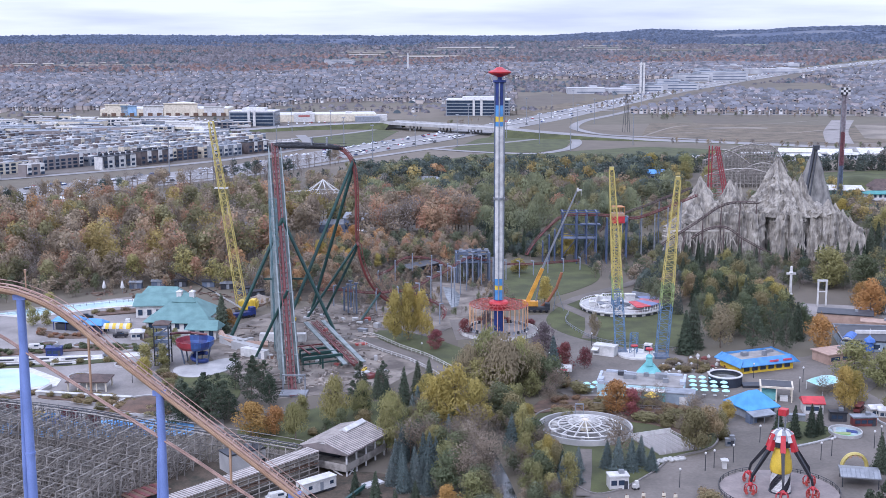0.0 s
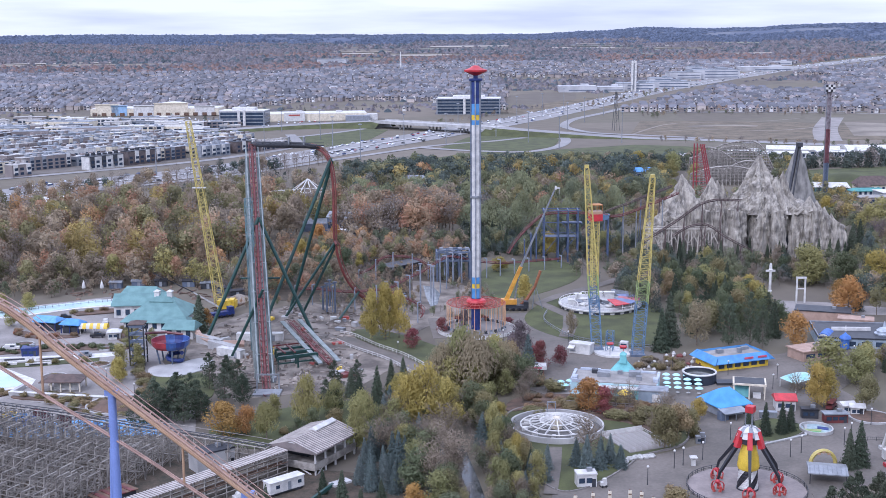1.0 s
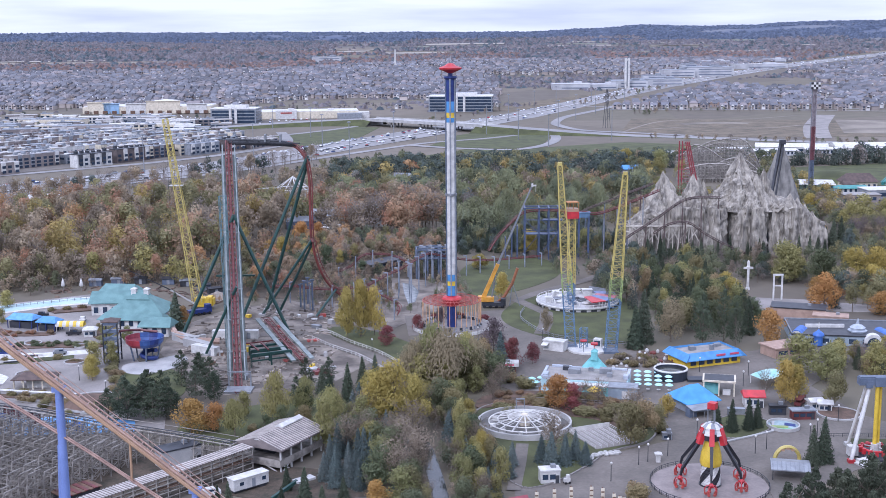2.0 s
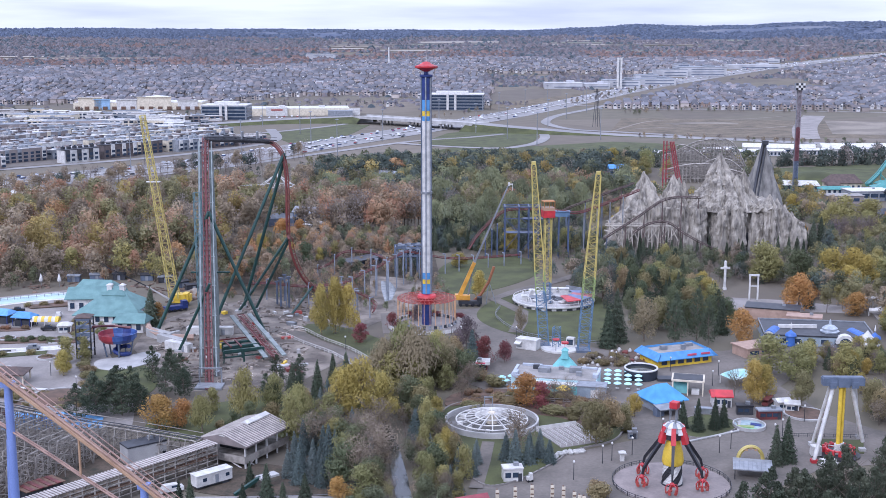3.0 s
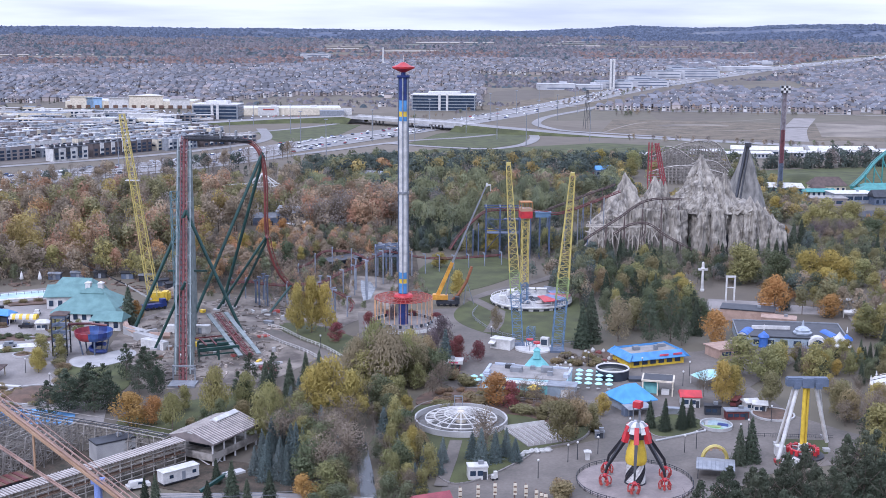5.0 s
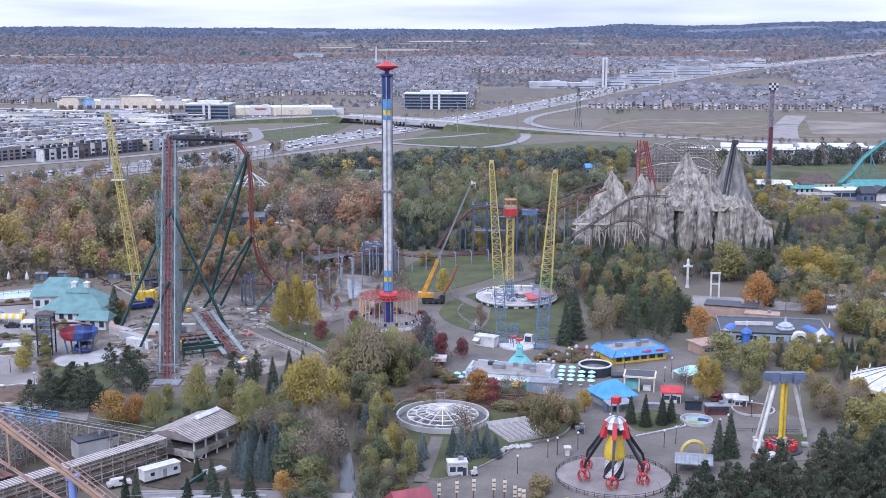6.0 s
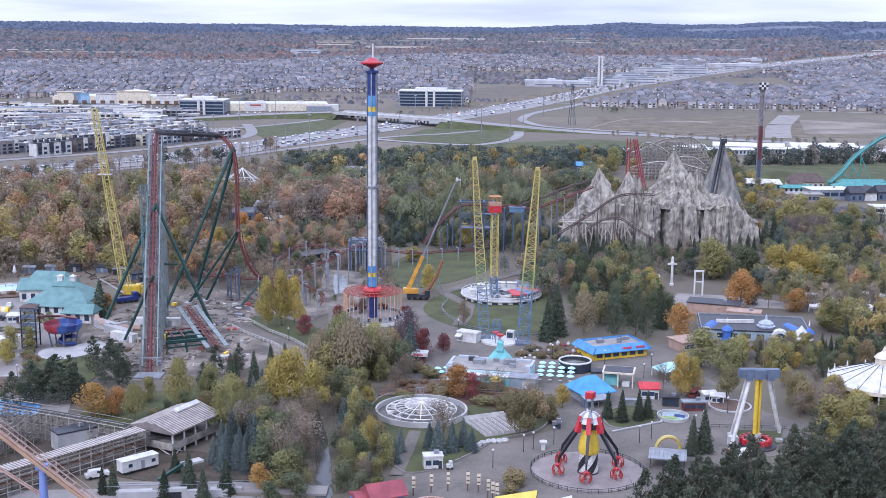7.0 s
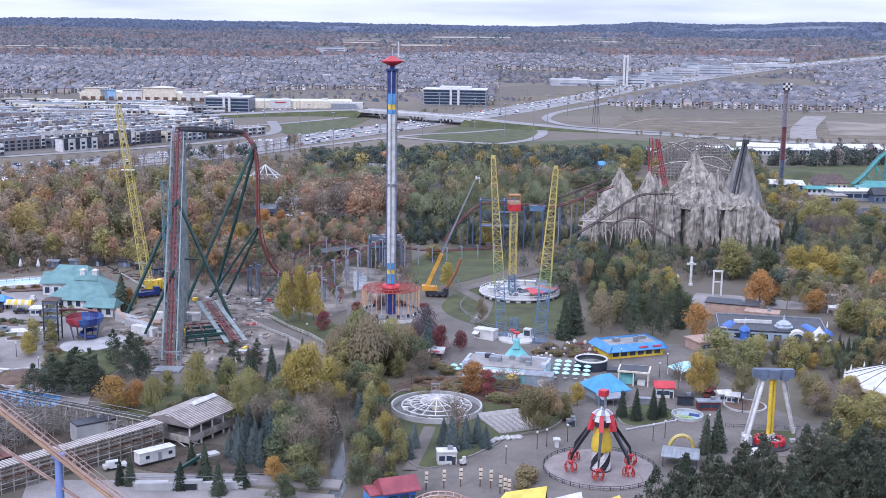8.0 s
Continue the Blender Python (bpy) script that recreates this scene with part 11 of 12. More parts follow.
# ---- grey wooden coaster with station and covered walk ----
def wooden_coaster():
    top = thing("wooden_coaster", 0, 0, 0, 0, "weathered grey timber coaster lattice with dark track", "roller coaster")
    rear = [(-168, 331, 5.0), (-140, 319, 5.2), (-120.4, 310.8, 5.8), (-102.5, 303, 6.2), (-84.5, 293.4, 6.4), (-68, 286.4, 6.4), (-53, 280.4, 6.2), (-46, 277.6, 6)]
    runs = [(rear, 4.0, True)]
    for j, (near, lift, tracked) in enumerate(((7, 0.4, False), (13.5, 1.6, False), (20, 2.8, False), (27, 0.6, False), (34, 2.2, False), (41, 3.0, False), (48, 0.6, False), (55, 1.2, False))):
        pts = []
        for k, (x, y, z) in enumerate(rear):
            px, py = x - 0.40 * near, y - 0.92 * near
            if (px + 78) * 42.5 - (py - 233) * 35.5 < -190 and px < -69:
                pts.append((px, py, max(3.5, z + lift + 1.3 * math.sin(1.7 * k + 2.1 * j))))
        if len(pts) > 2:
            runs.append((pts, 4.0, tracked))
    lattice_all = Shape()
    for j, (pts, w, tracked) in enumerate(runs):
        line = spline(pts, 3.0)
        fr = frames_along(line)
        for k in (-1, 1) if tracked else ():
            part("track_rail", Shape().tube([p + side * 0.8 * k + Vector((0, 0, 0.25)) for p, d, side, up in fr], 0.13, 4), M_dark, top)
            part("hand_rail", Shape().tube([p + side * 1.9 * k + Vector((0, 0, 1.1)) for p, d, side, up in fr], 0.08, 4), M_wood, top)
            part("track_walk", Shape().tube([p + side * 1.5 * k for p, d, side, up in fr], 0.16, 4), M_wood, top)
        for i, (p, d, side, up) in enumerate(fr):
            s = lattice_all
            h = p.z
            spread = w / 2 + h * 0.16
            a, b = p + side * w / 2, p - side * w / 2
            fa, fb = p + side * spread, p - side * spread
            for foot, head in ((fa, a), (fb, b), (p, p)):
                post = Shape() if j == 0 and i > len(fr) * 0.3 else s
                post.beam((foot.x, foot.y, 0), tuple(head), 0.14)
                if post is not s:
                    part("post", post, M_wood, top)
            z = 2.0
            while z < h:
                t = z / h
                l, r = fa + (a - fa) * t, fb + (b - fb) * t
                s.beam((l.x, l.y, z), (r.x, r.y, z), 0.1, 3)
                if z + 2.4 < h + 1:
                    s.beam((l.x, l.y, z), (r.x, r.y, min(h, z + 2.4)), 0.085, 3)
                    s.beam((r.x, r.y, z), (l.x, l.y, min(h, z + 2.4)), 0.1, 3)
                z += 2.4
            s.beam(tuple(a), tuple(b), 0.16)
        for k in (-1, 0, 1):
            s = lattice_all
            for i in range(len(fr) - 1):
                p, q = fr[i], fr[i + 1]
                z = 2.0
                while z < min(p[0].z, q[0].z):
                    u, v = p[0] + p[2] * k * (w / 2 + (p[0].z - z) * 0.16), q[0] + q[2] * k * (w / 2 + (q[0].z - z) * 0.16)
                    s.beam((u.x, u.y, z), (v.x, v.y, z), 0.09, 3)
                    if (i + int(z / 2) + j) % 2:
                        s.beam((u.x, u.y, z - 2.4), (v.x, v.y, z), 0.1, 3)
                    elif (i * 7 + j * 3) % 5 == 0 and i + 2 < len(fr):
                        e = fr[i + 2][0]
                        s.beam((u.x, u.y, max(0.0, z - 4.0)), (e.x, e.y, min(e.z, z + 2.4)), 0.09, 3)
                    z += 2.4
    tagged(part("timber_lattice", lattice_all, M_wood, top, "dense grey timber bracing"), kind="stuff")
    shed = hut("block_shed", -60.5, 280, 38, 10, 5, 4.4, M_concrete, M_dark, "pale block shed with a dark flat roof", "shed", "flat", over=0.1, windows=0)
    # covered walk with a ribbed roof
    walk_ = thing("covered_walk", 0, 0, 0, 0, "long covered timber walk with a ribbed grey roof", "covered walk")
    a, b = Vector((-78, 233, 0)), Vector((-42.5, 275.5, 0))
    d = (b - a).normalized()
    side = Vector((d.y, -d.x, 0))
    n = 132
    L_ = (b - a).length
    for i in range(n):
        c = a + d * (L_ * (i + 0.5) / n)
        ang = math.degrees(math.atan2(d.y, d.x))
        part("roof_panel", Shape().box(c.x, c.y, 6.1 + 0.1 * (i % 2), L_ / n * (1.1 if i % 2 else 0.86), 4.2, 0.18, ang), M_palerib if i % 2 else M_brownrib, walk_)
    for i in range(19):
        c = a + d * (L_ * i / 18)
        s = Shape()
        for k in (-1, 1):
            q = c + side * k * 1.8
            s.box(q.x, q.y, 0, 0.25, 0.25, 6.1)
        s.beam(tuple(c - side * 2.0 + Vector((0, 0, 6.0))), tuple(c + side * 2.0 + Vector((0, 0, 6.0))), 0.14)
        part("bent", s, M_wood, walk_)
    for k in (-1, 1):
        for z in (1.2, 2.4, 3.4, 4.4, 5.4):
            part("rail", Shape().beam(tuple(a + side * k * 1.9 + Vector((0, 0, z))), tuple(b + side * k * 1.9 + Vector((0, 0, z))), 0.12), M_brownwood if z == 3.4 else M_wood, walk_)
    part("floor", Shape().beam(tuple(a + Vector((0, 0, 3.0))), tuple(b + Vector((0, 0, 3.0))), 0.25), M_brownwood, walk_)
    # station with a standing-seam gable roof
    st = thing("coaster_station", -36.0, 284.4, -0.7, 63, "open timber station under a ribbed white gable roof", "station")
    part("roof", Shape().roof(0, 0, 6.2, 19, 14.6, 2.5, 0, 0.2, 0.35), M_browngrey, st)
    for k in range(20):
        u = -9.2 + 18.4 * k / 19
        for w in (-1, 1):
            part("roof_seam", Shape().beam((u, w * 7.3, 6.6), (u, 0, 8.76), 0.17, 4), M_palerib, st)
    part("ridge_vent", Shape().roof(4, 0, 8.6, 9, 2.2, 0.9, 0, 0.1), M_white, st)
    part("gable_end", Shape().add([(-9.35, -7.0, 6.3), (-9.35, 7.0, 6.3), (-9.35, 0, 8.5), (-9.2, -7.0, 6.3), (-9.2, 7.0, 6.3), (-9.2, 0, 8.5)], [(0, 2, 1), (3, 4, 5), (0, 1, 4, 3), (1, 2, 5, 4), (2, 0, 3, 5)]), M_white, st)
    part("platform", Shape().box(0, 0, 2.6, 18, 13, 0.5), M_wood, st)
    part("platform_skirt", Shape().box(0, -6.4, 2.0, 18, 0.25, 1.8).box(-9, 0, 2.0, 0.25, 13, 1.8), M_wood, st)
    part("inner_wall", Shape().box(2, 2, 3.1, 12, 6, 2.8), M_dark, st)
    for a_ in range(5):
        for b_ in (-1, 1):
            part("post", Shape().box(-8.6 + 4.3 * a_, b_ * 6.3, 0, 0.35, 0.35, 6.4), M_white, st)
    part("brace", Shape().beam((-8.6, -6.3, 0.3), (-4.3, -6.3, 2.6), 0.16).beam((-4.3, -6.3, 0.3), (-8.6, -6.3, 2.6), 0.16).beam((-8.6, -6.3, 0.3), (-8.6, 0, 2.6), 0.16), M_white, st)


for x, y, a, b, h, m, label in ((-114.8, 315, 6, 3, 3.6, M_maroon, "dark red plank screen behind the coaster"), (-106.5, 309, 5, 3, 4.0, M_maroon, "dark red plank screen behind the coaster"), (-133, 320, 7, 3, 3.6, M_maroon, "dark red plank screen behind the coaster")):
    top = thing("plank_screen", x, y, 0, -24, label, "screen", "plank screens")
    for k in range(5):
        part("plank", Shape().box(-a / 2 + a * (k + 0.5) / 5, 0, 0, a / 5 - 0.08, 0.3, h - 0.3 * (k % 2)), m, top)
    part("rail", Shape().box(0, 0.2, h * 0.5, a, 0.16, 0.2), M_brownwood, top)
for x, y, m, label in ((-120, 312.5, M_sky, "sky blue water slide tub beside the coaster"), (-123.5, 314, M_yellow, "yellow water slide tub beside the coaster"), (-116.5, 310, M_blue, "blue water slide tub beside the coaster"), (-98, 305, M_sky, "sky blue water slide tub beside the coaster"), (-93, 303.5, M_blue, "blue water slide tub beside the coaster")):
    top = thing("slide_tub", x, y, 0, -24, label, "water slide", "slide tubs")
    part("tub", Shape().lathe([(0.2, 1.0), (1.4, 1.2), (2.0, 2.6), (2.15, 2.6), (1.6, 0.9), (0.2, 0.7)], 14), m, top)
    for g in range(4):
        part("leg", Shape().tube([(1.2 * math.cos(g * 1.571), 1.2 * math.sin(g * 1.571), 0), (1.2 * math.cos(g * 1.571), 1.2 * math.sin(g * 1.571), 1.1)], 0.1, 5), M_steel, top)
top = thing("ribbed_brown_shed", -78, 256.5, 0, 50, "low shed with a ribbed red-brown roof", "shed")
part("wall", Shape().box(0, 0, 0, 9, 5, 2.6), M_dark, top)
for k in range(9):
    part("roof_panel", Shape().box(-4.4 + 1.1 * k, 0, 2.6 + 0.08 * (k % 2), 1.04, 5.8, 0.2), M_maroon if k % 2 else M_brownwood, top)
M_palerib = surface("pale_roof_rib", lin(178, 171, 165), lin(154, 148, 143))
M_brownrib = surface("brown_roof_gap", lin(112, 98, 92), lin(90, 80, 76))
M_browngrey = surface("brown_grey_metal_roof", lin(124, 114, 111), lin(104, 97, 95), rough=0.6)
wooden_coaster()
top = thing("site_trailer", -40.3, 263.6, 0, 43, "long white office trailer with small windows", "trailer")
part("body", Shape().box(0, 0, 0.8, 9.4, 2.8, 2.6), M_white, top)
part("roof", Shape().box(0, 0, 3.4, 9.7, 3.1, 0.15), M_white, top)
for u in (-2.6, 3.4):
    part("window", Shape().box(u, -1.43, 1.8, 1.0, 0.08, 0.8), M_glass, top)
part("door", Shape().box(0.6, -1.43, 0.85, 0.9, 0.08, 2.0), M_grey, top)
part("chassis", Shape().box(0, 0, 0.35, 9, 2.4, 0.45).box(3, 0, 0, 1.6, 2.6, 0.6), M_dark, top)
top = thing("service_ramp", -31.5, 260, 0, 43, "green-sided stair ramp beside the trailer", "ramp")
part("ramp", Shape().beam((-4, -1, 0.4), (3, -1, 2.8), 0.5), M_green, top)
part("landing", Shape().box(5, -1, 2.4, 5, 2.4, 0.5), M_concrete, top)
top = thing("culvert_wall", -28, 247, 0, 6, "stepped concrete culvert wall with a dark opening", "wall")
part("wall", Shape().box(-7, 0, 0, 10, 1.0, 1.8).box(7, 0, 0, 10, 1.0, 1.8).box(0, 0, 1.6, 6, 1.2, 0.8).box(-9, 2.6, 0, 8, 1.0, 1.2).box(10, 2.6, 0, 10, 1.0, 1.2), M_concrete, top)
part("opening", Shape().box(0, -0.2, 0, 3.2, 1.0, 1.6), M_black, top)
part("railing", Shape().box(0, 5.2, 1.6, 34, 0.1, 0.1).box(0, 5.2, 1.1, 34, 0.08, 0.08).box(0, -0.5, 3.2, 30, 0.08, 0.08), M_steel, top)
slab("walk_terrace", [(-44, 250), (-43, 255), (-18, 256), (6, 254), (6, 249), (-12, 250)], 0.5, M_path, "raised pale walkway over the culvert", "path", thick=0.5)


# ---- lamps, fences and far-side buildings ----
def lamp_post(x, y, h=4.2):
    top = thing("lamp_post", x, y, 0.05, 0, "slim dark lamp post with a pale globe", "lamp", "park lamps")
    part("pole", Shape().tube([(0, 0, 0), (0, 0, h)], [0.11, 0.07], 6), M_dark, top)
    part("globe", Shape().lathe([(0.08, h), (0.26, h + 0.15), (0.3, h + 0.4), (0.12, h + 0.62)], 8), M_white, top)


for x, y in ((52, 279), (54.5, 281), (82, 287), (85.5, 290), (98, 296), (101, 300), (110, 312), (44, 268), (20, 372), (36, 398), (-21, 384), (70, 300), (92, 345), (96, 356), (82, 360), (66, 366), (-4, 352), (-95, 336), (-108, 352), (104, 340), (60, 285), (126, 378), (14, 400)):
    lamp_post(x, y)
top = thing("white_gate_post", 57, 281, 0.05, 0, "white lantern-topped gate pillar", "pillar")
part("pillar", Shape().box(0, 0, 0, 1.0, 1.0, 2.0).roof(0, 0, 2.0, 1.8, 1.8, 0.7, 0, 0.8), M_white, top)


def fence_line(pts, label, m, h=1.1, gap=2.4):
    line = spline([(x, y, 0) for x, y in pts], gap)
    top = thing("rail_fence", line[0].x, line[0].y, 0, 0, label, "fence", "rail fences")
    o = line[0]
    for a, b in zip(line, line[1:]):
        u, v = a - o, b - o
        part("panel", Shape().beam((u.x, u.y, h + .2), (v.x, v.y, h + .2), 0.09).beam((u.x, u.y, h * .6), (v.x, v.y, h * .6), 0.07).box(u.x, u.y, 0.1, 0.16, 0.16, h + .2), m, top)


fence_line([(-43, 413), (-37.4, 408.4), (-29.2, 395.7), (-18.6, 382.2), (-9.2, 364.8), (-1.5, 346)], "white rail fence along the curved path", M_white)
fence_line([(-43, 401.5), (-35.8, 391), (-24.5, 377.5), (-15.6, 361.5), (-8.6, 344)], "white rail fence along the curved path", M_white)
fence_line([(20.5, 282), (17.5, 268)], "low pale fence by the lawn", M_steel)
fence_line([(26, 331), (36, 329), (48, 327)], "low timber fence before the cafe", M_wood)
fence_line([(64, 392), (46, 399), (37, 408), (30, 430), (32, 446)], "low pale fence round the lawn", M_steel)
fence_line([(-140, 466), (-156, 458), (-176, 445), (-196, 432)], "pool fence with pale posts", M_steel)
slab("kerb_lawn", [(76, 294.6), (90.6, 303.2), (93, 312), (92.3, 312), (90.1, 303.7), (76, 295.4)], 0.45, M_concrete, "pale stone kerb of the conifer bed", "kerb")
top = thing("bed_planter", 112, 318, 0, 0, "oval raised planter with a stone kerb", "planter")
part("kerb", Shape().lathe([(6.0, 0), (6.0, 0.6), (5.5, 0.6), (5.5, 0.3)], 24), M_concrete, top)
part("soil", Shape().lathe([(0.1, 0.1), (5.55, 0.1), (5.55, 0.45), (0.1, 0.6)], 24), M_mulch, top)
for i, (x, y, a, b, h, m, r) in enumerate(((290, 1045, 60, 16, 5, M_white, M_white), (355, 1050, 56, 18, 5, M_white, M_white), (420, 1010, 70, 16, 5, M_white, M_white), (330, 1000, 16, 12, 8, M_white, M_white), (232, 1010, 26, 14, 6, M_white, M_white),
                                           (300, 770, 40, 14, 5, M_aqua2, M_tealtrack), (270, 752, 26, 16, 6, M_grey, M_white), (330, 745, 36, 16, 5, M_townbrick, M_grey), (250, 735, 22, 12, 5, M_townbrick, M_roofgrey), (315, 700, 30, 12, 5, M_white, M_teal),
                                           (290, 690, 26, 12, 4, M_cream, M_white), (255, 660, 20, 10, 5, M_townbrick, M_dark), (300, 640, 24, 12, 5, M_grey, M_redroof), (280, 610, 30, 14, 5, M_cream, M_grey), (315, 590, 22, 12, 4, M_white, M_white))):
    hut("exhibition_tent" if y > 990 else "park_building", x, y, (i * 13) % 30 - 12, a, b, h, m, r, "long white event tent at the park edge" if y > 990 else "low park building among trees", "building", "gable" if y > 990 else ("hip" if i % 2 else "flat"), rise=3, windows=4, group="far park buildings")
top = thing("grass_mound", 268, 850, 0, 0, "smooth green grass mound", "mound")
part("mound", Shape().lathe([(26, 0), (20, 2.6), (12, 5.0), (5, 6.2), (0.5, 6.4)], 32), M_grass, top, smooth=60)
for i, (x, y, a, b, m, r, lbl) in enumerate(((-66, 632, 12, 8, M_steelblue, M_grey, "blue-grey building among autumn trees"), (-40, 650, 14, 9, M_white, M_aqua2, "pale building among autumn trees"), (-55, 690, 16, 9, M_cream, M_white, "white-roofed building in the wood"), (-78, 660, 12, 8, M_white, M_grey, "pale building among autumn trees"),
                                              (-150, 690, 26, 8, M_cream, M_white, "long white-roofed shed in the wood"), (-240, 700, 22, 8, M_cream, M_white, "long white-roofed shed in the wood"), (129, 878, 11, 9, M_grey, M_sky, "bright blue roof among trees"),
                                              (-34, 800, 20, 10, M_white, M_grey, "pale shed at the wood's edge"), (-112, 600, 16, 8, M_teal, M_grey, "small green-walled building in the wood"))):
    hut("wood_building", x, y, (i * 29) % 50 - 20, a, b, 9 if y < 870 else 5, m, r, lbl, "building", "hip" if i % 2 else "gable", rise=3, windows=3, group="buildings in the woods")

# ---- works yard rubble, sheds by the wood and water park planters ----
def rubble(name, poly, count, seed, material, label, big=1.0):
    rs = np.random.default_rng(seed)
    s = Shape()
    xs, ys = [p[0] for p in poly], [p[1] for p in poly]
    made = 0
    while made < count:
        x, y = rs.uniform(min(xs), max(xs)), rs.uniform(min(ys), max(ys))
        if not inside(x, y, poly):
            continue
        made += 1
        k = rs.uniform()
        if k < 0.45:
            s.box(x, y, 0.0, rs.uniform(1.5, 5) * big, rs.uniform(0.2, 0.5), rs.uniform(0.25, 0.6), rs.uniform(0, 180))
        elif k < 0.85:
            s.box(x, y, 0.0, rs.uniform(0.5, 1.8) * big, rs.uniform(0.4, 1.4) * big, rs.uniform(0.3, 1.1), rs.uniform(0, 180), 0.7)
        else:
            g = rs.uniform(0, 6.283)
            q = rs.uniform(2, 4.5) * big
            s.beam((x, y, 0.3), (x + q * math.cos(g), y + q * math.sin(g), 0.35), 0.28, 6)
    solid(name, s, material, label, "rubble", kind="stuff")


YARD = [(-88, 416), (-80, 452), (-46.8, 462), (-20, 452), (-30, 436), (-40, 408), (-40, 398), (-32, 380), (-36, 352), (-64, 342), (-84, 384)]
M_debris = surface("mixed_site_debris", lin(150, 140, 130), lin(96, 88, 82), scale=0.4, by_island=1.2)
rubble("site_rubble", YARD, 520, 91, M_debris, "scattered planks, pipes and blocks in the works yard")
rubble("yard_logs", [(-170, 484), (-104, 500), (-96, 486), (-84, 452), (-92, 446), (-104, 470), (-170, 470)], 90, 93, surface("stacked_brown_logs", lin(120, 100, 86), lin(84, 70, 62), by_island=0.8), "logs and planks stacked along the wood edge", 1.5)
hp = np.random.default_rng(95)
for x, y, r, h in ((-72, 440, 7, 2.2), (-58, 452, 8, 2.6), (-46, 430, 5, 1.6), (-30, 446, 6, 2.0), (-78, 420, 5, 1.5), (-50, 372, 4, 1.2), (-70, 362, 5, 1.6), (-90, 470, 7, 2.4)):
    s = Shape()
    vs, fs = [(0, 0, h)], []
    for ring in (1, 2, 3):
        for k in range(14):
            g = 2 * math.pi * k / 14
            q = r * ring / 3 * hp.uniform(0.85, 1.15)
            vs.append((q * math.cos(g), q * math.sin(g), h * (1 - ring / 3) ** 1.3 * hp.uniform(0.8, 1.15) - (0.1 if ring == 3 else 0)))
    fs += [(0, 1 + k, 1 + (k + 1) % 14) for k in range(14)]
    for ring in (0, 1):
        fs += [(1 + ring * 14 + k, 15 + ring * 14 + k, 15 + ring * 14 + (k + 1) % 14, 1 + ring * 14 + (k + 1) % 14) for k in range(14)]
    s.add(vs, fs)
    ob = solid("earth_mound", s, M_gravel, "heap of grey-brown earth in the works yard", "earth mound", "earth mounds")
    ob.matrix_basis = pose(x, y, 0.05)
for i, (x, y, a, t) in enumerate(((-137, 496, 6, 4), (-128, 497, 5, 4), (-116, 496, 5, 6), (-107, 492, 6, 10), (-98, 482, 5, 40), (-92, 476, 6, 30), (-146, 493, 5, 2))):
    top = thing("dark_shed", x, y, 0, t, "small dark storage shed at the wood edge", "shed", "dark sheds")
    part("wall", Shape().box(0, 0, 0, a, 3, 2.4), M_dark if i % 2 else M_steelblue, top)
    part("roof", Shape().roof(0, 0, 2.4, a + 0.6, 3.6, 0.8), M_black if i % 3 else M_grey, top)
    part("door", Shape().box(0, -1.55, 0.1, 1.2, 0.1, 2.0), M_grey, top)
for x, y, r in ((-116, 372, 3.4), (-126, 358, 3.8), (-138, 396, 3.0), (-120, 392, 2.6), (-150, 398, 3.2)):
    top = thing("round_planter", x, y, 0.1, 0, "round stone planter with brown planting", "planter", "round planters")
    part("rim", Shape().lathe([(r, 0), (r, 0.6), (r - 0.4, 0.6), (r - 0.4, 0.3), (0.1, 0.3)], 20), M_concrete, top)
    part("soil", Shape().lathe([(r - 0.4, 0.35), (r * 0.5, 0.6), (0.1, 0.7)], 14), M_mulch, top)
plant("shrub", 98, N_mixed, [(-128 + 5.0 * i, 338 - 1.2 * (i % 2) - 0.9 * i, 1.9, 3.0) for i in range(9)] + [(-118 + 3.6 * i, 330.5 - 0.6 * i, 2.2, 3.2) for i in range(8)] + [(-116, 372, 1.6, 3.5), (-126, 358, 1.6, 3.8), (-138, 396, 1.6, 3)], "low hedge shrub in the water park", "shrub", "bed shrubs")
top = thing("terrace_wall", -118, 336.5, 0.05, -10, "low stone terrace wall below the pavilion", "wall")
part("wall", Shape().box(0, 0, 0, 30, 1.2, 1.2).box(-15, 4, 0, 1.2, 8, 1.2), M_concrete, top)
part("coping", Shape().box(0, 0, 1.2, 30.3, 1.5, 0.15), M_white, top)

# ---- park buildings past the mountain ----
roofed("brown_roof_hall", 270, 802, 4, [(0, 0, 22, 12, 4.5, 5.5, 4, 0), (-9, -7, 7, 6, 3.6, 3, 1, 0)], "cream hall with a broad grey-brown roof", M_cream, M_browndark)
roofed("white_roof_hall", 240, 796, -10, [(0, 0, 24, 10, 3.6, 3.0, 2, 0)], "low teal hall with a pale roof", M_teal, M_white)
roofed("teal_arcade", 258, 776, 2, [(0, 0, 20, 7, 3.4, 2.0, 2, 0)], "teal-roofed arcade beside the coaster", M_white, M_tealtrack)
roofed("teal_station", 308, 800, 2, [(0, 0, 30, 8, 4.0, 2.4, 2, 0)], "grey coaster station with a teal roof", M_grey, M_tealtrack)
for k in range(5):
    top = roofed("gabled_house", 284 + 9.5 * k, 742 + 3 * k, 8, [(0, 0, 8.5, 8, 5.0, 4.2, 0.3, 90 if k % 2 else 0)], "dark gabled timber house in a row", M_white if k % 2 else M_steelblue, M_dark)
    tagged(top, "dark gabled timber house in a row", "house", "gabled row")
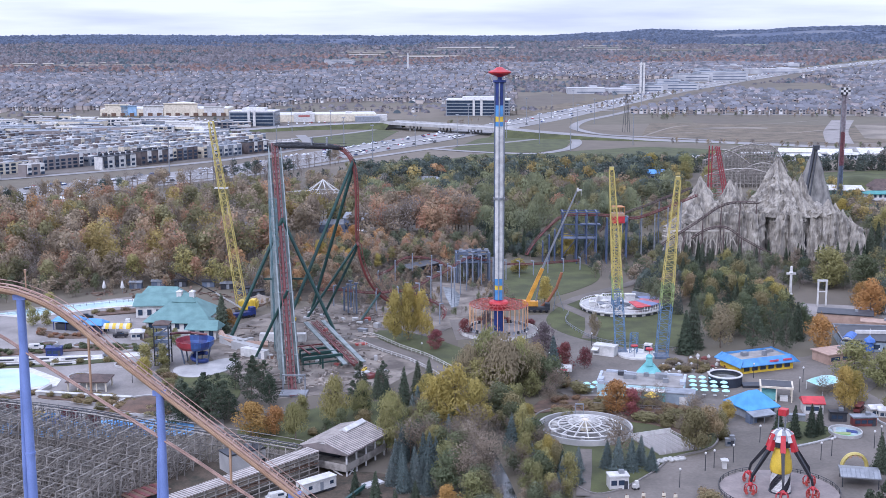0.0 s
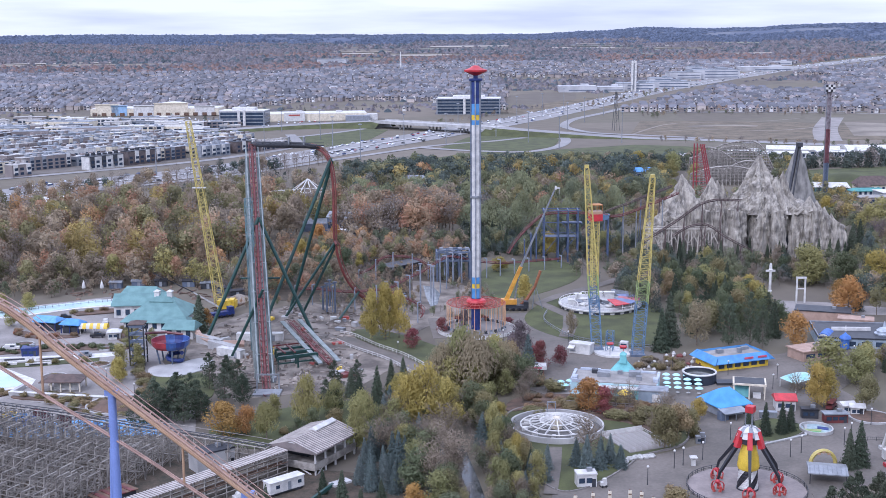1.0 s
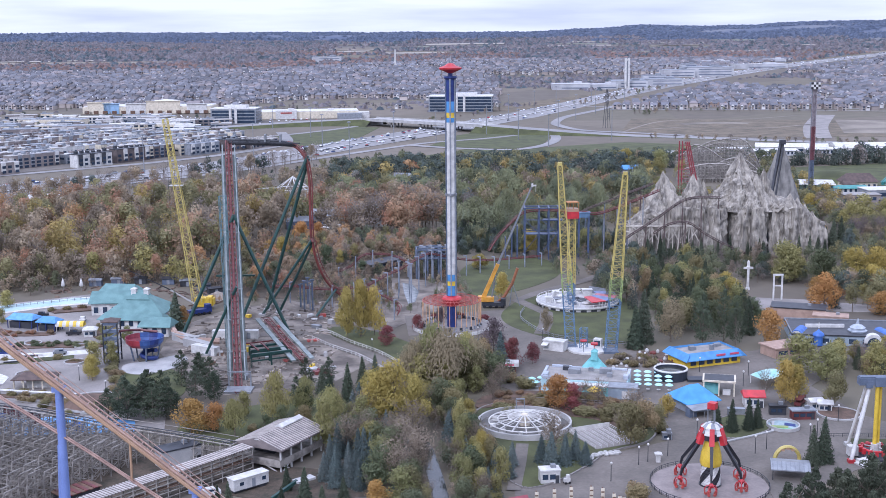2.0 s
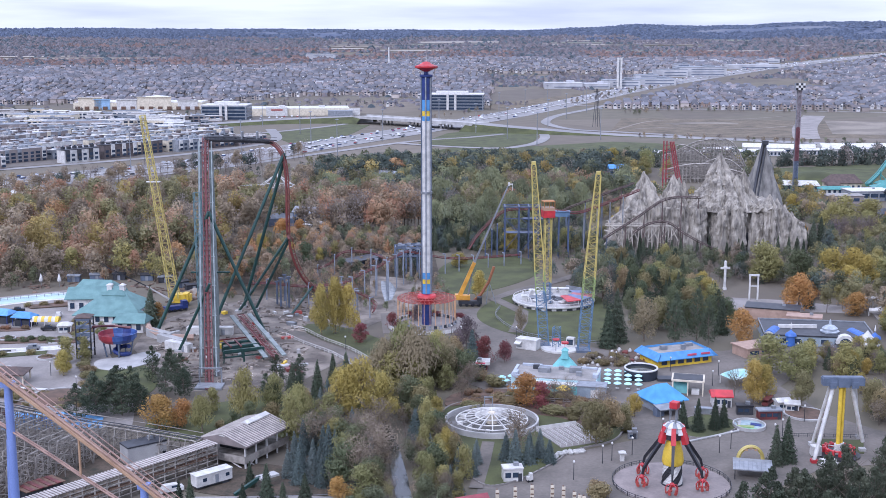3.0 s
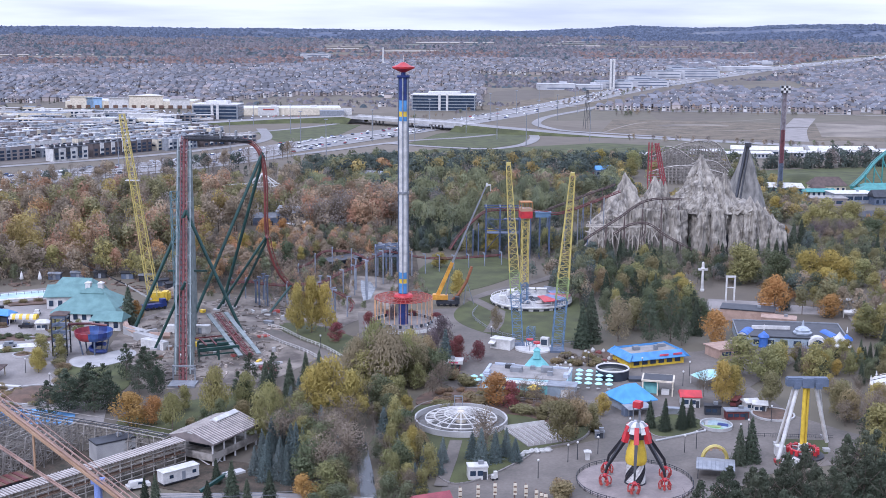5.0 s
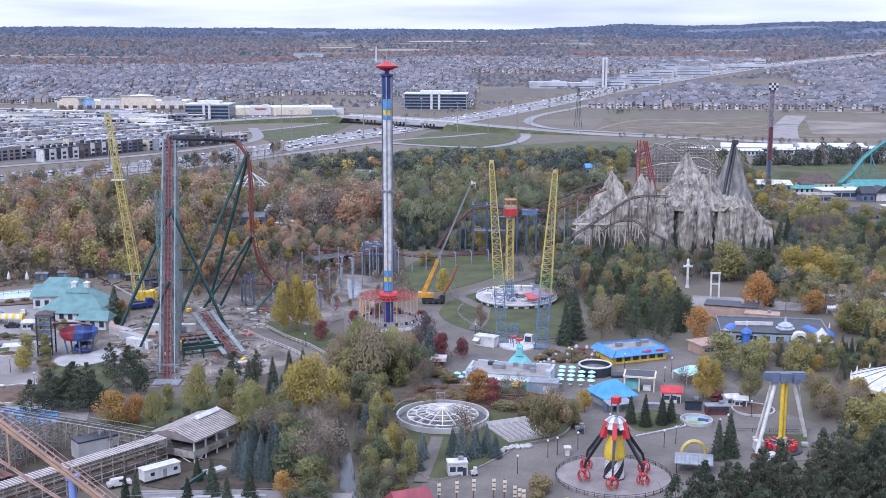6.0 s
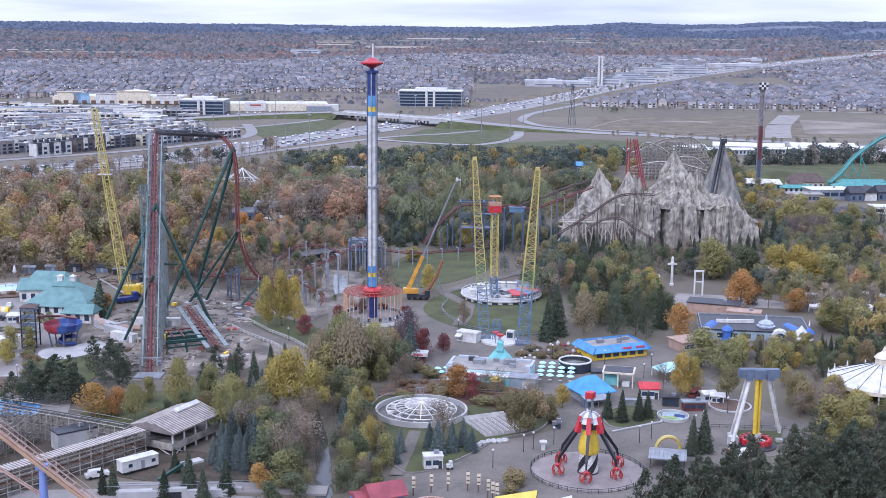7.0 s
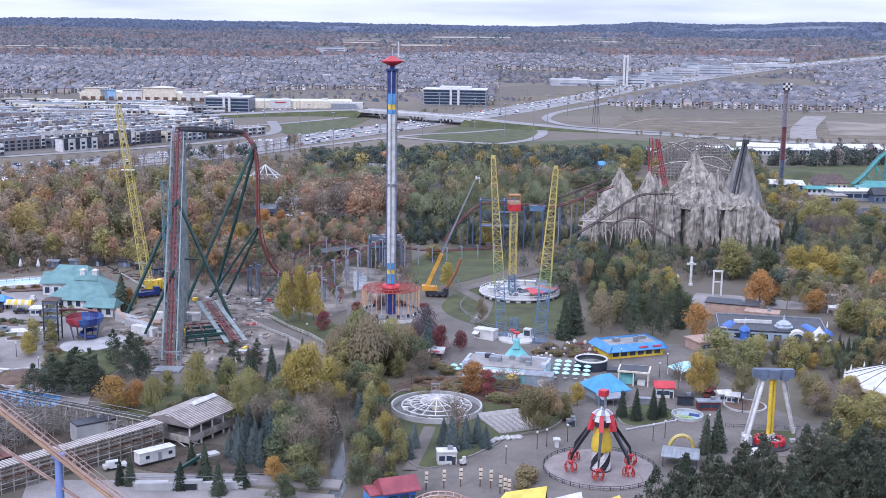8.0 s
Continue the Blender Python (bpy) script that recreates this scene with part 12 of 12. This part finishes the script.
for k in range(4):
    roofed("long_shed", 200 + 62 * k, 1012 + 12 * k, 4, [(0, 0, 52, 16, 4.0, 1.4, 0.2, 0)], "long low white-roofed shed past the park", M_farwhite, M_white)

# ---- mulch mound, rough shrubs and the coaster station by the pond ----
top = thing("mulch_mound", -97, 328, 0.1, -20, "raised brown mulch mound inside a pale wall", "mound")
part("mound", Shape().lathe([(9.0, 0.2), (7.0, 1.2), (4.5, 1.9), (1.5, 2.2), (0.2, 2.25)], 24), M_mulch, top, smooth=60)
part("wall", Shape().lathe([(9.6, 0), (9.6, 0.9), (9.0, 0.9), (9.0, 0.2)], 28), M_concrete, top)
plant("shrub", 99, N_mixed, [(-101, 362, 2.4, 4.5), (-98, 356, 2.6, 5), (-96, 350, 2.6, 5), (-94, 344, 2.4, 5), (-93, 339, 2.6, 5), (-90, 334, 2.4, 5), (-102, 366, 2.2, 4), (-86, 332, 2.4, 5), (-90, 322, 1.8, 3), (-94, 319, 1.8, 3), (-100, 318, 1.8, 3), (-105, 321, 1.8, 3)], "brown border shrub beside the lawn", "shrub", "bed shrubs")
top = thing("coaster_loading_frame", -4.5, 509, 0, 4, "blue-grey steel loading frame on tall columns", "station")
for u in (-7, -2.4, 2.4, 7):
    for w in (-3.5, 3.5):
        part("column", Shape().tube([(u, w, 0), (u, w, 12.5)], 0.42, 8), M_steelblue, top)
for z in (8.5, 12.2):
    for w in (-3.5, 3.5):
        part("beam", Shape().box(0, w, z, 15, 0.5, 0.7), M_steelblue, top)
    for u in (-7, -2.4, 2.4, 7):
        part("cross_beam", Shape().box(u, 0, z, 0.5, 7, 0.6), M_steelblue, top)
for u in (-7, -2.4, 2.4):
    part("brace", Shape().beam((u, -3.5, 8.9), (u + 4.6, -3.5, 12.2), 0.18).beam((u + 4.6, -3.5, 8.9), (u, -3.5, 12.2), 0.18), M_steelblue, top)
part("floor", Shape().box(0, 0, 8.2, 14.6, 6.4, 0.3), M_dark, top)
part("cabin", Shape().box(1.5, 0.6, 8.5, 8, 4, 3.0), M_dark, top)
for u in (-5, -1, 3, 6):
    part("roof_unit", Shape().box(u, 0.8, 12.9, 1.6, 1.6, 1.0), M_grey, top)
